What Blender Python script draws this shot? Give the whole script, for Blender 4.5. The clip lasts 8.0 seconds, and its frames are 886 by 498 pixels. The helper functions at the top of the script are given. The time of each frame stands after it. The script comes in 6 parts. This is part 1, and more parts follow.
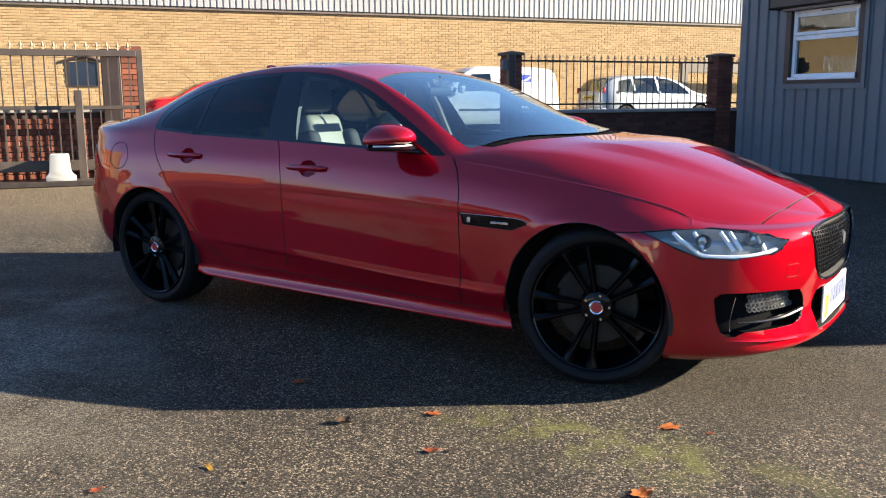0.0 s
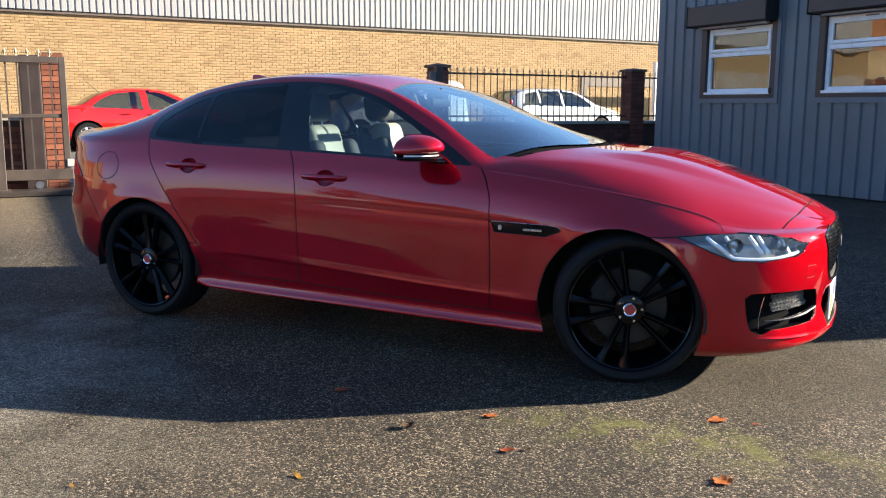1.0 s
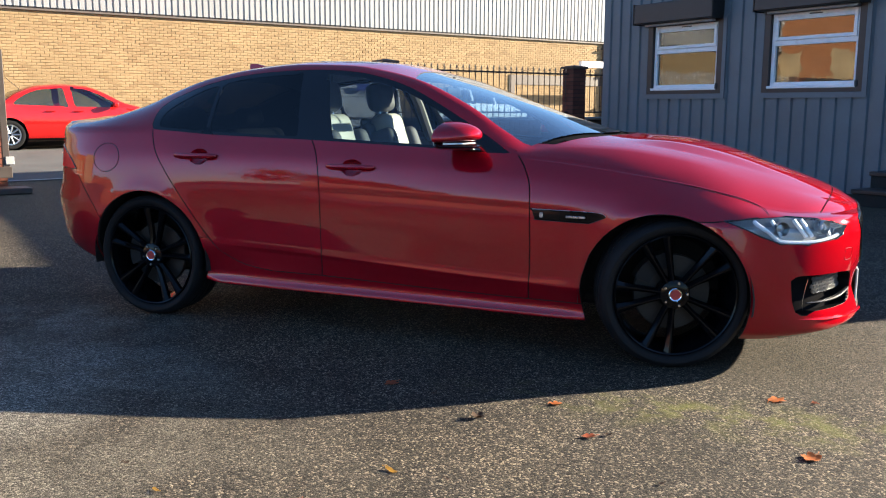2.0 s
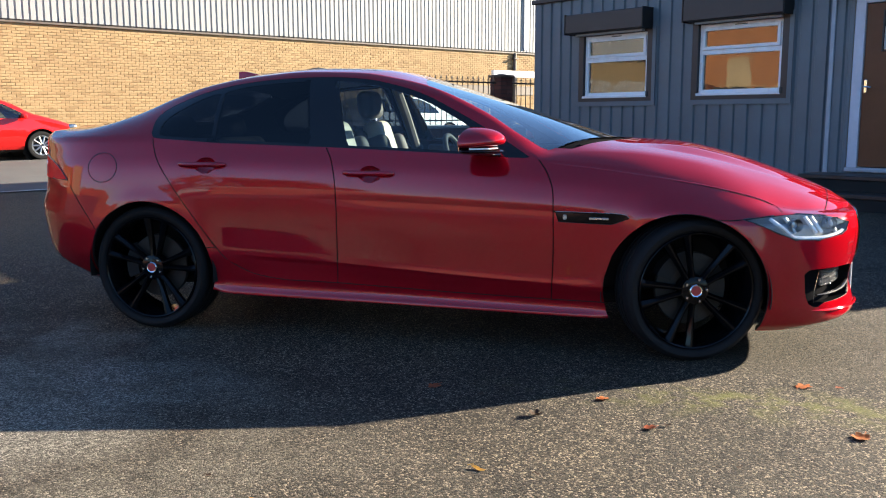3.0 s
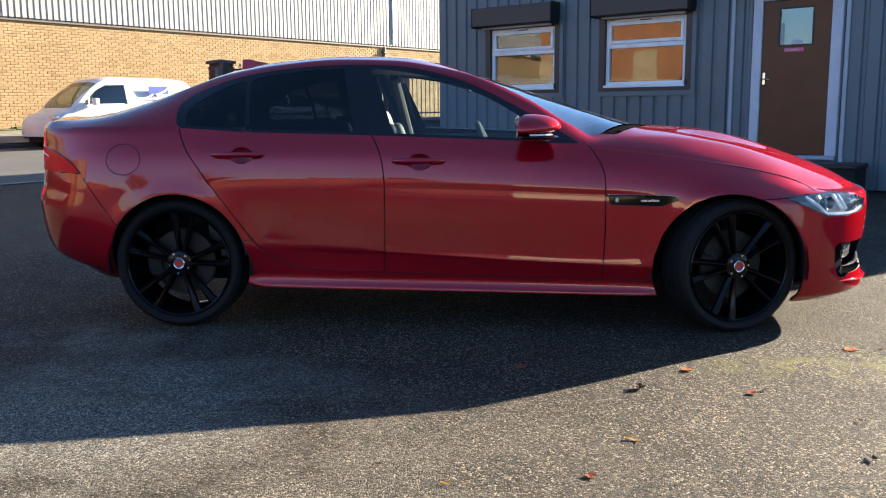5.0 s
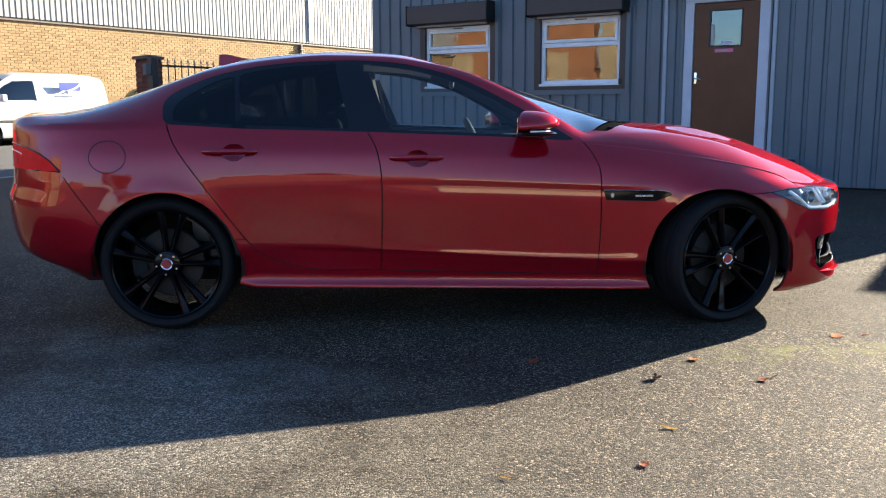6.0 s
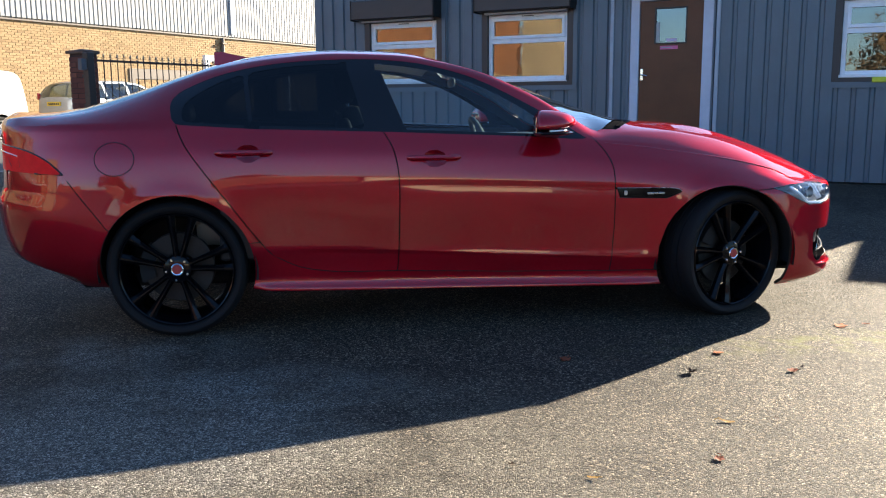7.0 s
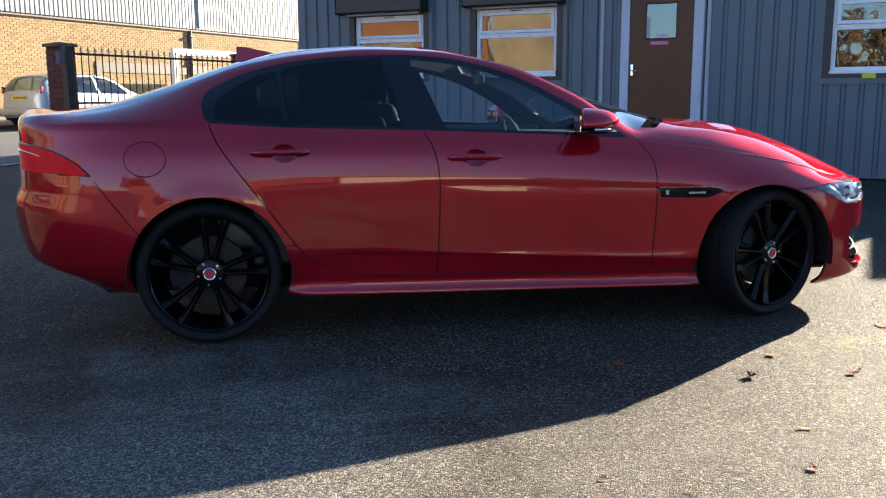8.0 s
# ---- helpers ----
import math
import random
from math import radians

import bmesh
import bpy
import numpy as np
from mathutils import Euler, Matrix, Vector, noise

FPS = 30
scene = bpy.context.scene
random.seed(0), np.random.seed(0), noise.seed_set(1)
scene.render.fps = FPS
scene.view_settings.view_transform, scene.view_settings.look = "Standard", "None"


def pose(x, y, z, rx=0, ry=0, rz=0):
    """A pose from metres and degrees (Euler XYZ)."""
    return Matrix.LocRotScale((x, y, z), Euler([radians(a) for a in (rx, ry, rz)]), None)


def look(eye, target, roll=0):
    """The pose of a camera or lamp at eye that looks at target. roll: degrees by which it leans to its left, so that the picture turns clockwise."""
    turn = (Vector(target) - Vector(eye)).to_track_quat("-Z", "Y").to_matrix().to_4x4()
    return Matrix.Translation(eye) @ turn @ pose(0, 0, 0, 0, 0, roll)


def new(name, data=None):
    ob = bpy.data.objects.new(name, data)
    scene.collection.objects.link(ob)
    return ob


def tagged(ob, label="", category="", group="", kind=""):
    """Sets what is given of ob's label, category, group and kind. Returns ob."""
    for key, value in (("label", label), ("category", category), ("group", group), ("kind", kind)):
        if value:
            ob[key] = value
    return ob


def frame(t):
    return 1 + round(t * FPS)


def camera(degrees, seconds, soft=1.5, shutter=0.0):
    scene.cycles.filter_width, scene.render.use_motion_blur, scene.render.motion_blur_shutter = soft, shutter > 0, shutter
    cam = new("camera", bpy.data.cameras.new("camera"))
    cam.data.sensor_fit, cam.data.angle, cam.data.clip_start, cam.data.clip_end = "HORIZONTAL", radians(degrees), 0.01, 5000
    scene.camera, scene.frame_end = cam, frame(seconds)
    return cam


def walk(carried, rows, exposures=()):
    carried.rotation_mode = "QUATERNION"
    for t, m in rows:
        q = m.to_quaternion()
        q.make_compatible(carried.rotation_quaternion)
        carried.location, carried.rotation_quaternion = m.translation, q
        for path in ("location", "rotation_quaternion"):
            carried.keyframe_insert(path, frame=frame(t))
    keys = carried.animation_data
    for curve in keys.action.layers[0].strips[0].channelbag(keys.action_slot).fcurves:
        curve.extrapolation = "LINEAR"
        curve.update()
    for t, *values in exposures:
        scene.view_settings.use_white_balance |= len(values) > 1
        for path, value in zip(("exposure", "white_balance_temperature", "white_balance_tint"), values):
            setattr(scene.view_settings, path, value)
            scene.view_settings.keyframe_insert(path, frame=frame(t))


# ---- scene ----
cam = camera(53.8, 8.0, soft=1.1)
PATH = [
    (0, (4.289, -4.19, 1.212), (3.192, -2.553, 0.868), -0.3),
    (0.5, (4.032, -4.405, 1.206), (3.058, -2.691, 0.867), -0.2),
    (1, (3.773, -4.595, 1.211), (2.893, -2.828, 0.892), 0.2),
    (1.5, (3.497, -4.69, 1.179), (2.706, -2.881, 0.856), 0.5),
    (3, (2.691, -5.007, 1.137), (2.199, -3.091, 0.838), -0.2),
    (3.5, (2.424, -5.141, 1.128), (2.055, -3.198, 0.832), 0.5),
    (4, (2.175, -5.216, 1.122), (1.855, -3.264, 0.828), 0.0),
    (4.5, (1.94, -5.215, 1.114), (1.688, -3.255, 0.808), -0.4),
    (6, (1.269, -5.224, 1.099), (1.322, -3.25, 0.782), -0.3),
    (6.5, (1.032, -5.192, 1.109), (1.175, -3.224, 0.785), -0.3),
    (7, (0.768, -5.17, 1.128), (1.011, -3.213, 0.797), -0.4),
    (7.5, (0.57, -5.056, 1.135), (0.852, -3.106, 0.791), -0.7),
    (8, (0.411, -4.993, 1.148), (0.738, -3.05, 0.803), -0.3),
]
walk(cam, [(t, look(eye, target, roll)) for t, eye, target, roll in PATH], exposures=[(0, 2.40), (4.5, 2.43), (8, 2.46)])

# ---------------------------------------------------------------- light
SUN_WAY = Vector((2.60, 1.88, 1.0)).normalized()      # towards the sun
sun_elev = math.asin(SUN_WAY.z)
sun_turn = math.atan2(SUN_WAY.x, SUN_WAY.y)
world = bpy.data.worlds.new("sky")
scene.world = world
world.use_nodes = True
wn, wl = world.node_tree.nodes, world.node_tree.links
sky = wn.new("ShaderNodeTexSky")
sky.sky_type = "NISHITA"
sky.sun_disc = False
sky.sun_elevation, sky.sun_rotation = sun_elev, sun_turn
sky.air_density, sky.dust_density, sky.ozone_density = 1.0, 0.5, 5.5
wl.new(sky.outputs[0], wn["Background"].inputs[0])
wn["Background"].inputs[1].default_value = 0.061
sun = new("sun", bpy.data.lights.new("sun", "SUN"))
sun.data.energy, sun.data.angle, sun.data.color = 5.0, radians(0.55), (1.0, 0.87, 0.67)
sun.matrix_basis = look(SUN_WAY * 60, (0, 0, 0))

# ---------------------------------------------------------------- materials
def mat(name):
    m = bpy.data.materials.new(name)
    m.use_nodes = True
    return m, m.node_tree.nodes, m.node_tree.links, m.node_tree.nodes["Principled BSDF"]


def tint(nodes, links, source, stops):
    ramp = nodes.new("ShaderNodeValToRGB")
    while len(ramp.color_ramp.elements) < len(stops):
        ramp.color_ramp.elements.new(0.5)
    for el, (at, col) in zip(ramp.color_ramp.elements, stops):
        el.position, el.color = at, (*col, 1)
    links.new(source, ramp.inputs[0])
    return ramp.outputs[0]


def noise_tex(nodes, links, scale, detail=4.0, rough=0.55, stretch=None, coord="Object"):
    tc = nodes.new("ShaderNodeTexCoord")
    n = nodes.new("ShaderNodeTexNoise")
    n.inputs["Scale"].default_value, n.inputs["Detail"].default_value, n.inputs["Roughness"].default_value = scale, detail, rough
    if stretch:
        mp = nodes.new("ShaderNodeMapping")
        mp.inputs["Scale"].default_value = stretch
        links.new(tc.outputs[coord], mp.inputs[0])
        links.new(mp.outputs[0], n.inputs["Vector"])
    else:
        links.new(tc.outputs[coord], n.inputs["Vector"])
    return n.outputs["Fac"]


def mixed(nodes, links, kind, fac, a, b):
    mx = nodes.new("ShaderNodeMix")
    mx.data_type, mx.blend_type = "RGBA", kind
    for sock, val in ((mx.inputs[0], fac), (mx.inputs[6], a), (mx.inputs[7], b)):
        if isinstance(val, (int, float)):
            sock.default_value = val
        elif isinstance(val, tuple):
            sock.default_value = (*val, 1)
        else:
            links.new(val, sock)
    return mx.outputs[2]


def bumped(nodes, links, bsdf, height, strength, dist=0.01):
    b = nodes.new("ShaderNodeBump")
    b.inputs["Strength"].default_value, b.inputs["Distance"].default_value = strength, dist
    links.new(height, b.inputs["Height"])
    links.new(b.outputs[0], bsdf.inputs["Normal"])


def plain(name, col, rough=0.5, metal=0.0, vary=0.12, scale=6.0, bump=0.0, bscale=60.0, coat=0.0, spec=0.5):
    """A surface of one colour with soft stains, uneven gloss and fine relief."""
    m, n, l, b = mat(name)
    big = noise_tex(n, l, scale, 5)
    fine = noise_tex(n, l, scale * 14, 3)
    lo, hi = tuple(c * (1 - vary) for c in col), tuple(min(1, c * (1 + vary)) for c in col)
    a = tint(n, l, big, [(0.3, lo), (0.7, hi)])
    c2 = tint(n, l, fine, [(0.3, (1 - vary * 0.5,) * 3), (0.7, (1, 1, 1))])
    l.new(mixed(n, l, "MULTIPLY", 1.0, a, c2), b.inputs["Base Color"])
    r = tint(n, l, big, [(0.2, (max(rough - 0.08, 0.02),) * 3), (0.8, (min(rough + 0.08, 1),) * 3)])
    l.new(r, b.inputs["Roughness"])
    b.inputs["Metallic"].default_value = metal
    b.inputs["Coat Weight"].default_value = coat
    b.inputs["Coat Roughness"].default_value = 0.03
    b.inputs["Specular IOR Level"].default_value = spec
    if bump:
        bumped(n, l, b, noise_tex(n, l, bscale, 4), bump, 0.004)
    return m


def glass(name, tint_col, gloss_rough=0.0, ior=1.5, sheen=0.0, slope=4.5):
    m, n, l, b = mat(name)
    n.remove(b)
    tr, gl, lw, mx = n.new("ShaderNodeBsdfTransparent"), n.new("ShaderNodeBsdfGlossy"), n.new("ShaderNodeLayerWeight"), n.new("ShaderNodeMixShader")
    tr.inputs[0].default_value = (*tint_col, 1)
    gl.inputs["Roughness"].default_value = gloss_rough
    lw.inputs[0].default_value = 0.5
    base = 2.0 * ((ior - 1) / (ior + 1)) ** 2        # both faces of the pane
    power, scale = n.new("ShaderNodeMath"), n.new("ShaderNodeMath")
    power.operation, scale.operation = "POWER", "MULTIPLY_ADD"
    power.inputs[1].default_value = slope
    scale.inputs[1].default_value, scale.inputs[2].default_value = 1 - base, base
    l.new(lw.outputs["Facing"], power.inputs[0])
    l.new(power.outputs[0], scale.inputs[0])
    l.new(scale.outputs[0], mx.inputs[0])
    l.new(tr.outputs[0], mx.inputs[1])
    l.new(gl.outputs[0], mx.inputs[2])
    out = mx.outputs[0]
    if sheen:                                          # pale veil mixed in, standing for the sky's sheen on the glass
        df, dm = n.new("ShaderNodeBsdfDiffuse"), n.new("ShaderNodeMixShader")
        df.inputs[0].default_value = (0.56, 0.62, 0.66, 1)
        l.new(tint(n, l, noise_tex(n, l, 2.5, 5), [(0.3, (sheen * 0.75,) * 3), (0.7, (sheen * 1.2,) * 3)]), dm.inputs[0])
        l.new(out, dm.inputs[1])
        l.new(df.outputs[0], dm.inputs[2])
        out = dm.outputs[0]
    l.new(out, n["Material Output"].inputs[0])
    return m


def asphalt():
    m, n, l, b = mat("asphalt")
    tc = n.new("ShaderNodeTexCoord")
    place = n.new("ShaderNodeNewGeometry").outputs["Position"]
    stones = n.new("ShaderNodeTexVoronoi")
    stones.inputs["Scale"].default_value = 134
    l.new(tc.outputs["Object"], stones.inputs["Vector"])
    edge = n.new("ShaderNodeTexVoronoi")
    edge.feature = "DISTANCE_TO_EDGE"
    edge.inputs["Scale"].default_value = 134
    l.new(tc.outputs["Object"], edge.inputs["Vector"])
    sep = n.new("ShaderNodeSeparateColor")
    l.new(stones.outputs["Color"], sep.inputs[0])
    grain = tint(n, l, sep.outputs[0], [(0.0, (0.014, 0.012, 0.010)), (0.42, (0.062, 0.052, 0.041)), (0.78, (0.168, 0.138, 0.103)), (1.0, (0.47, 0.385, 0.275))])
    gap = tint(n, l, edge.outputs["Distance"], [(0.0, (0.05,) * 3), (0.15, (1, 1, 1))])
    c = mixed(n, l, "MULTIPLY", 1.0, grain, gap)
    stain = tint(n, l, noise_tex(n, l, 0.9, 6), [(0.34, (0.80,) * 3), (0.5, (1, 1, 1)), (0.66, (1.25, 1.24, 1.20))])
    c = mixed(n, l, "MULTIPLY", 1.0, c, stain)
    damp = tint(n, l, noise_tex(n, l, 2.7, 5, 0.6), [(0.38, (0.82,) * 3), (0.56, (1.04,) * 3)])
    c = mixed(n, l, "MULTIPLY", 1.0, c, damp)
    marks = (((.05, -3.05), (.42, .6), (0.36, 0.58), (0.25, 0.22, 0.17)), ((.28, -1.92), (1.1, 1.5), (0.42, 0.60), (0.30, 0.285, 0.25)),
             ((-.30, -1.12), (1.0, 2.4), (0.44, 0.62), (0.27, 0.255, 0.225)), ((-.45, -2.0), (1.2, 1.6), (0.46, 0.62), (0.25, 0.24, 0.21)), ((3.43, -.31), (.8, 1.1), (0.30, 0.55), (0.085, 0.068, 0.046)), ((-.25, -2.45), (.8, 1.1), (0.32, 0.52), (0.33, 0.305, 0.26)),
             ((-6.2, 2.6), (.20, .30), (0.12, 0.40), (0.225, 0.172, 0.112)))
    for (px, py), (kx, ky), cut, col in marks:
        dm = n.new("ShaderNodeMapping")
        dm.inputs["Location"].default_value = (-px * kx, -py * ky, 0)
        dm.inputs["Scale"].default_value = (kx, ky, 1)
        l.new(place, dm.inputs[0])
        dg = n.new("ShaderNodeTexGradient")
        dg.gradient_type = "SPHERICAL"
        l.new(dm.outputs[0], dg.inputs[0])
        dk = n.new("ShaderNodeMath")
        dk.operation = "MULTIPLY"
        l.new(dg.outputs[0], dk.inputs[0])
        l.new(tint(n, l, noise_tex(n, l, 2.1, 6, 0.65), [(cut[0], (0.15,) * 3), (cut[1], (1.9,) * 3)]), dk.inputs[1])
        dk.use_clamp = True
        dusty = mixed(n, l, "MULTIPLY", 1.0, col, tint(n, l, sep.outputs[1], [(0.0, (0.30,) * 3), (0.6, (0.95,) * 3), (1.0, (1.9,) * 3)]))
        c = mixed(n, l, "MIX", dk.outputs[0], c, mixed(n, l, "MULTIPLY", 1.0, dusty, gap))
    mp = n.new("ShaderNodeMapping")
    mp.inputs["Location"].default_value = (-3.15 * 0.75, 1.45 * 3.6, 0)
    mp.inputs["Scale"].default_value = (0.75, 3.6, 1)
    l.new(place, mp.inputs[0])
    grad = n.new("ShaderNodeTexGradient")
    grad.gradient_type = "SPHERICAL"
    l.new(mp.outputs[0], grad.inputs[0])
    mul = n.new("ShaderNodeMath")
    mul.operation, mul.use_clamp = "MULTIPLY", True
    l.new(grad.outputs[0], mul.inputs[0])
    l.new(tint(n, l, noise_tex(n, l, 5.5, 5, 0.65), [(0.47, (0, 0, 0)), (0.68, (1.0,) * 3)]), mul.inputs[1])
    c = mixed(n, l, "MIX", mul.outputs[0], c, (0.185, 0.190, 0.040))
    l.new(c, b.inputs["Base Color"])
    b.inputs["Roughness"].default_value = 0.72
    b.inputs["Specular IOR Level"].default_value = 0.22
    bumped(n, l, b, edge.outputs["Distance"], 1.0, 0.021)
    return m


def brick_mat(name, stops, per="object"):
    """Fired clay: each piece takes its own shade, with sandy grain."""
    m, n, l, b = mat(name)
    if per == "object":
        rnd = n.new("ShaderNodeObjectInfo").outputs["Random"]
    else:
        rnd = n.new("ShaderNodeNewGeometry").outputs["Random Per Island"]
    base = tint(n, l, rnd, stops)
    grain = tint(n, l, noise_tex(n, l, 38, 5, 0.7), [(0.3, (0.78,) * 3), (0.7, (1.12,) * 3)])
    weather = tint(n, l, noise_tex(n, l, 0.5, 5), [(0.3, (0.86, 0.85, 0.83)), (0.7, (1.08,) * 3)])
    c = mixed(n, l, "MULTIPLY", 1.0, base, grain)
    l.new(mixed(n, l, "MULTIPLY", 1.0, c, weather), b.inputs["Base Color"])
    b.inputs["Roughness"].default_value = 0.9
    bumped(n, l, b, noise_tex(n, l, 90, 4), 0.4, 0.004)
    return m


def car_paint(name, col, flake=0.5):
    m, n, l, b = mat(name)
    tc = n.new("ShaderNodeTexCoord")
    v = n.new("ShaderNodeTexVoronoi")
    v.inputs["Scale"].default_value = 900
    l.new(tc.outputs["Object"], v.inputs["Vector"])
    sep = n.new("ShaderNodeSeparateColor")
    l.new(v.outputs["Color"], sep.inputs[0])
    f = tint(n, l, sep.outputs[0], [(0.0, tuple(c * 0.82 for c in col)), (1.0, tuple(min(1, c * 1.18) for c in col))])
    dust = tint(n, l, noise_tex(n, l, 3.0, 6), [(0.35, (0.95,) * 3), (0.7, (1.03,) * 3)])
    l.new(mixed(n, l, "MULTIPLY", 1.0, f, dust), b.inputs["Base Color"])
    b.inputs["Metallic"].default_value = flake
    b.inputs["Roughness"].default_value = 0.50
    b.inputs["Specular IOR Level"].default_value = 0.0
    b.inputs["Specular Tint"].default_value = (*tuple(min(1, c * 1.1 + 0.03) for c in col), 1)
    b.inputs["Coat Weight"].default_value = 1.0
    b.inputs["Coat Roughness"].default_value = 0.028
    b.inputs["Coat IOR"].default_value = 1.60
    return m


M_ASPHALT = asphalt()
M_ROAD = plain("road_tarmac", (0.078, 0.076, 0.073), 0.85, vary=0.2, scale=1.2, bump=0.5, bscale=140)
M_KERB = plain("kerb_concrete", (0.30, 0.29, 0.27), 0.85, vary=0.2, bump=0.3)
M_RED = car_paint("red_metallic_paint", (0.345, 0.0029, 0.0140), 0.66)
M_SOLIDRED = car_paint("bright_red_paint", (0.55, 0.012, 0.012), 0.0)
M_WHITE = car_paint("white_paint", (0.60, 0.61, 0.62), 0.0)
M_SILVER = car_paint("silver_paint", (0.30, 0.33, 0.36), 0.6)
M_BLACK = plain("gloss_black_trim", (0.006, 0.006, 0.007), 0.12, vary=0.1)
M_RUBBER = plain("tyre_rubber", (0.008, 0.008, 0.009), 0.7, vary=0.15, scale=20, bump=0.2, spec=0.2)
M_MATT = plain("matt_black_plastic", (0.010, 0.010, 0.011), 0.95, vary=0.15, spec=0.0)
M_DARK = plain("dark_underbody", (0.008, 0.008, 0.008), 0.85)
M_GAP = plain("panel_gap", (0.010, 0.003, 0.003), 0.8)
M_RIM = plain("gloss_black_alloy", (0.003, 0.003, 0.004), 0.13, vary=0.1, spec=0.22)
M_CHROME = plain("chrome", (0.75, 0.75, 0.76), 0.08, 1.0, 0.05)
M_DISC = plain("brake_steel", (0.035, 0.033, 0.031), 0.55, 0.7, 0.3)
M_LOCK = plain("grey_lock_paint", (0.10, 0.10, 0.105), 0.5)
M_ALU = plain("aluminium", (0.50, 0.51, 0.52), 0.30, 1.0, 0.08)
M_TINT = glass("privacy_glass", (0.060, 0.075, 0.092), ior=1.36)
M_GLASS = glass("clear_car_glass", (0.88, 0.96, 0.97), ior=1.52)
M_SCREEN = glass("windscreen_glass", (0.46, 0.60, 0.66), ior=1.9, sheen=0.006, slope=3.0)
M_LENS = glass("lamp_lens", (0.94, 0.96, 0.97), ior=1.33)
M_REDLENS = plain("red_lamp_lens", (0.95, 0.022, 0.026), 0.20, vary=0.15, scale=14, spec=0.03)
M_CREAM = plain("cream_leather", (0.30, 0.28, 0.235), 0.5, vary=0.08, bump=0.2)
M_CABIN = plain("charcoal_cabin_trim", (0.022, 0.022, 0.024), 0.6, vary=0.15)
M_CLAD = plain("slate_blue_cladding", (0.100, 0.130, 0.156), 0.42, vary=0.10, scale=1.6, bump=0.05)
M_BROWN = plain("dark_brown_steel", (0.030, 0.020, 0.019), 0.42, vary=0.15)
M_DOOR = plain("brown_door_paint", (0.140, 0.055, 0.026), 0.36, vary=0.14, scale=2.5, bump=0.05, spec=0.2)
M_UPVC = plain("white_upvc", (0.78, 0.79, 0.82), 0.3, vary=0.05)
M_GREYFRAME = plain("grey_frame_paint", (0.34, 0.38, 0.44), 0.45, vary=0.1)
M_WHITECLAD = plain("white_ribbed_cladding", (0.285, 0.292, 0.300), 0.6, vary=0.06, scale=0.6)
M_GUTTER = plain("grey_brown_flashing", (0.10, 0.078, 0.066), 0.6, vary=0.15)
M_IRON = plain("black_painted_iron", (0.034, 0.026, 0.022), 0.45, vary=0.25, scale=9, bump=0.15)
M_GATE = plain("brown_painted_gate_steel", (0.060, 0.046, 0.038), 0.45, vary=0.2, bump=0.1)
BUFF = [(0.0, (0.258, 0.169, 0.084)), (0.14, (0.310, 0.208, 0.105)), (0.30, (0.340, 0.234, 0.121)), (0.75, (0.357, 0.247, 0.128)), (0.92, (0.331, 0.225, 0.114)), (1.0, (0.267, 0.175, 0.089))]
REDB = [(0.0, (0.13, 0.040, 0.024)), (0.5, (0.20, 0.062, 0.036)), (1.0, (0.28, 0.095, 0.055))]
# dwarf wall brick, darkened so that the wall's shade sits in its colour
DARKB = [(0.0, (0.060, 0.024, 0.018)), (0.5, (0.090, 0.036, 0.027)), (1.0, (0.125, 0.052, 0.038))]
M_BUFF_ONE, M_BUFF = brick_mat("buff_brick", BUFF), brick_mat("buff_brick_run", BUFF, "island")
M_REDB_ONE, M_REDB = brick_mat("red_brick", REDB), brick_mat("red_brick_run", REDB, "island")
# darker copy of REDB for two fence pillars, their shade put into the colour
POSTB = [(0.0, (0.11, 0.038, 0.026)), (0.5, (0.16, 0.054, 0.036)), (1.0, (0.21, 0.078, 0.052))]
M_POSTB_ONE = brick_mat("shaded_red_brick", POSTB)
M_DARKB_ONE, M_DARKB = brick_mat("shaded_brick", DARKB), brick_mat("shaded_brick_run", DARKB, "island")
M_MORTAR = plain("buff_mortar", (0.330, 0.234, 0.126), 0.95, vary=0.12, bump=0.3)
M_DMORTAR = plain("dark_mortar", (0.060, 0.034, 0.026), 0.95, vary=0.15, bump=0.3)
M_COPING = plain("concrete_coping", (0.30, 0.28, 0.26), 0.9, vary=0.2, bump=0.3)
M_GRASS = plain("verge_grass", (0.085, 0.095, 0.035), 0.95, vary=0.4, scale=3, bump=0.8, bscale=70)
M_PAVE = plain("pavement_grit", (0.17, 0.155, 0.13), 0.9, vary=0.2, scale=2, bump=0.4, bscale=90)
M_DARKKERB = plain("dark_kerb", (0.045, 0.044, 0.045), 0.7, vary=0.3, bump=0.3)
M_LINE = plain("worn_line_paint", (0.34, 0.33, 0.30), 0.8, vary=0.3, scale=5)
M_WHITEPLASTIC = plain("white_plastic", (0.37, 0.37, 0.36), 0.45, vary=0.06)

# ---------------------------------------------------------------- building tools
from mathutils.bvhtree import BVHTree
SITE = pose(0, 0, 0, 0, 0, -34.7)       # the yard's own axes: u along the office front, v towards it


def site(u, v, z=0.0):
    return SITE @ Vector((u, v, z))


def link_mesh(name, bm, material, parent=None, label="", smooth=False, at=None):
    me = bpy.data.meshes.new(name)
    bm.to_mesh(me)
    bm.free()
    for m in material if isinstance(material, (list, tuple)) else (material,):
        me.materials.append(m)
    if smooth:
        me.polygons.foreach_set("use_smooth", [True] * len(me.polygons))
        me.set_sharp_from_angle(angle=radians(smooth if smooth is not True else 35))
    ob = new(name, me)
    if parent is not None:
        ob.parent = parent
    if at is not None:
        ob.matrix_basis = at
    if label:
        ob["label"] = label
    return ob


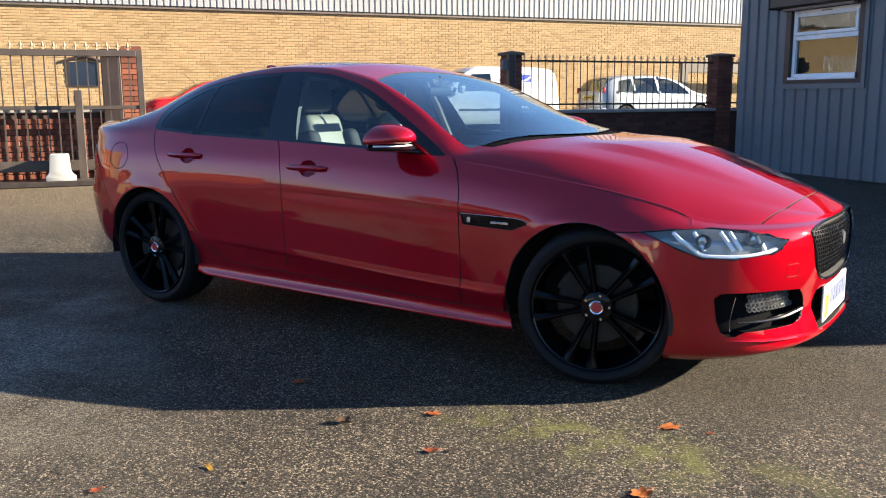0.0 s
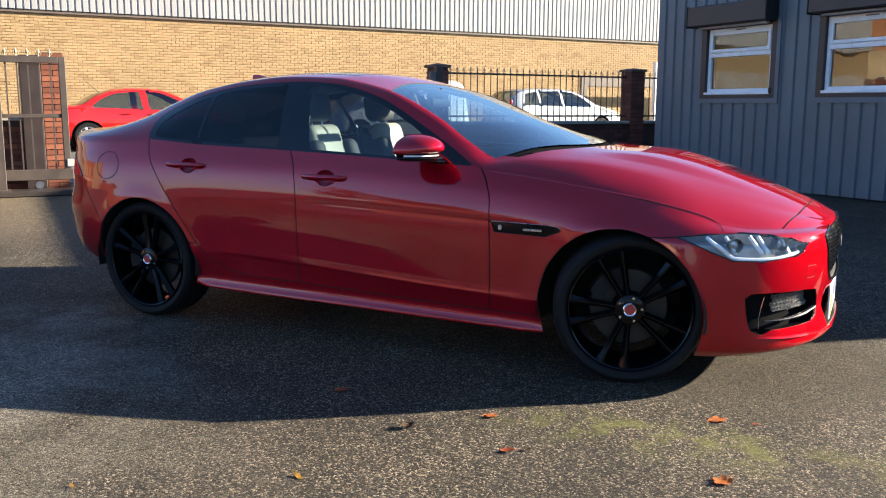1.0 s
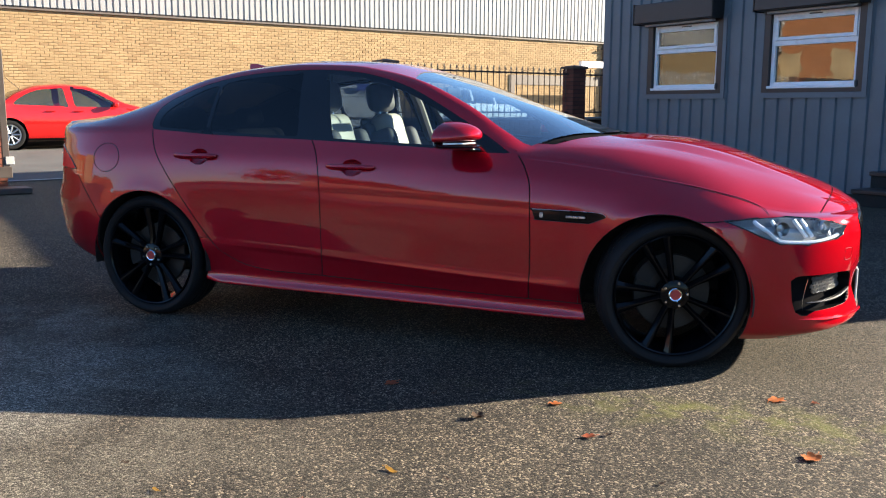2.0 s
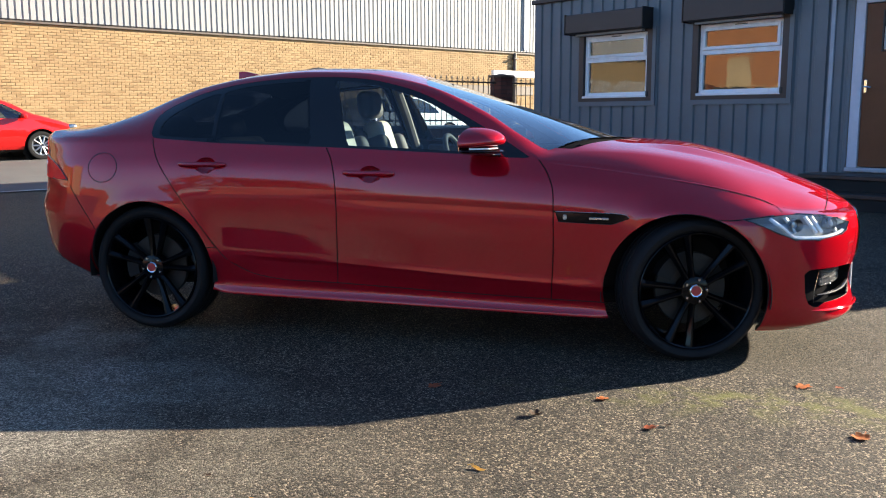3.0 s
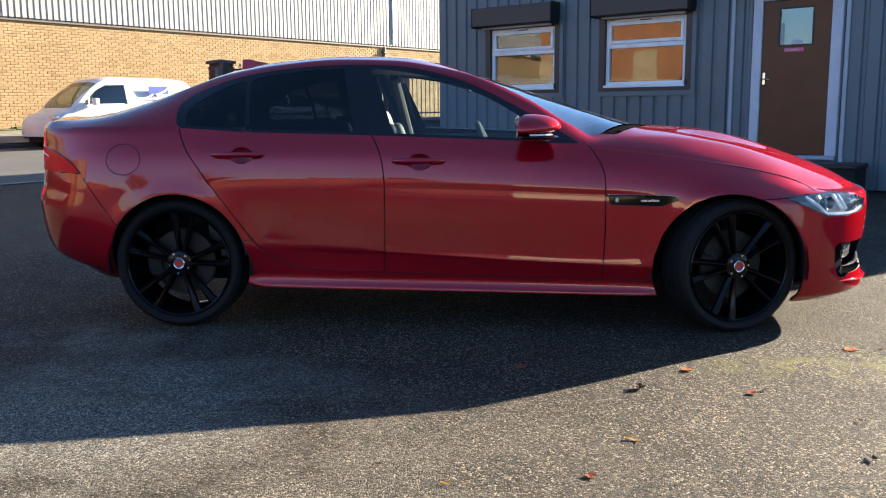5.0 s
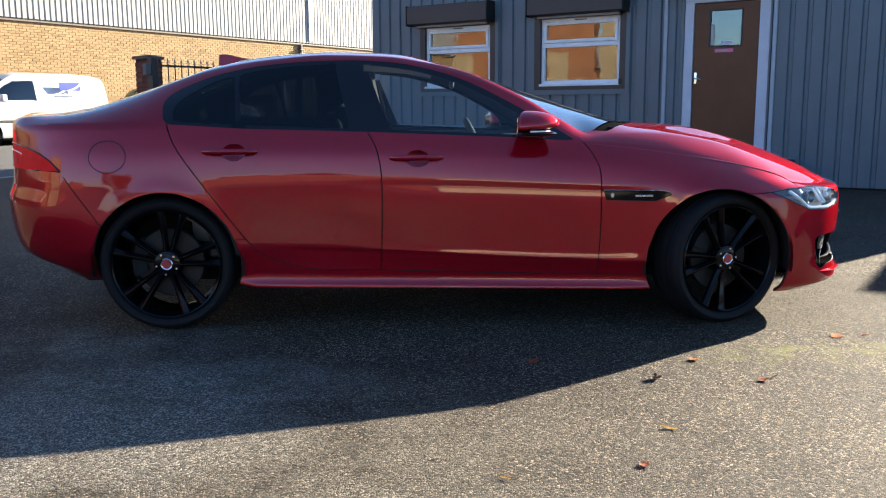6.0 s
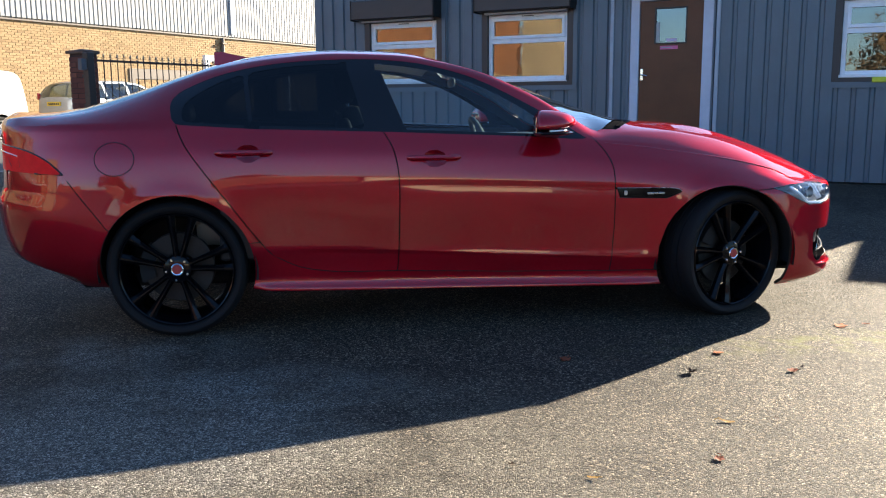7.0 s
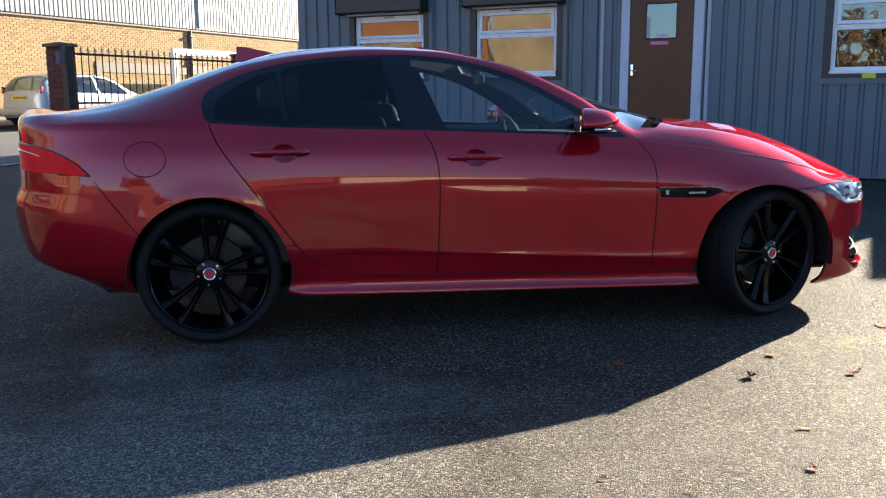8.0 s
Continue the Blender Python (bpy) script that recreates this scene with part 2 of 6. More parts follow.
def part(name, bm, material, parent, label="", smooth=False, at=None):
    return link_mesh(name, bm, material, parent, label, smooth, at)


def thing(name, label, category, at=None, group="", kind=""):
    ob = new(name)
    ob.empty_display_size = 0.2
    if at is not None:
        ob.matrix_basis = at
    return tagged(ob, label, category, group, kind)


def box(bm, x0, x1, y0, y1, z0, z1, bevel=0.0, m=None, seg=1):
    made = bmesh.ops.create_cube(bm, size=1.0)["verts"]
    for v in made:
        v.co = Vector(((x0 + x1) / 2 + v.co.x * (x1 - x0), (y0 + y1) / 2 + v.co.y * (y1 - y0), (z0 + z1) / 2 + v.co.z * (z1 - z0)))
    if bevel:
        edges = list({e for v in made for e in v.link_edges})
        made = bmesh.ops.bevel(bm, geom=edges, offset=bevel, segments=seg, affect="EDGES", profile=0.5)["verts"]
    if m is not None:
        bmesh.ops.transform(bm, matrix=m, verts=list({v for v in made}))
    return made


def boxes(*rows, bevel=0.0, seg=1):
    bm = bmesh.new()
    for r in rows:
        box(bm, *r, bevel=bevel, seg=seg)
    return bm


def tube(bm, pts, radius, sides=10, closed=False, flat=1.0):
    """A round bar through the points."""
    pts = [Vector(p) for p in pts]
    rings = []
    for i, p in enumerate(pts):
        a = pts[i - 1] if i or closed else p
        b = pts[(i + 1) % len(pts)] if i + 1 < len(pts) or closed else p
        d = (b - a).normalized()
        side = d.cross(Vector((0, 0, 1)))
        side = side.normalized() if side.length > 1e-4 else Vector((1, 0, 0))
        up = side.cross(d)
        r = radius(i / (len(pts) - 1)) if callable(radius) else radius
        rings.append([bm.verts.new(p + r * (math.cos(k * math.tau / sides) * side + flat * math.sin(k * math.tau / sides) * up)) for k in range(sides)])
    n = len(rings)
    for i in range(n if closed else n - 1):
        for k in range(sides):
            q = rings[(i + 1) % n]
            bm.faces.new((rings[i][k], rings[i][(k + 1) % sides], q[(k + 1) % sides], q[k]))
    if not closed:
        bm.faces.new(rings[0][::-1])
        bm.faces.new(rings[-1])
    return bm


def lathe(profile, sides=48, closed=False):
    """Profile of (radius, y) turned about the y axis."""
    bm = bmesh.new()
    rings = [[bm.verts.new((r * math.cos(k * math.tau / sides), y, r * math.sin(k * math.tau / sides))) for k in range(sides)] for r, y in profile]
    pairs = list(zip(rings, rings[1:])) + ([(rings[-1], rings[0])] if closed else [])
    for a, b in pairs:
        for k in range(sides):
            bm.faces.new((a[k], a[(k + 1) % sides], b[(k + 1) % sides], b[k]))
    return bm


def prism(bm, outline, y0, y1):
    """An outline of (x, z) points given depth along y."""
    a = [bm.verts.new((x, y0, z)) for x, z in outline]
    b = [bm.verts.new((x, y1, z)) for x, z in outline]
    bm.faces.new(a)
    bm.faces.new(b[::-1])
    for i in range(len(a)):
        j = (i + 1) % len(a)
        bm.faces.new((a[j], a[i], b[i], b[j]))
    bmesh.ops.recalc_face_normals(bm, faces=bm.faces[:])
    return bm


def curve(knots):
    """A smooth function through (x, value...) knots, with no overshoot (monotone cubic)."""
    k = np.array(knots, float)
    x, ys = k[:, 0], k[:, 1:]
    d = np.diff(ys, axis=0) / np.diff(x)[:, None]
    m = np.zeros_like(ys)
    m[0], m[-1] = d[0], d[-1]
    for i in range(1, len(x) - 1):
        w = d[i - 1] * d[i]
        m[i] = np.where(w > 0, 2 * w / (d[i - 1] + d[i] + 1e-12 * np.sign(d[i - 1] + d[i] + 1e-15)), 0)

    def f(t):
        t = min(max(t, x[0]), x[-1])
        i = min(max(int(np.searchsorted(x, t)) - 1, 0), len(x) - 2)
        h = x[i + 1] - x[i]
        s = (t - x[i]) / h
        out = (2 * s**3 - 3 * s**2 + 1) * ys[i] + (s**3 - 2 * s**2 + s) * h * m[i] + (-2 * s**3 + 3 * s**2) * ys[i + 1] + (s**3 - s**2) * h * m[i + 1]
        return float(out[0]) if len(out) == 1 else [float(q) for q in out]
    return f


def ground_z(u, v):
    """The yard rises a little towards the road and the office; past the road a bank climbs to the warehouse."""
    soft = lambda q: q if q > 1 else (0 if q < -1 else (q + 1) ** 2 / 4)
    z = 0.0115 * soft(-u - 1.2) + 0.0135 * min(soft(v - 1.0), 9.0)
    return z


def inside(poly, x, z):
    hit, j = False, len(poly) - 1
    for i in range(len(poly)):
        (xi, zi), (xj, zj) = poly[i], poly[j]
        if (zi > z) != (zj > z) and x < (xj - xi) * (z - zi) / (zj - zi) + xi:
            hit = not hit
        j = i
    return hit


def away(poly, x, z):
    """Signed distance to a closed outline, below zero inside."""
    best = 1e9
    for (ax, az), (bx, bz) in zip(poly, poly[1:] + poly[:1]):
        dx, dz = bx - ax, bz - az
        t = min(max(((x - ax) * dx + (z - az) * dz) / (dx * dx + dz * dz + 1e-12), 0), 1)
        best = min(best, math.hypot(x - ax - t * dx, z - az - t * dz))
    return -best if inside(poly, x, z) else best


def along(line, x, z):
    """Distance to an open line."""
    best = 1e9
    for (ax, az), (bx, bz) in zip(line, line[1:]):
        dx, dz = bx - ax, bz - az
        t = min(max(((x - ax) * dx + (z - az) * dz) / (dx * dx + dz * dz + 1e-12), 0), 1)
        best = min(best, math.hypot(x - ax - t * dx, z - az - t * dz))
    return best


def smooth_line(pts, n=6, closed=False):
    """Catmull-Rom points through the given ones."""
    p = [Vector(q) for q in pts]
    out, N = [], len(p)
    for i in range(N if closed else N - 1):
        a, b, c, d = (p[(i - 1) % N], p[i], p[(i + 1) % N], p[(i + 2) % N]) if closed else (p[max(i - 1, 0)], p[i], p[i + 1], p[min(i + 2, N - 1)])
        for k in range(n):
            t = k / n
            out.append(tuple(0.5 * (2 * b + (c - a) * t + (2 * a - 5 * b + 4 * c - d) * t * t + (3 * b - a - 3 * c + d) * t**3)))
    if not closed:
        out.append(tuple(p[-1]))
    return out


def carve(bm, f, near=lambda co: True, ok=lambda co: True, tol=1e-4):
    """Cuts the mesh along f(co) = 0, edge by edge and face by face."""
    val = {}
    for v in bm.verts:
        if near(v.co):
            q = f(v.co)
            val[v] = 0.0 if abs(q) < tol and ok(v.co) else q
    cut = set()
    for e in list(bm.edges):
        a, b = e.verts
        if a in val and b in val and val[a] * val[b] < 0:
            pa, pb, lo, hi = a.co.copy(), b.co.copy(), 0.0, 1.0
            for _ in range(14):
                t = (lo + hi) / 2
                if f(pa.lerp(pb, t)) * val[a] > 0:
                    lo = t
                else:
                    hi = t
            t = (lo + hi) / 2
            if not ok(pa.lerp(pb, t)):
                continue
            _, nv = bmesh.utils.edge_split(e, a, t)
            val[nv] = 0.0
    todo = {fc for v, q in val.items() if q == 0.0 for fc in v.link_faces}
    for fc in todo:
        vs = list(fc.verts)
        zero = [i for i, v in enumerate(vs) if val.get(v, 1.0) == 0.0]
        if len(zero) < 2:
            continue
        i, j = zero[0], zero[-1]
        if len(zero) == 2 and (j - i) % len(vs) not in (1, len(vs) - 1):
            one, two = vs[i + 1:j], vs[j + 1:] + vs[:i]
            sa = sum(1 if val.get(v, 1.0) > 0 else -1 for v in one)
            sb = sum(1 if val.get(v, 1.0) > 0 else -1 for v in two)
            if sa * sb < 0:
                bmesh.utils.face_split(fc, vs[i], vs[j])


def side_of(line, x, z):
    """Distance to an open line, with a sign by its side."""
    best, sign = 1e9, 1
    for (ax, az), (bx, bz) in zip(line, line[1:]):
        dx, dz = bx - ax, bz - az
        t = min(max(((x - ax) * dx + (z - az) * dz) / (dx * dx + dz * dz + 1e-12), 0), 1)
        d = math.hypot(x - ax - t * dx, z - az - t * dz)
        if d < best - 1e-9:
            best, sign = d, 1 if dx * (z - az) - dz * (x - ax) > 0 else -1
    return best * sign

# ---------------------------------------------------------------- ground, road, bank
def sheet(us, vs, lift=0.0, zf=ground_z):
    bm = bmesh.new()
    g = [[bm.verts.new((u, v, zf(u, v) + lift)) for v in vs] for u in us]
    for a, b in zip(g, g[1:]):
        for i in range(len(vs) - 1):
            bm.faces.new((a[i], b[i], b[i + 1], a[i + 1]))
    return bm


def steps(*ranges):
    out = []
    for a, b, n in ranges:
        out += [a + (b - a) * i / n for i in range(n)]
    return out + [ranges[-1][1]]


ground = link_mesh("ground", sheet(steps((-900, -60, 6), (-60, -20, 8), (-20, 12, 64), (12, 60, 8), (60, 900, 6)), steps((-900, -60, 6), (-60, -12, 8), (-12, 24, 72), (24, 70, 8), (70, 900, 6))), M_ASPHALT, at=SITE, smooth=True)
tagged(ground, "worn dark grey asphalt yard with pale aggregate", "ground", kind="structure")
road = link_mesh("road", sheet(steps((-17.6, -8.4, 12)), steps((-60, 70, 65)), 0.006), M_ROAD, at=SITE, smooth=True)
tagged(road, "pale grey tarmac road beyond the fence", "road", kind="structure")
# unseen dark sheet behind the camera, added to darken what the flank mirrors
dark_sheet = link_mesh("ground_unseen_dark", sheet(steps((-8.4, 60, 40)), steps((-70, -6.5, 40)), 0.006), M_ROAD, at=SITE, smooth=True)
tagged(dark_sheet, "unseen dark ground sheet added to darken the car flank's reflection", "ground", kind="structure")
KERB_U = -17.6
gutter = link_mesh("road_gutter", sheet(steps((-17.6, -17.1, 1)), steps((-60, 70, 65)), 0.011), M_DARKKERB, at=SITE)
tagged(gutter, "dark gutter strip beside the kerb", "gutter", kind="structure")
line = link_mesh("road_line", sheet(steps((-8.55, -8.42, 1)), steps((-60, 70, 65)), 0.012), M_LINE, at=SITE)
tagged(line, "worn pale edge line at the yard entrance", "road marking", kind="structure")


def bank_z(u, v):
    return ground_z(u, v) + 0.12 + 0.26 * min(max((KERB_U - u) / 2.4, 0), 1)


verge = link_mesh("pavement", sheet(steps((-20.4, KERB_U - 0.13, 6)), steps((-60, 70, 65)), 0.0, bank_z), M_PAVE, at=SITE, smooth=True)
tagged(verge, "gritty grey pavement along the foot of the warehouse wall", "pavement", kind="structure")
moss = link_mesh("moss_strip", boxes(*[(-20.0 + .002, -19.86 + .05 * math.sin(i * 2.3), -60 + 2 * i, -58 + 2 * i, bank_z(-20, -59 + 2 * i) - .02, bank_z(-20, -59 + 2 * i) + .05 + .02 * math.sin(i * 1.7)) for i in range(65)], bevel=.02), M_GRASS, at=SITE)
tagged(moss, "low mossy weeds along the wall foot", "weeds", kind="stuff")
bm = bmesh.new()
for i in range(65):
    v0, v1 = -60 + 2 * i, -58 + 2 * i
    z = ground_z(KERB_U, v0)
    box(bm, KERB_U - 0.13, KERB_U, v0 + 0.004, v1 - 0.004, z - 0.1, z + 0.12, bevel=0.015)
kerb = link_mesh("kerb", bm, M_DARKKERB, at=SITE)
tagged(kerb, "grey concrete kerb stones along the road", "kerb", kind="structure")

# ---------------------------------------------------------------- warehouse across the road
WALL_U, BRICK_TOP = -20.0, 3.62
wall_far = link_mesh("wall_warehouse", boxes((WALL_U - 0.35, WALL_U - 0.012, -40, 60, 0.1, BRICK_TOP)), M_MORTAR, at=SITE)
tagged(wall_far, "long sunlit buff brick warehouse wall", "wall", kind="structure")


def ribs(length, pitch, crest, depth, z0, z1, slope=0.2):
    """A trapezoid-ribbed sheet that stands along x and faces -y."""
    bm = bmesh.new()
    xs, n = [], int(length / pitch)
    for i in range(n):
        a = i * pitch
        xs += [(a, 0), (a + pitch * (1 - crest) - pitch * slope, 0), (a + pitch * (1 - crest), -depth), (a + pitch - pitch * slope, -depth)]
    xs.append((n * pitch, 0))
    lo = [bm.verts.new((x, y, z0)) for x, y in xs]
    hi = [bm.verts.new((x, y, z1)) for x, y in xs]
    for i in range(len(xs) - 1):
        bm.faces.new((lo[i], lo[i + 1], hi[i + 1], hi[i]))
    return bm


TURN_W = SITE @ pose(WALL_U + 0.05, -40, 0, 0, 0, 90)
clad_far = link_mesh("wall_warehouse_cladding", ribs(100, 0.178, 0.74, 0.03, BRICK_TOP + 0.09, 6.1, 0.08), M_WHITECLAD, at=TURN_W)
tagged(clad_far, "white ribbed metal cladding above the brick", "cladding", kind="structure")
back = link_mesh("wall_warehouse_core", boxes((WALL_U - 12, WALL_U - 0.3, -40, 60, BRICK_TOP, 6.2)), M_WHITECLAD, at=SITE)
tagged(back, "plain white warehouse volume behind its cladding", "warehouse", kind="structure")
bm = boxes((WALL_U - 0.02, WALL_U + 0.07, -40, 60, BRICK_TOP + .005, BRICK_TOP + 0.05), (WALL_U, WALL_U + 0.04, -40, 60, BRICK_TOP + 0.05, BRICK_TOP + 0.10))
flash = link_mesh("trim_flashing", bm, M_GUTTER, at=SITE)
tagged(flash, "weathered brown drip flashing over the brick", "flashing", kind="structure")

# ---------------------------------------------------------------- site office
OFF_V, OFF_L, OFF_R, OFF_TOP = 8.08, -4.95, 4.86, 2.92
office = thing("site_office", "slate-blue ribbed metal cabin with shuttered windows", "office", SITE)
# openings: u0, u1, z0, z1
OPEN = [(-3.965, -2.665, 1.39, 2.40), (-1.945, -0.605, 1.39, 2.42), (0.22, 1.32, 0.50, 2.50), (2.78, 4.15, 1.37, 2.36)]


def clad_front():
    """Ribbed sheet with the openings left out, strip by strip."""
    bm = bmesh.new()
    pitch, depth = 0.205, 0.026
    prof = []
    u = OFF_L
    while u < OFF_R - 0.01:
        prof += [(u, 0.0), (u + 0.135, 0.0), (u + 0.150, depth), (u + 0.190, depth)]
        u += pitch
    prof.append((u, 0.0))
    cuts = sorted({q for o in OPEN for q in o[:2]})
    full = []
    for (a, da), (b, db) in zip(prof, prof[1:]):
        full.append((a, da))
        for c in cuts:
            if a + 1e-6 < c < b - 1e-6:
                full.append((c, da + (db - da) * (c - a) / (b - a)))
    full.append(prof[-1])
    for (a, da), (b, db) in zip(full, full[1:]):
        spans = [(0.12, OFF_TOP)]
        for u0, u1, z0, z1 in OPEN:
            if u0 - 1e-6 <= a and b <= u1 + 1e-6:
                spans = [(0.12, z0), (z1, OFF_TOP)]
        for z0, z1 in spans:
            q = [bm.verts.new((a, OFF_V + da, z0)), bm.verts.new((b, OFF_V + db, z0)), bm.verts.new((b, OFF_V + db, z1)), bm.verts.new((a, OFF_V + da, z1))]
            bm.faces.new(q)
    bmesh.ops.remove_doubles(bm, verts=bm.verts[:], dist=1e-5)
    return bm


part("front_cladding", clad_front(), M_CLAD, office)
rows = [(OFF_L + 0.01, OFF_L + 0.09, OFF_V + 0.05, 12.0, 0.12, OFF_TOP)]
part("end_wall", boxes(*rows), M_CLAD, office)
# inner shell, in pieces round the openings
bm, prev = bmesh.new(), OFF_L + 0.09
for u0, u1, z0, z1 in OPEN:
    box(bm, prev, u0, OFF_V + 0.05, OFF_V + 0.14, 0.12, OFF_TOP)
    box(bm, u0, u1, OFF_V + 0.05, OFF_V + 0.14, 0.12, z0)
    box(bm, u0, u1, OFF_V + 0.05, OFF_V + 0.14, z1, OFF_TOP)
    prev = u1
box(bm, prev, OFF_R, OFF_V + 0.05, OFF_V + 0.14, 0.12, OFF_TOP)
M_INNER = plain("office_lining", (0.42, 0.38, 0.32), 0.8)
part("front_lining", bm, M_INNER, office)
part("back_wall", boxes((OFF_L + 0.09, OFF_R, 11.9, 12.0, 0.12, OFF_TOP)), M_INNER, office)
part("right_wall", boxes((OFF_R - 0.09, OFF_R, OFF_V + 0.14, 11.9, 0.12, OFF_TOP)), M_INNER, office)
part("roof", boxes((OFF_L - 0.04, OFF_R, OFF_V - 0.05, 12.05, OFF_TOP, OFF_TOP + 0.07), bevel=0.01), M_BROWN, office, "dark capped flat roof edge")
part("floor_panel", boxes((OFF_L + 0.09, OFF_R - 0.09, OFF_V + 0.14, 11.9, 0.40, 0.46)), M_CABIN, office)
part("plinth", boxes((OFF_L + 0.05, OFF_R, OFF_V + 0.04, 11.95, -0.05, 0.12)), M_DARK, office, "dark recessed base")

# ---------------------------------------------------------------- the red saloon
# x forward from the rear axle, half-width y, z up. Rows run round the body from tail to nose.
def sup(q, n):
    return abs(q) ** (2.0 / n)


FRONT_A, REAR_A = 2.88, -0.12
# name: z along x, half-width along x, nose end, tail end, nose and tail squareness
LOWER = [
    (curve([(-1.0, .350), (-.86, .335), (-.7, .318), (-.42, .238), (.35, .222), (.45, .212), (1.37, .198), (2.4, .182), (3.1, .150), (3.45, .165), (3.7, .19)]), curve([(-1, .75), (-.12, .775), (.1, .80), (.36, .850), (.45, .868), (2.35, .868), (2.5, .84), (3.2, .82)]), 3.56, -.875, 2.8, 2.6),
    (curve([(-1.0, .372), (-.86, .358), (-.7, .345), (-.42, .265), (.35, .235), (.45, .218), (1.37, .205), (2.4, .189), (3.1, .19), (3.45, .20), (3.7, .225)]), curve([(-1, .79), (-.12, .815), (.1, .838), (.36, .872), (.46, .887), (1.4, .889), (2.33, .890), (2.5, .88), (3.2, .87)]), 3.635, -.93, 2.8, 2.6),
    (curve([(-1.0, .415), (-.42, .31), (.4, .31), (1.0, .295), (2.4, .27), (3.1, .26), (3.7, .28)]), curve([(-1, .83), (-.12, .855), (.1, .866), (.45, .873), (1.4, .871), (2.3, .876), (2.9, .895)]), 3.62, -.968, 2.75, 2.6),
    (curve([(-1.0, .530), (-.85, .515), (-.4, .40), (.4, .425), (1.0, .405), (2.16, .345), (2.4, .342), (3.1, .33), (3.7, .35)]), curve([(-1, .85), (-.12, .897), (.1, .901), (.45, .8960), (.9, .8912), (1.3, .8945), (1.6, .8962), (2.3, .8972), (2.9, .907)]), 3.605, -.998, 2.65, 2.6),
    (curve([(-1.0, .645), (-.8, .64), (-.4, .58), (0, .57), (.25, .55), (.45, .475), (1.0, .447), (2.16, .392), (2.4, .39), (2.7, .47), (3.2, .48), (3.7, .49)]), curve([(-1, .87), (0, .926), (.25, .912), (.5, .898), (.9, .8940), (1.4, .8928), (2.3, .8932), (2.83, .918)]), 3.64, -1.006, 2.5, 2.55),
    (curve([(-1.0, .725), (-.7, .722), (0, .705), (.5, .735), (1.0, .740), (2.2, .703), (2.83, .665), (3.7, .60)]), curve([(-1, .862), (0, .928), (.5, .920), (1.4, .914), (2.3, .914), (2.83, .918)]), 3.655, -.976, 2.4, 2.5),
    (curve([(-1.0, .85), (0, .87), (1.0, .865), (2.2, .815), (2.83, .745), (3.2, .69), (3.7, .675)]), curve([(-1, .85), (-.3, .903), (.1, .911), (.6, .907), (1.4, .898), (2.3, .890), (2.85, .876)]), 3.64, -.968, 2.4, 2.5),
    (curve([(-1.0, 1.03), (-.75, 1.03), (-.3, 1.032), (.05, 1.03), (.4, 1.005), (1.05, .985), (1.75, .955), (2.12, .93), (2.5, .895), (2.83, .824), (3.05, .770), (3.2, .722), (3.3, .705), (3.7, .69)]), curve([(-1, .81), (-.5, .83), (0, .842), (.5, .848), (1.05, .848), (1.75, .842), (2.12, .822), (2.5, .805), (2.85, .795)]), 3.60, -.962, 2.35, 2.7),
]
RAIL = curve([(-1.0, .56, 1.048), (-.8, .60, 1.064), (-.55, .60, 1.080), (-.23, .595, 1.153), (0, .585, 1.238), (.2, .575, 1.301), (.5, .57, 1.351), (.8, .572, 1.374), (1.1, .585, 1.365), (1.3, .605, 1.336), (1.5, .64, 1.29), (1.8, .695, 1.158), (2.0, .735, 1.035), (2.14, .748, .968), (2.3, .725, .974), (2.5, .69, .968), (2.8, .64, .925), (3.1, .57, .845), (3.4, .42, .760), (3.6, .2, .70)])
MID = curve([(-1.0, 1.078), (-.96, 1.092), (-.85, 1.087), (-.72, 1.092), (-.62, 1.104), (-.3, 1.194), (0, 1.295), (.25, 1.364), (.5, 1.40), (.8, 1.416), (1.0, 1.412), (1.18, 1.400), (1.3, 1.374), (1.4, 1.345), (1.6, 1.284), (1.9, 1.188), (2.1, 1.122), (2.3, 1.058), (2.42, 1.028), (2.55, 1.014), (2.72, .990), (3.0, .932), (3.3, .842), (3.5, .762), (3.6, .70)])


def column(side, q, row):
    """The point of a lower row: side 0 tail, 1 flank, 2 nose; q from 0 to 1."""
    zf, yf, nose, tail, nn, nt = LOWER[row]
    if side == 1:
        x = REAR_A + (FRONT_A - REAR_A) * q
        y = yf(x)
    elif side == 2:
        th = q * math.pi / 2
        x = FRONT_A + (nose - FRONT_A) * sup(math.sin(th), nn)
        y = yf(FRONT_A) * sup(math.cos(th), nn)
    else:
        th = (1 - q) * math.pi / 2
        x = REAR_A + (tail - REAR_A) * sup(math.sin(th), nt)
        y = yf(REAR_A) * sup(math.cos(th), nt)
    return Vector((x, y, zf(x)))


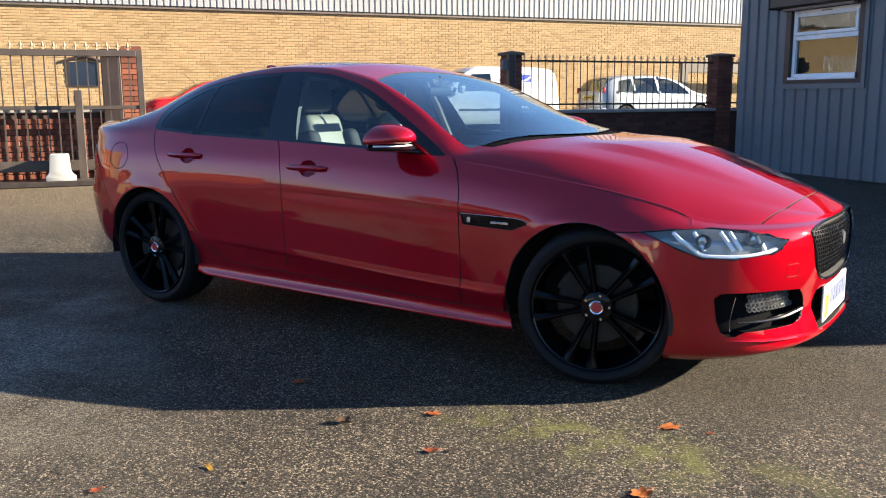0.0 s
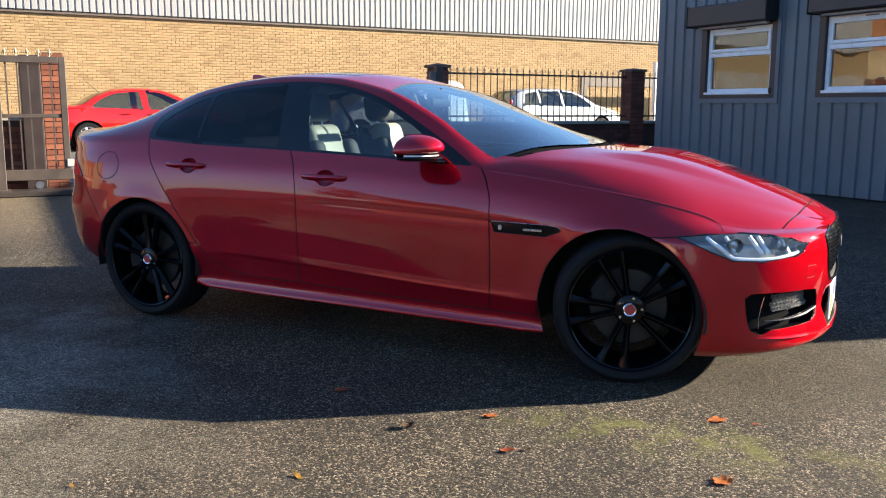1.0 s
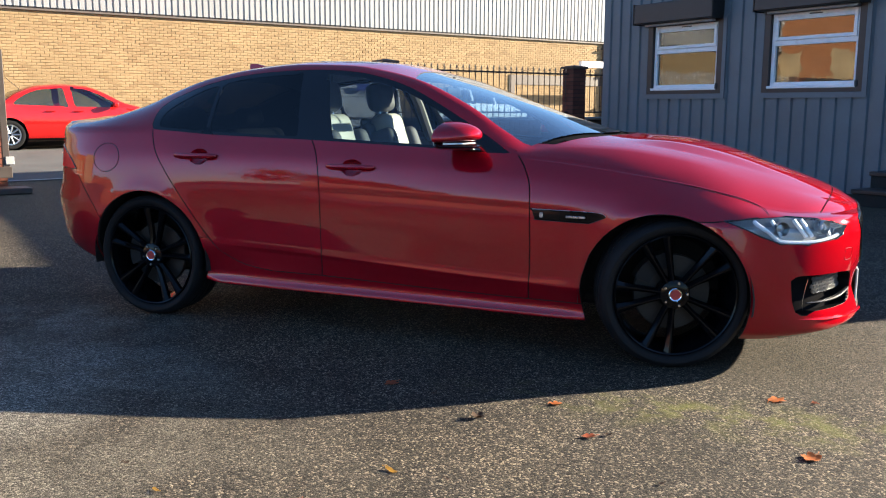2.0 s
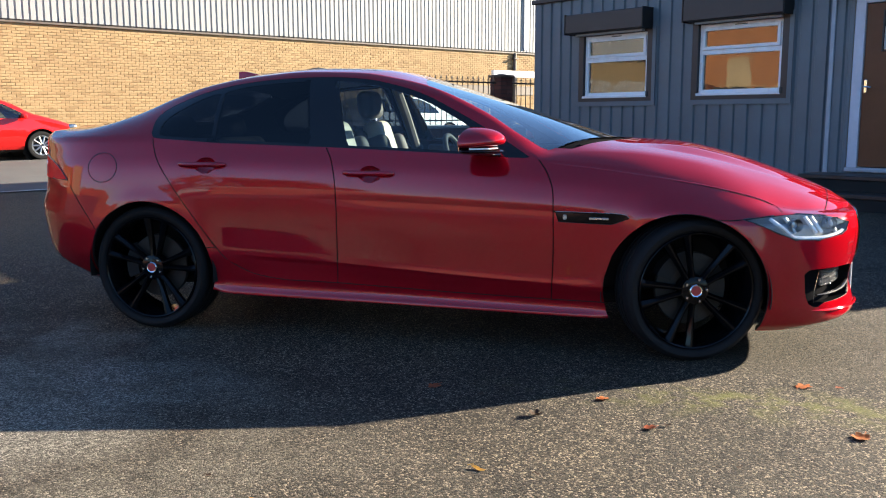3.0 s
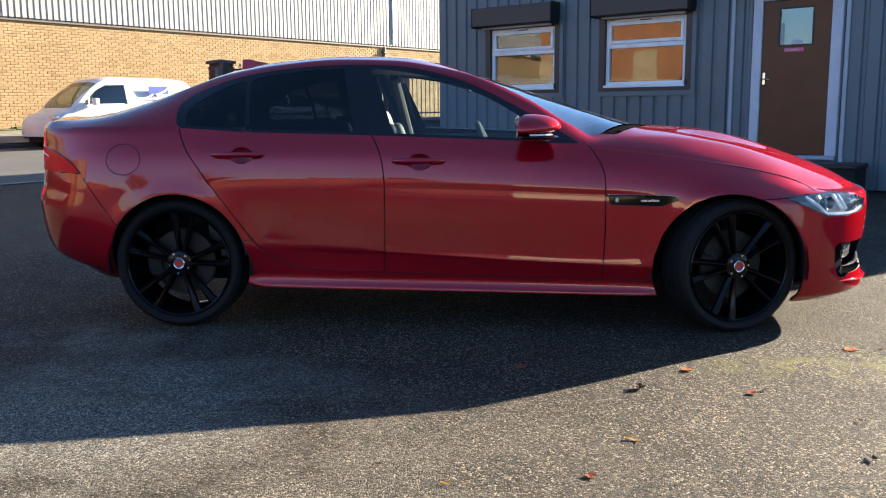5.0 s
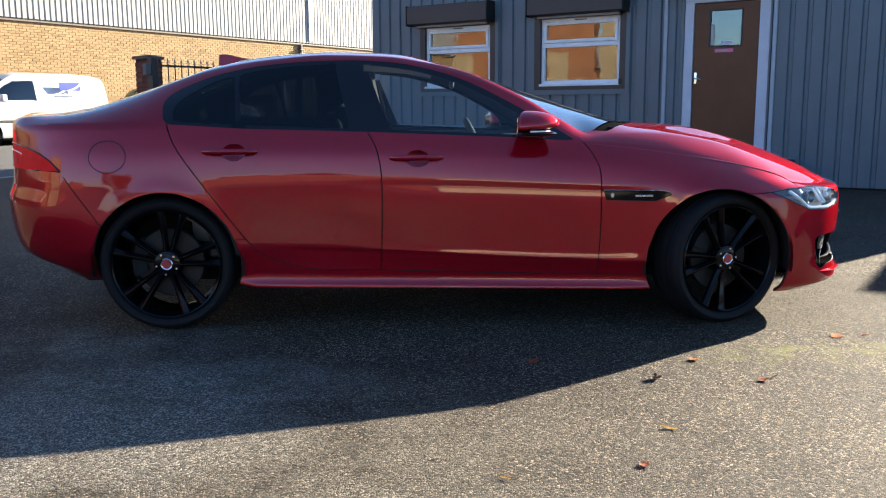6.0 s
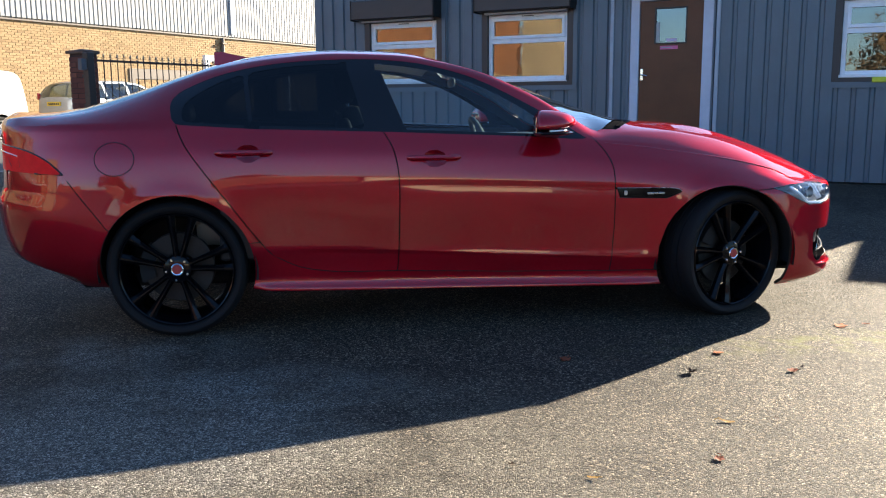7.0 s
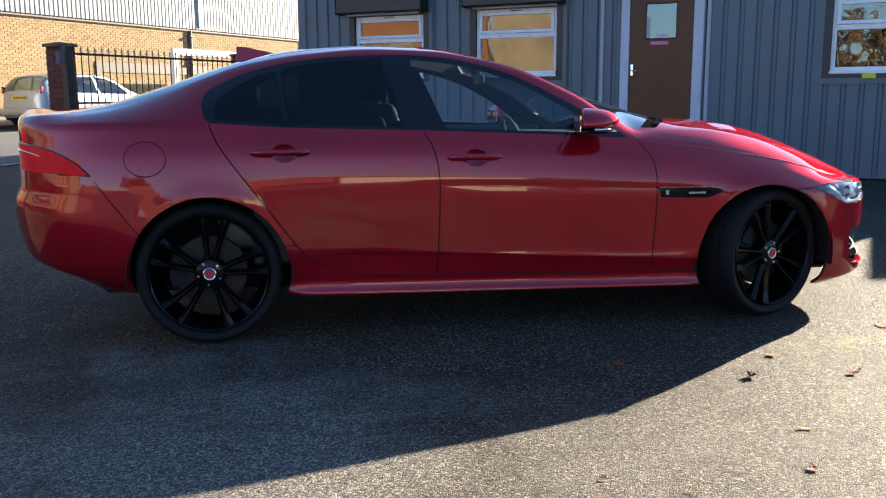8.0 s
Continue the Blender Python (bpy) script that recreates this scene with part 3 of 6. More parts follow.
def body_grid():
    """Rows of points on the near half (y positive here), with a row number for each."""
    cols = [(0, i / 34) for i in range(34)] + [(1, i / 84) for i in range(84)] + [(2, i / 40) for i in range(41)]
    sub = 5
    grid = []
    for side, q in cols:
        key = [column(side, q, r) for r in range(len(LOWER))]
        pts = []
        # lower side: monotone curve through the keyed rows
        arc = [0.0]
        for a, b in zip(key, key[1:]):
            arc.append(arc[-1] + max((b - a).length, 1e-4))
        cu = curve([(s, *p) for s, p in zip(arc, key)])
        for i in range(len(key) - 1):
            for k in range(sub):
                t = (0, .35, .72, .955, .985)[k] if i == 4 else ((0, .25, .5, .8, .93)[k] if i == 2 else k / sub)
                p = Vector(cu(arc[i] + (arc[i + 1] - arc[i]) * t))
                if i in (3, 4):      # the flank tucks in, then lifts to the low crease
                    fade = min(max((p.x - .30) / .35, 0), 1) * min(max((2.48 - p.x) / .25, 0), 1)
                    to = 1 - (1 - t) ** 1.75 if i == 4 else 1 - (1 - t) ** 2.0
                    p.y += fade * (key[i].y + (key[i + 1].y - key[i].y) * to - p.y)
                if i == 4 and k == 4:      # the fine groove of the door crease
                    p.y -= .0018 * min(max((p.x - .90) / .4, 0), 1) * min(max((2.45 - p.x) / .2, 0), 1)
                if i == 2:           # the ledge under the low crease
                    fade = min(max((p.x - .50) / .2, 0), 1) * min(max((2.30 - p.x) / .3, 0), 1)
                    p.y -= fade * (0, .0005, .0018, .0038, .0042)[k]
                if i == 1 and .34 < p.x < 2.5:      # the sill sweeps out to its blade
                    a, b = key[1], key[2]
                    p = Vector((p.x, b.y - .030 * t * (1 - t) + (a.y - b.y) * (1 - t) ** 3.0, a.z + (b.z - a.z) * t))
                if i == 6 and k == 4:    # the fine shoulder crease over the rear wheel
                    p.y += .0045 * min(max((.12 - p.x) / .15, 0), 1) * min(max((p.x + .93) / .1, 0), 1)
                pts.append(p)
        B = key[-1]
        pts.append(B)
        ry, rz = RAIL(B.x)
        ry = min(ry, B.y * 0.91)
        mz = max(MID(B.x), B.z)
        rz = max(rz, B.z + 0.002 * B.y)
        R = Vector((B.x, ry, rz))
        n1, n2 = 9, 14
        bulge = 0.030 * min(1, (R - B).length / 0.4)
        nrm = Vector((0, R.z - B.z, B.y - R.y)).normalized()
        for k in range(1, n1 + 1):
            t = k / n1
            pts.append(B.lerp(R, t) + nrm * bulge * 4 * t * (1 - t) * 0.55)
        for k in range(1, n2 + 1):
            t = k / n2
            y = ry * (1 - t)
            e = 1 - (1 - t) ** 2.7
            pts.append(Vector((B.x, y, rz + (mz - rz) * e)))
        grid.append(pts)
    return grid


def body_mesh():
    bm = bmesh.new()
    row = bm.verts.layers.float.new("row")
    g = body_grid()
    for sgn in (-1, 1):
        vs = []
        for pts in g:
            line = []
            for i, p in enumerate(pts):
                v = bm.verts.new((p.x, sgn * p.y, p.z))
                v[row] = i
                line.append(v)
            vs.append(line)
        for a, b in zip(vs, vs[1:]):
            for i in range(len(a) - 1):
                q = (a[i], b[i], b[i + 1], a[i + 1]) if sgn < 0 else (a[i], a[i + 1], b[i + 1], b[i])
                bm.faces.new(q)
    bmesh.ops.remove_doubles(bm, verts=bm.verts[:], dist=4e-4)
    bmesh.ops.recalc_face_normals(bm, faces=bm.faces[:])
    return bm



car = thing("saloon_car", "polished dark red metallic saloon car with black wheels", "car")
whole = body_mesh()
ease = lambda q: (lambda t: t * t * (3 - 2 * t))(min(max(q, 0), 1))
for v in whole.verts:
    x, y, z = v.co
    # rolled lips round the arches
    if abs(y) > .6 and z < .85:
        for cx, cz, r in ((0.008, .335, .366), (2.785, .328, .371)):
            d = math.hypot(x - cx, z - cz) - r
            if -.1 < d < .075 and z > .2:
                v.co.y += math.copysign(.011 * ease(1 - max(d, 0) / .075) * ease((z - .2) / .25), y)
    # raised middle of the bonnet
    if 2.3 < x < 3.62 and z > .68 and abs(y) < .75:
        edge = .50 - .20 * (x - 2.4) / 1.1
        v.co.z += .019 * ease((edge + .02 - abs(y)) / .04) * ease((x - 2.5) / .3) * ease((3.42 - x) / .6)
whole.normal_update()
SKIN = BVHTree.FromBMesh(whole)
ROW_B = 35


def on_side(x, z, sgn=-1):
    return SKIN.ray_cast(Vector((x, sgn * 3, z)), Vector((0, -sgn, 0)))[:2]


def on_front(y, z):
    return SKIN.ray_cast(Vector((6, y, z)), Vector((-1, 0, 0)))[:2]


# outlines on the flank: (x, z)
DLO = smooth_line([(-.012, 1.115), (-.002, 1.155), (.06, 1.205), (.25, 1.28), (.53, 1.331), (.87, 1.349), (1.10, 1.340), (1.27, 1.314), (1.50, 1.246), (1.77, 1.110), (1.94, 1.012), (2.045, .946)], 4) + [(2.062, .940), (1.95, .943), (1.75, .957), (1.05, .987), (.40, 1.007), (.03, 1.031), (.005, 1.048)]
QUARTER = smooth_line([(.06, 1.048), (.045, 1.08), (.06, 1.13), (.12, 1.18), (.24, 1.245), (.33, 1.272)], 4) + [(.365, 1.025), (.08, 1.043)]
REAR_PANE = [(.385, 1.024)] + smooth_line([(.352, 1.279), (.5, 1.306), (.68, 1.322), (.84, 1.328)], 4) + [(.93, 1.004)]
FRONT_PANE = [(1.125, .998), (1.0, 1.325)] + smooth_line([(1.02, 1.327), (1.12, 1.318), (1.27, 1.292), (1.48, 1.228), (1.66, 1.140), (1.78, 1.066), (1.82, 1.028)], 4) + [(1.845, .967)]
HEAD = [(3.028, .678), (3.15, .691), (3.276, .696), (3.392, .686), (3.464, .671), (3.529, .646), (3.512, .612), (3.485, .594), (3.37, .577), (3.26, .583), (3.178, .616), (3.10, .652)]
TAIL = [(-1.2, .945), (-.80, .930), (-.68, .908), (-.58, .866), (-.500, .803), (-.64, .806), (-.80, .811), (-1.2, .815)]
# outlines seen from ahead: (y, z)
VENT = [(.822, .436), (.80, .444), (.60, .442), (.49, .432), (.44, .39), (.425, .345), (.455, .305), (.52, .290), (.74, .283), (.765, .266), (.785, .266), (.80, .285)]
GRILLE = smooth_line([(0, .690), (.28, .688), (.425, .672), (.445, .640), (.41, .53), (.34, .462), (.22, .440), (0, .436)], 3)
GRILLE = GRILLE + [(-a, b) for a, b in GRILLE[-2:0:-1]]
INTAKE = [(.33, .405), (.36, .33), (.33, .235), (-.33, .235), (-.36, .33), (-.33, .405)]
# joints between panels
J_REAR = smooth_line([(.026, 1.03), (.053, .961), (.105, .877), (.253, .674), (.428, .433), (.506, .372), (.613, .325), (.78, .301)], 4)
J_SILL = [(.78, .301), (1.07, .298), (1.64, .277), (2.168, .265), (2.46, .262)]
J_MID = smooth_line([(1.014, .986), (1.055, .917), (1.08, .808), (1.086, .669), (1.078, .385), (1.07, .298)], 4)
J_FRONT = smooth_line([(2.068, .962), (2.102, .922), (2.138, .874), (2.168, .804), (2.176, .700), (2.178, .502), (2.172, .340), (2.168, .265)], 4)
J_BUMPER = [(2.90, .672), (2.99, .672), (3.03, .678)]
J_TAIL = [(-.492, .790), (-.445, .727), (-.311, .551), (-.25, .50)]
J_KICK = [(.33, .46), (.405, .464)]
J_FUEL = [(-.255 + .0915 * math.cos(a * math.tau / 80), .875 + .0775 * math.sin(a * math.tau / 80)) for a in range(81)]
GILL = [(2.185, .697), (2.47, .692), (2.53, .679), (2.525, .667), (2.45, .638), (2.192, .646)]
BOWLS = [(.362, .892, .060, .043), (1.262, .857, .060, .043)]
ARCHES = [(0.008, .335, .366), (2.785, .328, .371)]


def header_x(y):
    return 1.372 + .075 * (abs(y) / .49) ** 2


def cowl_x(y):
    return 2.415 - .30 * (abs(y) / .77) ** 2


def pillar_y(x):
    q = min(max((2.2 - x) / .76, 0), 1.3)
    return RAIL(x)[0] - .012 - .022 * q ** 1.4


def nose_x(y):
    return 3.487 - .10 * (abs(y) / .71) ** 2


def rear_pane(co):
    """Below zero inside the rear window."""
    w = .50 - .03 * max(-co.x, 0)
    return max(abs(co.y) - (RAIL(co.x)[0] - .022), co.x - (.17 - .08 * (co.y / .5) ** 2), -.60 + .10 * (co.y / .5) ** 2 - co.x)


def screen(co):
    return max(header_x(co.y) - co.x, co.x - cowl_x(co.y), abs(co.y) - pillar_y(co.x))


def sunroof(co):
    return max(co.x - 1.16, .30 - co.x, abs(co.y) - .42)


side = lambda co: abs(co.y) > .40
low = lambda co: abs(co.y) > .40 and co.z < 1.05
top = lambda co: co.z > .6
for cx, cz, r in ARCHES:
    carve(whole, lambda co: math.hypot(co.x - cx, co.z - cz) - r, lambda co: abs(co.y) > .5 and abs(co.x - cx) < .6 and co.z < .9)
for poly in (DLO, QUARTER, REAR_PANE, FRONT_PANE):
    carve(whole, lambda co: away(poly, co.x, co.z), lambda co: abs(co.y) > .5 and -.2 < co.x < 2.3 and co.z > .88)
carve(whole, lambda co: away(HEAD, co.x, co.z), lambda co: abs(co.y) > .38 and co.x > 2.9 and co.z > .5)
carve(whole, lambda co: away(TAIL, co.x, co.z), lambda co: co.x < -.35 and co.z > .7 and abs(co.y) > .30)
carve(whole, lambda co: abs(co.y) - .42, lambda co: co.x < -.6 and .80 < co.z < .95)
carve(whole, lambda co: away(VENT, abs(co.y), co.z), lambda co: co.x > 3.15 and co.z < .55)
carve(whole, lambda co: away(GRILLE, co.y, co.z), lambda co: co.x > 3.3 and co.z > .38)
carve(whole, lambda co: away(INTAKE, co.y, co.z), lambda co: co.x > 3.3 and co.z < .46)
carve(whole, screen, lambda co: co.z > .90 and co.x > 1.1 and abs(co.y) < .85)
carve(whole, rear_pane, lambda co: co.z > 1.0 and co.x < .5 and abs(co.y) < .7)
carve(whole, sunroof, lambda co: co.z > 1.3 and abs(co.y) < .55)
GAP = .0026


def flap(co):
    """Below zero inside the fuel flap."""
    return (math.hypot((co.x + .255) / .0915, (co.z - .875) / .0775) - 1) * .084


for line, keep in ((J_REAR, low), (J_SILL, low), (J_MID, low), (J_FRONT, low), (J_BUMPER, low), (J_TAIL, low), (J_KICK, low), (J_FUEL, low)):
    xs, zs = [p[0] for p in line], [p[1] for p in line]
    x0, x1, z0, z1 = min(xs) - .08, max(xs) + .08, min(zs) - .08, max(zs) + .08
    zone = lambda co: keep(co) and x0 < co.x < x1 and z0 < co.z < z1
    if line is J_FUEL:
        carve(whole, flap, zone)
        continue
    carve(whole, lambda co: side_of(line, co.x, co.z), zone, lambda co: along(line, co.x, co.z) < .003)
    carve(whole, lambda co: along(line, co.x, co.z) - GAP, zone, tol=2e-5)
carve(whole, lambda co: away(GILL, co.x, co.z), lambda co: low(co) and 2.1 < co.x < 2.6 and .58 < co.z < .76)
for bx, bz, rx, rz in BOWLS:
    carve(whole, lambda co: math.hypot((co.x - bx) / rx, (co.z - bz) / rz) - 1, lambda co: low(co) and abs(co.x - bx) < .12 and abs(co.z - bz) < .10)
# bonnet edges
carve(whole, lambda co: max(co.x - cowl_x(co.y) - .085, abs(co.y) - .71), lambda co: 2.0 < co.x < 2.7 and co.z > .90, tol=2e-4)
carve(whole, lambda co: co.x - nose_x(co.y), lambda co: co.x > 3.2 and co.z > .66)
carve(whole, lambda co: abs(co.x - nose_x(co.y)) - GAP, lambda co: co.x > 3.2 and co.z > .66, tol=2e-5)
rowl = whole.verts.layers.float["row"]
whole.normal_update()
lay = [whole.verts.layers.float.new(q) for q in ("nx", "ny", "nz")]
for v in whole.verts:
    for q in range(3):
        v[lay[q]] = v.normal[q]


def zone_of(fc):
    """The panel that a face of the skin belongs to; None for holes and joints."""
    c = fc.calc_center_median()
    x, y, z = c
    ay = abs(y)
    s = "near" if y < 0 else "far"
    r = sum(v[rowl] for v in fc.verts) / len(fc.verts)
    for cx, cz, rad in ARCHES:
        if ay > .5 and math.hypot(x - cx, z - cz) < rad:
            return None
    if ay > .5 and z > .9 and r > 34.9 and away(DLO, x, z) < 0:
        for nm, poly in (("quarter_window", QUARTER), ("rear_door_window", REAR_PANE), ("front_door_window", FRONT_PANE)):
            if away(poly, x, z) < 0:
                return nm, s
        return "window_surround", s
    if ay > .38 and x > 2.95 and away(HEAD, x, z) < 0:
        return "headlight", s
    if ay > .42 and x < -.45 and away(TAIL, x, z) < 0:
        return "tail_light", s
    if x > 3.1 and away(VENT, ay, z) < 0:
        return "bumper_vent", s
    if x > 3.3 and away(GRILLE, y, z) < 0:
        return "grille", ""
    if x > 3.3 and away(INTAKE, y, z) < 0:
        return "lower_intake", ""
    if r > 35:
        if x > 1.2 and screen(c) < 0:
            return "windscreen", ""
        if x < .5 and rear_pane(c) < 0:
            return "rear_window", ""
        if .2 < x < 1.3 and z > 1.3 and sunroof(c) < 0:
            return "sunroof", ""
        if x > 3.2 and abs(x - nose_x(y)) < GAP * 1.01:
            return None
        if x > 2.1 and cowl_x(y) < x < nose_x(y) and (r > 35.2) and not (x < 2.3 and ay > .78):
            return ("cowl", "") if x < cowl_x(y) + .085 and ay < .71 else ("bonnet", "")
        if x > 3.2 and x >= nose_x(y):
            return "front_bumper", ""
        if x < -.58:
            return "boot_lid", ""
        if x < 2.2:
            return "roof", ""
    if ay > .40 and z < 1.05:
        for line in (J_REAR, J_SILL, J_MID, J_FRONT, J_BUMPER, J_TAIL, J_KICK):
            if along(line, x, z) < GAP * 1.01:
                return None
        if x < .1 and flap(c) < 0:
            return "fuel_flap", s
        if away(GILL, x, z) < 0:
            return "side_vent", s
        if any(math.hypot((x - bx) / rx, (z - bz) / rz) < 1 for bx, bz, rx, rz in BOWLS):
            return ("handle_recess_rear" if x < .8 else "handle_recess_front"), s
        door_low = z > (.301 if x < .78 else .301 - .026 * (x - .78) / 1.0)
        right_of_rear = side_of(J_REAR, x, z) > 0 if z > .30 else x > .7
        if .02 < x < 2.2 and door_low and right_of_rear and side_of(J_FRONT, x, z) < 0:
            return ("front_door", s) if side_of(J_MID, x, z) > 0 else ("rear_door", s)
        if .3 < x < 2.5 and not door_low or (.3 < x < .8 and z < .464 and side_of(J_REAR, x, z) < 0):
            return "sill", s
        if 2.0 < x < 3.04 and z > .262 and (x < 2.9 or z > .672):
            return "front_wing", s
    if x > 2.7:
        return "front_bumper", ""
    if x < -.2 and (z < (.825 if x < -.5 else .803) and (x < -.5 or side_of(J_TAIL, x, z) < 0)):
        return "rear_bumper", ""
    return "rear_wing", s


PANELS = {}
for fc in whole.faces:
    PANELS.setdefault(zone_of(fc), []).append(fc)


def panel_mesh(key, shift=0.0, rim=0.0, flip=False):
    """The faces of one panel as a mesh of its own, moved along the skin's normals, with its edge turned in."""
    out, seen = bmesh.new(), {}
    ly = [out.verts.layers.float.new(q) for q in ("nx", "ny", "nz")]
    for fc in PANELS.get(key, ()):
        vs = []
        for v in fc.verts:
            if v not in seen:
                n = Vector([v[q] for q in lay])
                w = out.verts.new(v.co + n * shift)
                if key[0] == "bonnet" and abs(v[rowl] - ROW_B) < .3:      # the side shut line
                    w.co.y -= math.copysign(.0045, v.co.y)
                for q in range(3):
                    w[ly[q]] = n[q]
                seen[v] = w
            vs.append(seen[v])
        out.faces.new(vs[::-1] if flip else vs)
    if rim:
        edge = [e for e in out.edges if len(e.link_faces) == 1]
        twin = {}
        for e in edge:
            for v in e.verts:
                if v not in twin:
                    n = Vector([v[q] for q in ly])
                    w = out.verts.new(v.co - n * rim)
                    for q in range(3):
                        w[ly[q]] = v[ly[q]]
                    twin[v] = w
        for e in edge:
            lp = e.link_loops[0]
            a, b = lp.vert, lp.link_loop_next.vert
            out.faces.new((b, a, twin[a], twin[b])).material_index = 1
    return out


def skin_part(name, bm, material, parent, label="", crisp=False):
    ob = part(name, bm, material, parent, label)
    me = ob.data
    n = len(me.vertices)
    nor = np.stack([np.array([d.value for d in me.attributes[q].data]) for q in ("nx", "ny", "nz")], 1) if n else []
    me.polygons.foreach_set("use_smooth", [True] * len(me.polygons))
    if crisp:
        me.set_sharp_from_angle(angle=radians(30))
    else:
        me.normals_split_custom_set_from_vertices([tuple(q) for q in nor])
    for q in ("nx", "ny", "nz"):
        me.attributes.remove(me.attributes[q])
    return ob


PAINTED = ("front_door", "rear_door", "front_wing", "rear_wing", "sill", "front_bumper", "rear_bumper", "bonnet", "roof", "boot_lid", "fuel_flap")
panel = {}
for key in sorted((k for k in PANELS if k), key=str):
    nm = key[0]
    if nm in PAINTED:
        panel[key] = skin_part(nm, panel_mesh(key, rim=.012), M_RED, car, crisp=nm == "boot_lid")
        panel[key].data.materials.append(M_GAP)
    elif nm in ("quarter_window", "rear_door_window", "rear_window"):
        panel[key] = skin_part(nm, panel_mesh(key, -.003), M_TINT, car, "dark privacy glass")
    elif nm == "front_door_window":
        panel[key] = skin_part(nm, panel_mesh(key, -.003), M_GLASS, car, "lightly tinted clear glass")
    elif nm == "windscreen":
        panel[key] = skin_part(nm, panel_mesh(key, -.003), M_SCREEN, car, "clear curved glass")
    elif nm == "sunroof":
        panel[key] = skin_part(nm, panel_mesh(key, .001, .006), M_BLACK, car, "dark glass roof panel")
    elif nm == "window_surround":
        panel[key] = skin_part(nm, panel_mesh(key, -.001, .008), M_BLACK, car, "gloss black window trim")
    elif nm == "cowl":
        panel[key] = skin_part(nm, panel_mesh(key, -.012), M_MATT, car, "black plastic scuttle panel")
# a dark shell inside, seen in the joints
bm = bmesh.new()
seen = {}
for key, fcs in PANELS.items():
    if key and key[0] in PAINTED + ("cowl",) or key is None:
        for fc in fcs:
            c = fc.calc_center_median()
            if key is None and any(abs(c.y) > .5 and math.hypot(c.x - cx, c.z - cz) < rad for cx, cz, rad in ARCHES):
                continue
            vs = []
            for v in fc.verts:
                if v not in seen:
                    seen[v] = bm.verts.new(v.co - Vector([v[q] for q in lay]) * .016)
                vs.append(seen[v])
            bm.faces.new(vs)
part("inner_shell", bm, M_GAP, car, "dark body structure behind the panels")

# ---------------------------------------------------------------- parts of the saloon
def bowl(key, depth):
    """A recess behind a carved outline: its floor and its walls."""
    bm = panel_mesh(key, -depth)
    ly = [bm.verts.layers.float[q] for q in ("nx", "ny", "nz")]
    edge = [e for e in bm.edges if len(e.link_faces) == 1]
    twin = {}
    for e in edge:
        for v in e.verts:
            if v not in twin:
                twin[v] = bm.verts.new(v.co + Vector([v[q] for q in ly]) * (depth - .004))
    for e in edge:
        lp = e.link_loops[0]
        a, b = lp.vert, lp.link_loop_next.vert
        bm.faces.new((a, b, twin[b], twin[a]))
    return bm


def skin_tube(pts, radius, lift, front=False, sgn=1, sides=8, closed=False, flat=1.0):
    """A bar that follows the skin through outline points."""
    path = []
    for a, b in pts:
        hit = on_front(sgn * a, b) if front else on_side(a, b, sgn)
        if hit[0] is not None:
            path.append(hit[0] + hit[1] * lift)
    bm = bmesh.new()
    return tube(bm, path, radius, sides, closed, flat) if len(path) > 1 else bm


# doors: recessed bowls and pull handles
for sgn, s in ((-1, "near"), (1, "far")):
    for nm, door, (bx, bz, rx, rz), (hx0, hx1) in (("handle_recess_rear", "rear_door", BOWLS[0], (.213, .475)), ("handle_recess_front", "front_door", BOWLS[1], (1.128, 1.385))):
        bm = panel_mesh((nm, s))
        for v in bm.verts:
            d = math.hypot((v.co.x - bx) / rx, (v.co.z - bz) / rz)
            v.co.y -= sgn * .030 * max(0, 1 - d * d) ** .6
        part("handle_recess", bm, M_RED, panel[(door, s)], smooth=60)
        bm = bmesh.new()
        pts = []
        for k in range(13):
            x = hx0 + (hx1 - hx0) * k / 12
            p, n = on_side(x, bz + .006, sgn)
            pts.append(p + Vector((0, sgn, 0)) * (.004 + .026 * math.sin(math.pi * k / 12) ** .45))
        tube(bm, pts, lambda t: .0145 if .06 < t < .94 else .009, 10, flat=1.0)
        part("door_handle", bm, M_RED, panel[(door, s)], "body-coloured pull handle", smooth=True)

# wing gills
for sgn, s in ((-1, "near"), (1, "far")):
    gill = skin_part("side_vent", panel_mesh(("side_vent", s), -.008, .004), M_RIM, car, "gloss black wing vent with a chrome edge")
    part("vent_trim", skin_tube(smooth_line([(2.187, .696), (2.47, .691), (2.527, .676)], 6), .0016, .0, sgn=sgn), M_ALU, gill, "thin chrome trim")
    part("vent_trim", skin_tube([(2.193, .647), (2.30, .643), (2.45, .639), (2.52, .666)], .0012, .0, sgn=sgn), M_CABIN, gill)
    bm = bmesh.new()
    p, n = on_side(2.39, .667, sgn)
    box(bm, 2.345, 2.435, p.y - .004, p.y + .004, .660, .671, bevel=.002)
    part("badge_bar", bm, M_ALU, gill, "small bright badge bar")
    p, n = on_side(2.235, .67, sgn)
    bm = bmesh.new()
    box(bm, 2.222, 2.240, p.y - .003, p.y + .003, .658, .682, bevel=.004)
    part("badge_shape", bm, M_ALU, gill, "small silver emblem")

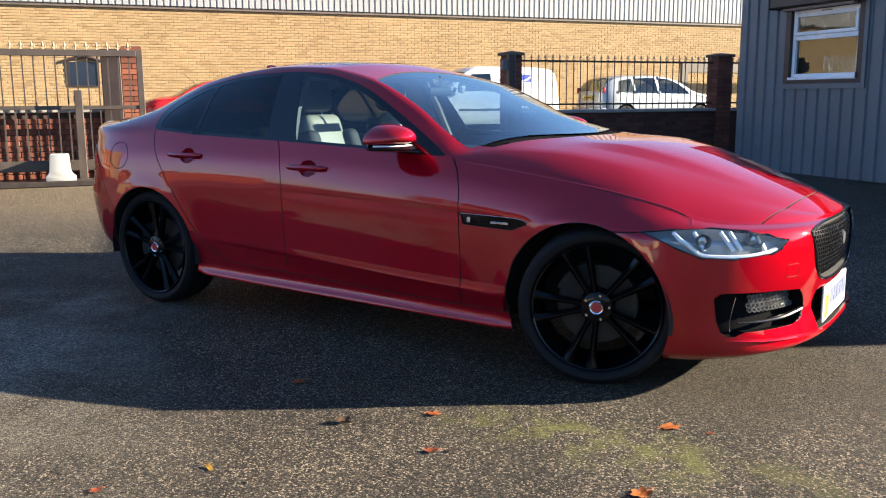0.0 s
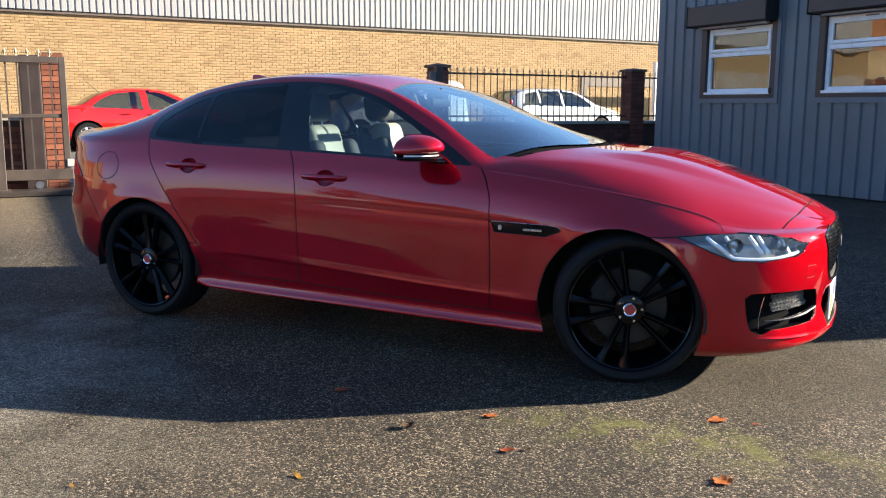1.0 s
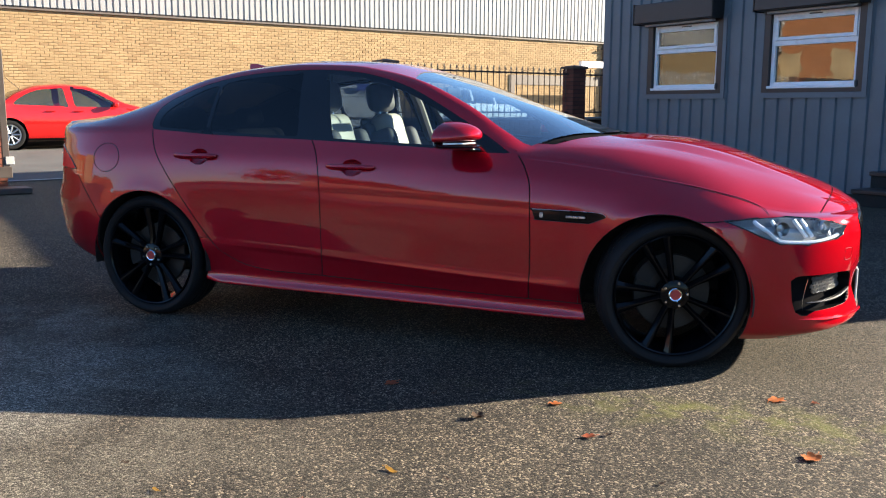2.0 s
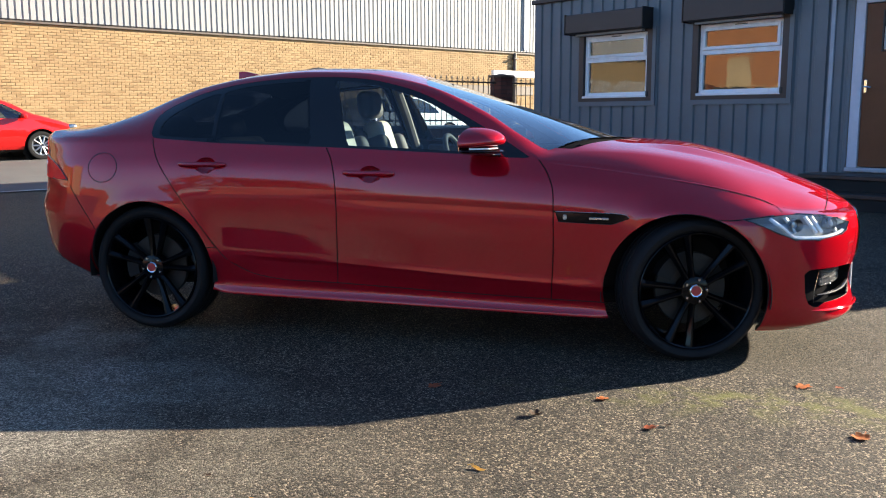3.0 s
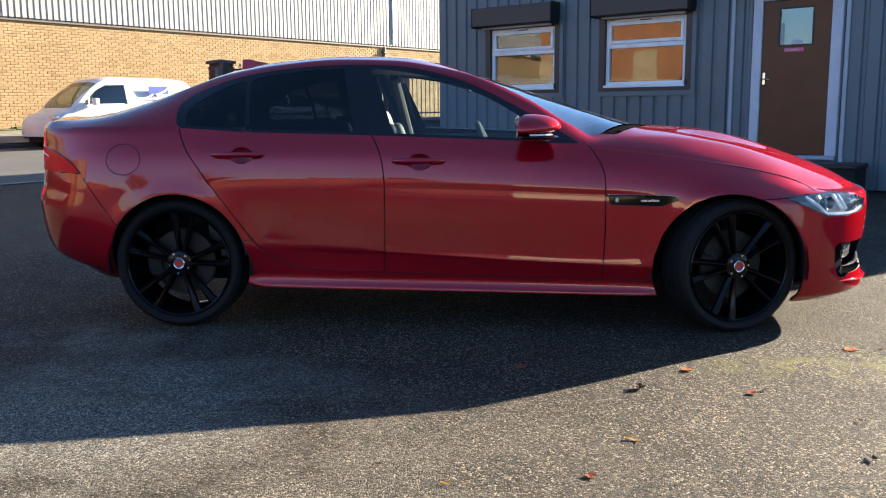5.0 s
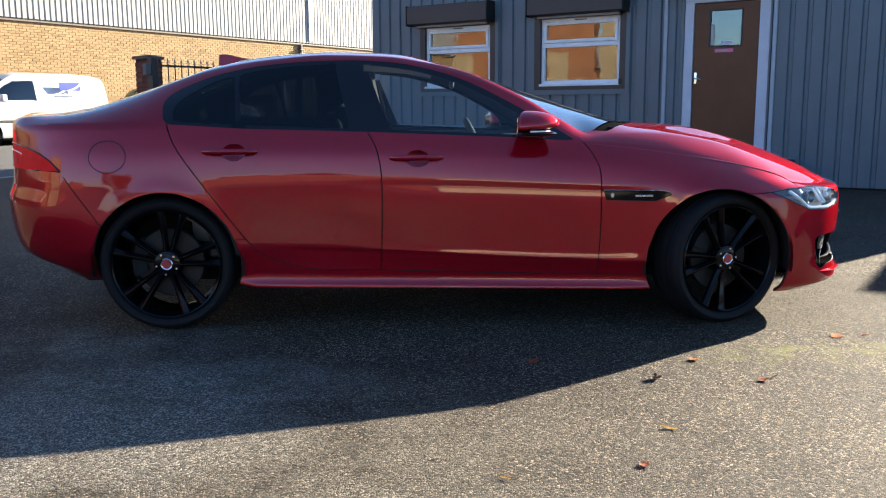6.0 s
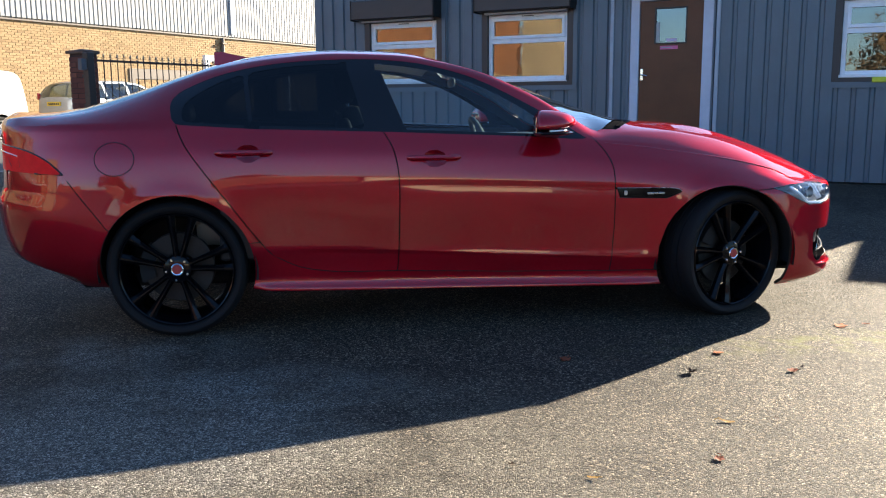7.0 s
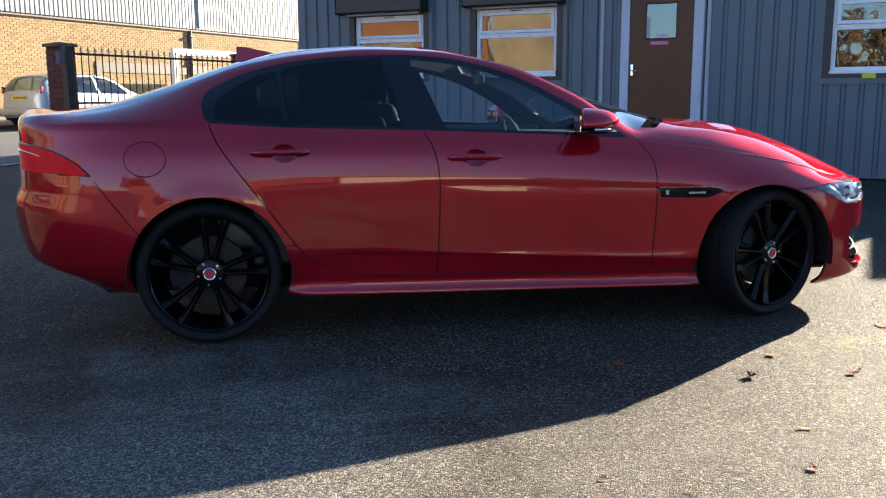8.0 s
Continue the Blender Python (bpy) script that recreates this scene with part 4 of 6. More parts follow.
# shut lines along the bonnet's sides, with the folded edge above each
for sgn in (-1, 1):
    seam = smooth_line([(2.145, .913), (2.30, .897), (2.466, .876), (2.647, .850), (2.80, .826), (2.925, .802), (3.05, .772), (3.13, .746), (3.185, .718), (3.205, .699)], 5)
    part("shut_line", skin_tube([q for q in seam if q[0] > 2.70], .0011, -.0002, sgn=sgn), M_GAP, panel[("bonnet", "")], "narrow dark joint")
    part("folded_edge", skin_tube([(x, z + .0055) for x, z in seam], .0050, -.0036, sgn=sgn), M_RED, panel[("bonnet", "")])

# headlamps
M_BLADE = plain("dark_chrome_blade", (0.045, 0.045, 0.05), 0.25, 0.6)
M_FIN = plain("frosted_fin", (0.82, 0.84, 0.87), 0.30, 0.15)
for sgn, s in ((-1, "near"), (1, "far")):
    key = ("headlight", s)
    lens = skin_part("headlight", panel_mesh(key, -.001), M_LENS, car, "slim clear headlamp with bright inner blades")
    part("housing", bowl(key, .055), plain("lamp_housing", (0.40, 0.43, 0.47), 0.35, 0.5), lens, "dark grey lamp bowl")
    part("edge_seal", skin_tube(HEAD + HEAD[:1], .004, -.002, sgn=sgn), M_BLACK, lens, "black rubber seal")
    strip = [(3.150, .686), (3.190, .655), (3.232, .617), (3.262, .595), (3.31, .588), (3.37, .586), (3.43, .590), (3.485, .603), (3.500, .612)]
    part("light_blade", skin_tube(smooth_line(strip, 4), .0095, -.014, sgn=sgn), plain("daylight_blade", (0.85, 0.88, 0.92), 0.15, 0.0, 0.03, coat=1), lens, "white light strip along the lower edge")
    for x0, x1 in ((3.215, 3.262), (3.305, 3.360), (3.335, 3.385), (3.415, 3.455)):
        bm = bmesh.new()
        a, b = on_side(x0, .680, sgn)[0], on_side(x1, .608, sgn)[0]
        d = Vector((0, -sgn * .030, 0))
        tube(bm, [a + d, a.lerp(b, .5) + d, b + d], .0085, 8)
        part("reflector_fin", bm, M_FIN, lens, "bright slanted reflector fin")
    for x in (3.265, 3.435):
        p, n = on_side(x, .648, sgn)
        q = p - Vector((n.x, n.y, 0)).normalized() * .030
        bm = lathe([(.001, .010), (.016, .006), (.023, -.004), (.026, -.008), (.029, .004), (.030, .03)], 24)
        part("projector", bm, M_ALU, lens, "round chrome projector", smooth=True, at=look(q, q + Vector((n.x, n.y, 0)).normalized()) @ pose(0, 0, 0, -90))
# tail lamps
for sgn, s in ((-1, "near"), (1, "far")):
    key = ("tail_light", s)
    lamp = skin_part("tail_light", panel_mesh(key, .003, .012), M_REDLENS, car, "glossy red wraparound tail lamp")
    part("reflector", skin_tube(smooth_line([(-.93, .905), (-.86, .902), (-.79, .893), (-.75, .884)], 4), .0125, -.004, sgn=sgn, flat=.4), plain("pale_lamp_line", (0.90, 0.36, 0.30), 0.2, coat=1), lamp, "pale upper reflector")
    part("dark_facet", skin_tube([(-.82, .872), (-.795, .835)], .008, -.003, sgn=sgn, flat=.4), plain("lamp_shade_red", (0.20, 0.012, 0.010), 0.3), lamp, "dark inner facet")
    part("dark_facet", skin_tube([(-.74, .866), (-.735, .832)], .006, -.002, sgn=sgn, flat=.4), plain("lamp_shade_red", (0.20, 0.012, 0.010), 0.3), lamp)
    part("light_line", skin_tube([(-.80, .822), (-.65, .816), (-.52, .811)], .003, .002, sgn=sgn, flat=.5), M_REDLENS, lamp)
    part("edge_seal", skin_tube(smooth_line([(-.93, .941), (-.80, .930), (-.68, .908), (-.58, .866), (-.52, .82), (-.50, .803)], 4), .0035, .001, sgn=sgn), M_BLACK, lamp)
    part("edge_seal", skin_tube([(-.95, .814), (-.82, .811), (-.64, .806), (-.50, .803)], .0045, .001, sgn=sgn), M_BLACK, lamp)


# the round joint of the fuel flap
for sgn, s in ((-1, "near"), (1, "far")):
    part("flap_joint", skin_tube(J_FUEL[:-1], .0024, -.0008, sgn=sgn, closed=True, sides=6), M_GAP, panel[("fuel_flap", s)], "thin dark joint")


def comb(outline, cell, depth, thick, rows_z, cols_y, sgn=1, lift=-.02):
    """Honeycomb bars inside an outline on the nose."""
    bm = bmesh.new()
    dz, dy = cell * 1.5, cell * math.sqrt(3)
    (z0, z1), (y0, y1) = rows_z, cols_y
    for i in range(int((z1 - z0) / dz) + 2):
        for j in range(int((y1 - y0) / dy) + 2):
            cy, cz = y0 + j * dy + (dy / 2 if i % 2 else 0), z0 + i * dz
            if away(outline, cy, cz) > -cell * .55:
                continue
            hit, n = on_front(sgn * cy, cz)
            if hit is None:
                continue
            c = hit + n * lift
            u = Vector((0, 0, 1)).cross(n).normalized()
            w = n.cross(u)
            rings = []
            for rad, d in ((cell * .98, 0), (cell * (1 - thick), 0), (cell * (1 - thick), -depth)):
                rings.append([bm.verts.new(c + n * d + rad * (math.sin(k * math.tau / 6) * u + math.cos(k * math.tau / 6) * w)) for k in range(6)])
            for a, b in zip(rings, rings[1:]):
                for k in range(6):
                    bm.faces.new((a[k], a[(k + 1) % 6], b[(k + 1) % 6], b[k]))
    return bm


M_MESH = plain("dull_chrome_mesh", (0.42, 0.42, 0.43), 0.3, 0.7)
M_COMB = plain("gloss_black_mesh", (0.09, 0.09, 0.095), 0.16, 0.8, coat=1.0)
grille = part("grille", bowl(("grille", ""), .075), M_DARK, car, "black mesh grille in a gloss black ring")
part("mesh", comb(GRILLE, .0130, .012, .26, (.44, .70), (-.46, .46), lift=-.022), M_COMB, grille, "glossy black honeycomb mesh")
ring = skin_tube(GRILLE + GRILLE[:1], .006, .0, front=True)
part("surround", ring, M_BLACK, grille, "gloss black ring", smooth=True)
p, n = on_front(0, .585)
bm = lathe([(.001, -.008), (.030, -.007), (.038, -.002), (.040, .004), (.040, .02)], 32)
emblem = part("emblem", bm, M_CHROME, grille, "round chrome emblem", smooth=True, at=pose(p.x - .026, 0, .585, 0, 0, 90))
part("emblem_face", lathe([(.0005, -.0095), (.026, -.0088), (.028, -.006)], 28), plain("emblem_grey", (0.20, 0.20, 0.21), 0.3, 0.8), emblem, "plain grey disc", smooth=True)
intake = part("lower_intake", bowl(("lower_intake", ""), .09), M_DARK, car, "black lower air intake")
part("mesh", comb(INTAKE, .018, .012, .24, (.24, .41), (-.36, .36), lift=-.03), M_COMB, intake)
M_PLATE = plain("white_plate", (0.80, 0.80, 0.78), 0.35, vary=0.04)
plate = part("show_plate", boxes((3.606, 3.616, -.262, .262, .245, .402), bevel=.003), M_PLATE, car, "white plate with unreadable printed bars")
part("plate_spot", boxes((3.6165, 3.6185, -.235, -.155, .262, .36), bevel=.001), plain("plate_yellow", (0.80, 0.62, 0.03), 0.4), plate, "yellow printed block")
for i, (a, b) in enumerate(((-.12, -.06), (-.045, .01), (.025, .08), (.095, .145), (.16, .225))):
    part("plate_bar", boxes((3.6165, 3.618, a, b, .300, .372)), plain("plate_ink", (0.10, 0.12, 0.22), 0.5), plate)
for sgn, s in ((-1, "near"), (1, "far")):
    vent = part("bumper_vent", bowl(("bumper_vent", s), .080), M_MATT, car, "black bumper vent with honeycomb and chrome blade")
    inner = [(.712, .424), (.50, .424), (.435, .352), (.48, .340), (.712, .342)]
    part("mesh", comb(inner, .0115, .012, .17, (.338, .43), (.40, .78), sgn, lift=-.044), M_MESH, vent, "bright honeycomb mesh")
    blade = []
    for k in range(11):
        y = .745 - .315 * k / 10
        h, n = on_front(sgn * y, .318 + .022 * (k / 10) ** 2)
        if h is not None:
            blade.append(h + n * (-.026 + .016 * (k / 10)))
    bm = bmesh.new()
    tube(bm, blade, lambda t: .005 + .006 * math.sin(min(t, .9) * 2.2), 10, flat=.8)
    part("chrome_blade", bm, M_BLADE, vent, "satin chrome fog lamp blade", smooth=True)
    fin = []
    for z in (.425, .38, .33, .285):
        h, n = on_front(sgn * (.765 + (.425 - z) * .08), z)
        fin.append(h + n * -.006)
    bm = bmesh.new()
    tube(bm, fin, .0011, 6)
    part("vent_fin", bm, M_CHROME, vent, "thin bright upright fin")

# the towing-eye cover
rim = [(.585, .545), (.535, .545), (.530, .540), (.530, .498), (.535, .493), (.585, .493), (.590, .498), (.590, .540), (.585, .545)]
part("towing_eye_cover", skin_tube(rim, .0011, .0, front=True, sgn=-1), M_GAP, panel[("front_bumper", "")], "outline of a square towing-eye cover")
# the fine ledge along the foot of the front bumper
for sgn in (-1, 1):
    lip = skin_tube(smooth_line([(.79, .252), (.70, .246), (.55, .240), (.40, .234), (.30, .228)], 5), lambda t: .011 * min(1, .12 + 5 * t), .002, front=True, sgn=sgn, flat=.6)
    part("bumper_lip", lip, M_RED, panel[("front_bumper", "")], smooth=True)

# wheels
def wheel(at, label):
    bm = lathe([(.275, .016), (.276, .004), (.271, -.001), (.265, .004), (.261, .02), (.252, .05), (.238, .12), (.242, .20), (.275, .226)], 72)
    bmesh.ops.recalc_face_normals(bm, faces=bm.faces[:])
    w = part("wheel", bm, M_RIM, car, label, smooth=30, at=at)
    part("hub", lathe([(.001, .014), (.030, .014), (.048, .016), (.064, .021), (.070, .032), (.070, .075)], 40), M_RIM, w, smooth=30)
    for i in range(5):
        for k in (-1, 1):
            bm = bmesh.new()
            a0 = math.radians(-90 + 72 * i + k * 13)
            a1 = math.radians(-90 + 72 * i + k * 11.5)
            p0 = Vector((math.cos(a0) * .050, 0, math.sin(a0) * .050))
            p1 = Vector((math.cos(a1) * .266, 0, math.sin(a1) * .266))
            d = (p1 - p0).normalized()
            t = Vector((-d.z, 0, d.x))
            rings = []
            for q, y, wd in ((0, .019, .014), (.25, .022, .0125), (.6, .016, .0155), (.9, .006, .0215), (1, .004, .026)):
                c = p0.lerp(p1, q)
                rings.append([bm.verts.new(c + t * (wd * sx) + Vector((0, y + dy, 0))) for sx, dy in ((-1, .034), (-.95, .014), (-.22, 0), (.22, 0), (.95, .014), (1, .034))])
            for ra, rb in zip(rings, rings[1:]):
                for j in range(6):
                    bm.faces.new((ra[j], ra[(j + 1) % 6], rb[(j + 1) % 6], rb[j]))
            bmesh.ops.recalc_face_normals(bm, faces=bm.faces[:])
            part("spoke", bm, M_RIM, w, smooth=30)
    prof = [(.275, .014), (.280, .004), (.293, -.006), (.309, -.008), (.323, .000), (.331, .014), (.3345, .034), (.3355, .062), (.328, .064), (.328, .072), (.336, .074), (.336, .108), (.328, .110), (.328, .118), (.336, .120), (.336, .152), (.328, .154), (.328, .162), (.3355, .164), (.334, .192), (.328, .214), (.31, .232), (.290, .235), (.275, .228)]
    part("tyre", lathe(prof, 96), M_RUBBER, w, "low-profile black tyre", smooth=35)
    part("brake_disc", lathe([(.075, .085), (.168, .085), (.172, .089), (.172, .108), (.168, .112), (.075, .112)], 48), M_DISC, w, "worn steel disc", smooth=30)
    bm = bmesh.new()
    arc = [math.radians(110 + 7 * k) for k in range(10)]
    prism(bm, [(math.cos(a) * .185, math.sin(a) * .185) for a in arc] + [(math.cos(a) * .115, math.sin(a) * .115) for a in arc[::-1]], .062, .140)
    part("brake_caliper", bm, M_DARK, w, "black caliper")
    cap = part("centre_cap", lathe([(.0005, .008), (.024, .008), (.0275, .006), (.031, .009), (.032, .018)], 32), M_CHROME, w, "chrome ringed centre cap", smooth=40)
    part("cap_face", lathe([(.0004, .0062), (.022, .0062), (.0235, .0085)], 28), plain("cap_red", (0.42, 0.05, 0.05), 0.25), cap, "plain red disc")
    for i in range(5):
        a = math.radians(-54 + 72 * i)
        part("wheel_nut", lathe([(.0005, .010), (.006, .010), (.0085, .014), (.0085, .03)], 6), M_CHROME, w, at=pose(math.cos(a) * .053, 0, math.sin(a) * .053))
    return w


STEER = 20.0
for x, y, st in ((0.0, -.89, 0), (2.803, -.89, STEER)):
    # turned about the middle of the tyre
    wheel(pose(x, y + .115, .3365, 0, 0, st) @ pose(0, -.115, 0, 0, 15 if st else -29, 0), "gloss black twin-spoke alloy wheel")
    wheel(pose(x, -y - .115, .3365, 0, 0, st + 180) @ pose(0, -.115, 0), "gloss black twin-spoke alloy wheel")
# wheel housings and underside
for cx, cz, r in ARCHES:
    for sgn in (-1, 1):
        bm = bmesh.new()
        ring = [[bm.verts.new((cx + (r + .012 + g) * math.cos(a), sgn * y, cz + (r + .012 + g) * math.sin(a))) for a in [math.radians(-9 + k * 198 / 30) for k in range(31)]] for y, g in ((.905, -.004), (.88, .004), (.50, .03))]
        for a, b in zip(ring, ring[1:]):
            for k in range(30):
                bm.faces.new((a[k], a[k + 1], b[k + 1], b[k]))
        c = bm.verts.new((cx, sgn * .50, cz))
        for k in range(30):
            bm.faces.new((ring[2][k], ring[2][k + 1], c))
        part("wheel_arch_liner", bm, M_DARK, car, "black felt arch liner", smooth=30)
part("underbody", boxes((-.55, 3.30, -.54, .54, .19, .26), (.43, 2.36, -.82, .82, .19, .27), (3.15, 3.30, -.66, .66, .20, .24), bevel=.02), M_DARK, car, "black plastic underbody")
part("engine_block", boxes((2.42, 3.05, -.45, .45, .26, .80), bevel=.05), M_DARK, car, "dark engine bay")
part("boot_tray", boxes((-.72, -.32, -.48, .48, .30, .96), bevel=.04), M_DARK, car, "dark boot lining")

# mirrors
for sgn in (-1, 1):
    bm = bmesh.new()
    bmesh.ops.create_uvsphere(bm, u_segments=32, v_segments=20, radius=1)
    for v in bm.verts:
        x, y, z = v.co
        x = x * (.168 if x > 0 else .036)
        z = z * (.068 if z > 0 else .032)
        v.co = Vector((x + (.018 * z / .06 if x > 0 else .004) - .35 * abs(y) * .05, y * .130, z + .012 * (1 - y * y)))
    cap = part("door_mirror", bm, M_RED, car, "red mirror cap on a black foot", smooth=60, at=pose(1.785, sgn * .930, 1.008, 0, 0, -sgn * -8))
    bm = bmesh.new()
    bmesh.ops.create_uvsphere(bm, u_segments=28, v_segments=12, radius=1)
    for v in bm.verts:
        x, y, z = v.co
        v.co = Vector((x * (.160 if x > 0 else .037), y * .126, z * (.020 if z > 0 else .022) - .030))
    part("mirror_base", bm, M_BLACK, cap, "gloss black lower shell", smooth=60)
    bm = bmesh.new()
    tube(bm, [(.118 * math.cos(a) + .006 if math.cos(a) > -.2 else 0, .112 * math.sin(a) * 1.0, -.019) for a in [math.radians(-78 + 13 * k) for k in range(10)]], .0055, 8, flat=.9)
    part("indicator_strip", bm, plain("clear_indicator", (0.80, 0.82, 0.85), 0.12, coat=1), cap, "clear white indicator strip", smooth=True)
    bm = bmesh.new()
    tube(bm, [(.03, -sgn * .02, -.045), (.06, -sgn * .08, -.050), (.085, -sgn * .135, -.055)], lambda t: .020 + .010 * t, 10, flat=.45)
    part("mirror_arm", bm, M_BLACK, cap, "black mirror arm", smooth=True)
    part("mirror_glass", boxes((-.0335, -.030, -.088, .088, -.030, .045), bevel=.001), plain("mirror_silver", (0.85, 0.86, 0.87), 0.02, 1.0, 0.01), cap, "silvered mirror glass")
# roof fin
bm = bmesh.new()
base = [(.112, 1.315), (.36, 1.376), (.30, 1.388), (.22, 1.404), (.168, 1.4165), (.150, 1.418), (.116, 1.4165)]
prism(bm, base, -.020, .020)
for v in bm.verts:
    if v.co.z > 1.38:
        v.co.y *= .45
part("roof_antenna", bm, M_RED, car, "red shark-fin antenna", smooth=30)
# wipers
for y0, y1, x0 in ((-.62, -.05, .0), (.02, .55, .0)):
    bm = bmesh.new()
    pts = []
    for k in range(9):
        y = y0 + (y1 - y0) * k / 8
        h = SKIN.ray_cast(Vector((cowl_x(y) + .045 - .012 * k / 8, y, 2)), Vector((0, 0, -1)))[0]
        pts.append(h + Vector((0, 0, -.010)))
    tube(bm, pts, .0045, 6)
    wiper = part("wiper", bm, M_MATT, car, "black wiper blade", smooth=True)
    part("pivot", boxes((pts[0].x + .003, pts[0].x + .03, y0 - .02, y0 + .03, pts[0].z - .018, pts[0].z + .002), bevel=.005), M_MATT, wiper)

# cabin
M_SEATDARK = plain("dark_seat_cloth", (0.03, 0.03, 0.033), 0.7)
def seat(y, label):
    root = part("front_seat", boxes((1.02, 1.50, y - .24, y + .24, .42, .56), bevel=.05, seg=3), M_SEATDARK, car, label, smooth=50)
    lean = pose(1.05, y, .54, 0, -19, 0)
    bm = bmesh.new()
    box(bm, -.055, .065, -.15, .15, 0, .60, bevel=.05, seg=3)
    part("backrest", bm, M_CREAM, root, "cream leather backrest", smooth=50, at=lean)
    for k in (-1, 1):
        bm = bmesh.new()
        box(bm, -.08, .10, -.055, .055, .02, .50 , bevel=.045, seg=3)
        part("side_bolster", bm, M_SEATDARK, root, "dark side bolster", smooth=50, at=pose(1.06, y + k * .19, .54, k * 3, -19, 0))
        bm = bmesh.new()
        box(bm, -.10, -.02, -.06, .06, .0, .56, bevel=.03, seg=2)
        part("back_edge", bm, M_SEATDARK, root, "dark seat edge", smooth=50, at=pose(1.05, y + k * .185, .54, k * 3, -19, 0))
    bm = bmesh.new()
    box(bm, -.095, -.05, -.20, .20, .03, .60, bevel=.02)
    part("back_shell", bm, M_CABIN, root, "dark seat back", at=lean)
    bm = bmesh.new()
    box(bm, -.05, .055, -.135, .135, 0, .18, bevel=.05, seg=3)
    part("headrest", bm, M_SEATDARK, root, "dark headrest", smooth=50, at=pose(.845, y, 1.125, 0, -10, 0))
    for k in (-.05, .05):
        bm = bmesh.new()
        tube(bm, [(.862, y + k, 1.08), (.848, y + k, 1.14)], .006, 8)
        part("headrest_post", bm, M_CHROME, root)


seat(-.37, "cream leather front seat with dark bolsters")
seat(.37, "cream leather front seat with dark bolsters")
bench = part("rear_bench", boxes((.05, .55, -.60, .60, .40, .56), bevel=.06, seg=3), M_CREAM, car, "cream leather rear bench", smooth=50)
for y in (-.32, .32):
    bm = bmesh.new()
    box(bm, -.07, .07, -.29, .29, 0, .52, bevel=.05, seg=3)
    part("backrest", bm, M_CREAM, bench, smooth=50, at=pose(.10, y, .52, 0, -22, 0))
    bm = bmesh.new()
    box(bm, -.05, .05, -.12, .12, 0, .13, bevel=.04, seg=3)
    part("headrest", bm, M_SEATDARK, bench, smooth=50, at=pose(-.10, y, 1.02, 0, -15, 0))
part("parcel_shelf", boxes((-.40, -.05, -.52, .52, .985, 1.0)), M_CABIN, car, "dark parcel shelf")
dash = part("dashboard", boxes((1.78, 2.28, -.68, .68, .55, .93), bevel=.08, seg=3), M_CABIN, car, "charcoal dashboard", smooth=50)
part("instrument_hood", boxes((1.72, 1.90, -.52, -.22, .86, .96), bevel=.03, seg=2), M_CABIN, dash, smooth=50)
bm = bmesh.new()
tube(bm, [(0, .178 * math.cos(k * math.tau / 40), .178 * math.sin(k * math.tau / 40)) for k in range(40)], .015, 10, closed=True)
wheel_s = part("steering_wheel", bm, M_CABIN, car, "black steering wheel with bright spokes", smooth=True, at=pose(1.60, -.37, .875, 0, -24, 0))
part("steering_boss", boxes((.005, .045, -.075, .075, -.06, .055), bevel=.02, seg=2), M_CABIN, wheel_s, smooth=50)
for a in (0, 180, 270):
    bm = bmesh.new()
    r = math.radians(a)
    tube(bm, [(.012, .06 * math.cos(r), .06 * math.sin(r)), (.004, .172 * math.cos(r), .172 * math.sin(r))], .014, 8, flat=.5)
    part("spoke", bm, M_ALU, wheel_s, "satin spoke", smooth=True)
for sgn, s in ((-1, "near"), (1, "far")):
    for nm, x0, x1 in (("front_door", 1.10, 2.03), ("rear_door", .20, 1.06)):
        bm = bmesh.new()
        box(bm, x0, x1, sgn * .80 - .02, sgn * .80 + .02, .36, .955, bevel=.012)
        part("door_card", bm, M_CABIN, panel[(nm, s)], "charcoal door lining")
    bm = bmesh.new()
    tube(bm, [(1.02, sgn * .765, .94), (.98, sgn * .67, 1.15), (.95, sgn * .55, 1.325)], .032, 8, flat=1.0)
    part("door_pillar", bm, M_CABIN, car, "dark centre pillar", smooth=True)
    bm = bmesh.new()
    tube(bm, [(.372, sgn * .815, 1.02), (.36, sgn * .730, 1.15), (.352, sgn * .662, 1.240)], .009, 6)
    part("window_bar", bm, M_BLACK, car, "black quarter window bar")
bm = bmesh.new()
tube(bm, [(1.47, 0, 1.325), (1.47, 0, 1.26)], .008, 6)
box(bm, 1.455, 1.475, -.11, .11, 1.215, 1.265, bevel=.012, seg=2)
part("rear_view_mirror", bm, M_CABIN, car, "black rear-view mirror", smooth=40)
bm = bmesh.new()
hl = []
for ix in range(9):
    x = .15 + 1.2 * ix / 8
    hl.append([bm.verts.new((x, RAIL(x)[0] * k, (MID(x) - .035) - (MID(x) - RAIL(x)[1]) * abs(k) ** 2)) for k in (-.95, -.6, -.2, .2, .6, .95)])
for a, b in zip(hl, hl[1:]):
    for k in range(5):
        bm.faces.new((a[k], b[k], b[k + 1], a[k + 1]))
part("headlining", bm, plain("grey_headlining", (0.20, 0.19, 0.18), 0.9), car, "grey roof lining", smooth=True)

# ---------------------------------------------------------------- office windows, shutters, door
def wavy_pane():
    m = glass("reflecting_pane", (0.55, 0.58, 0.56), ior=1.75)
    n, l = m.node_tree.nodes, m.node_tree.links
    b = n.new("ShaderNodeBump")
    b.inputs["Strength"].default_value, b.inputs["Distance"].default_value = 0.045, 0.02
    l.new(noise_tex(n, l, 4.5, 2, 0.4), b.inputs["Height"])
    for nd in n:
        if nd.type == "BSDF_GLOSSY":
            l.new(b.outputs[0], nd.inputs["Normal"])
    return m


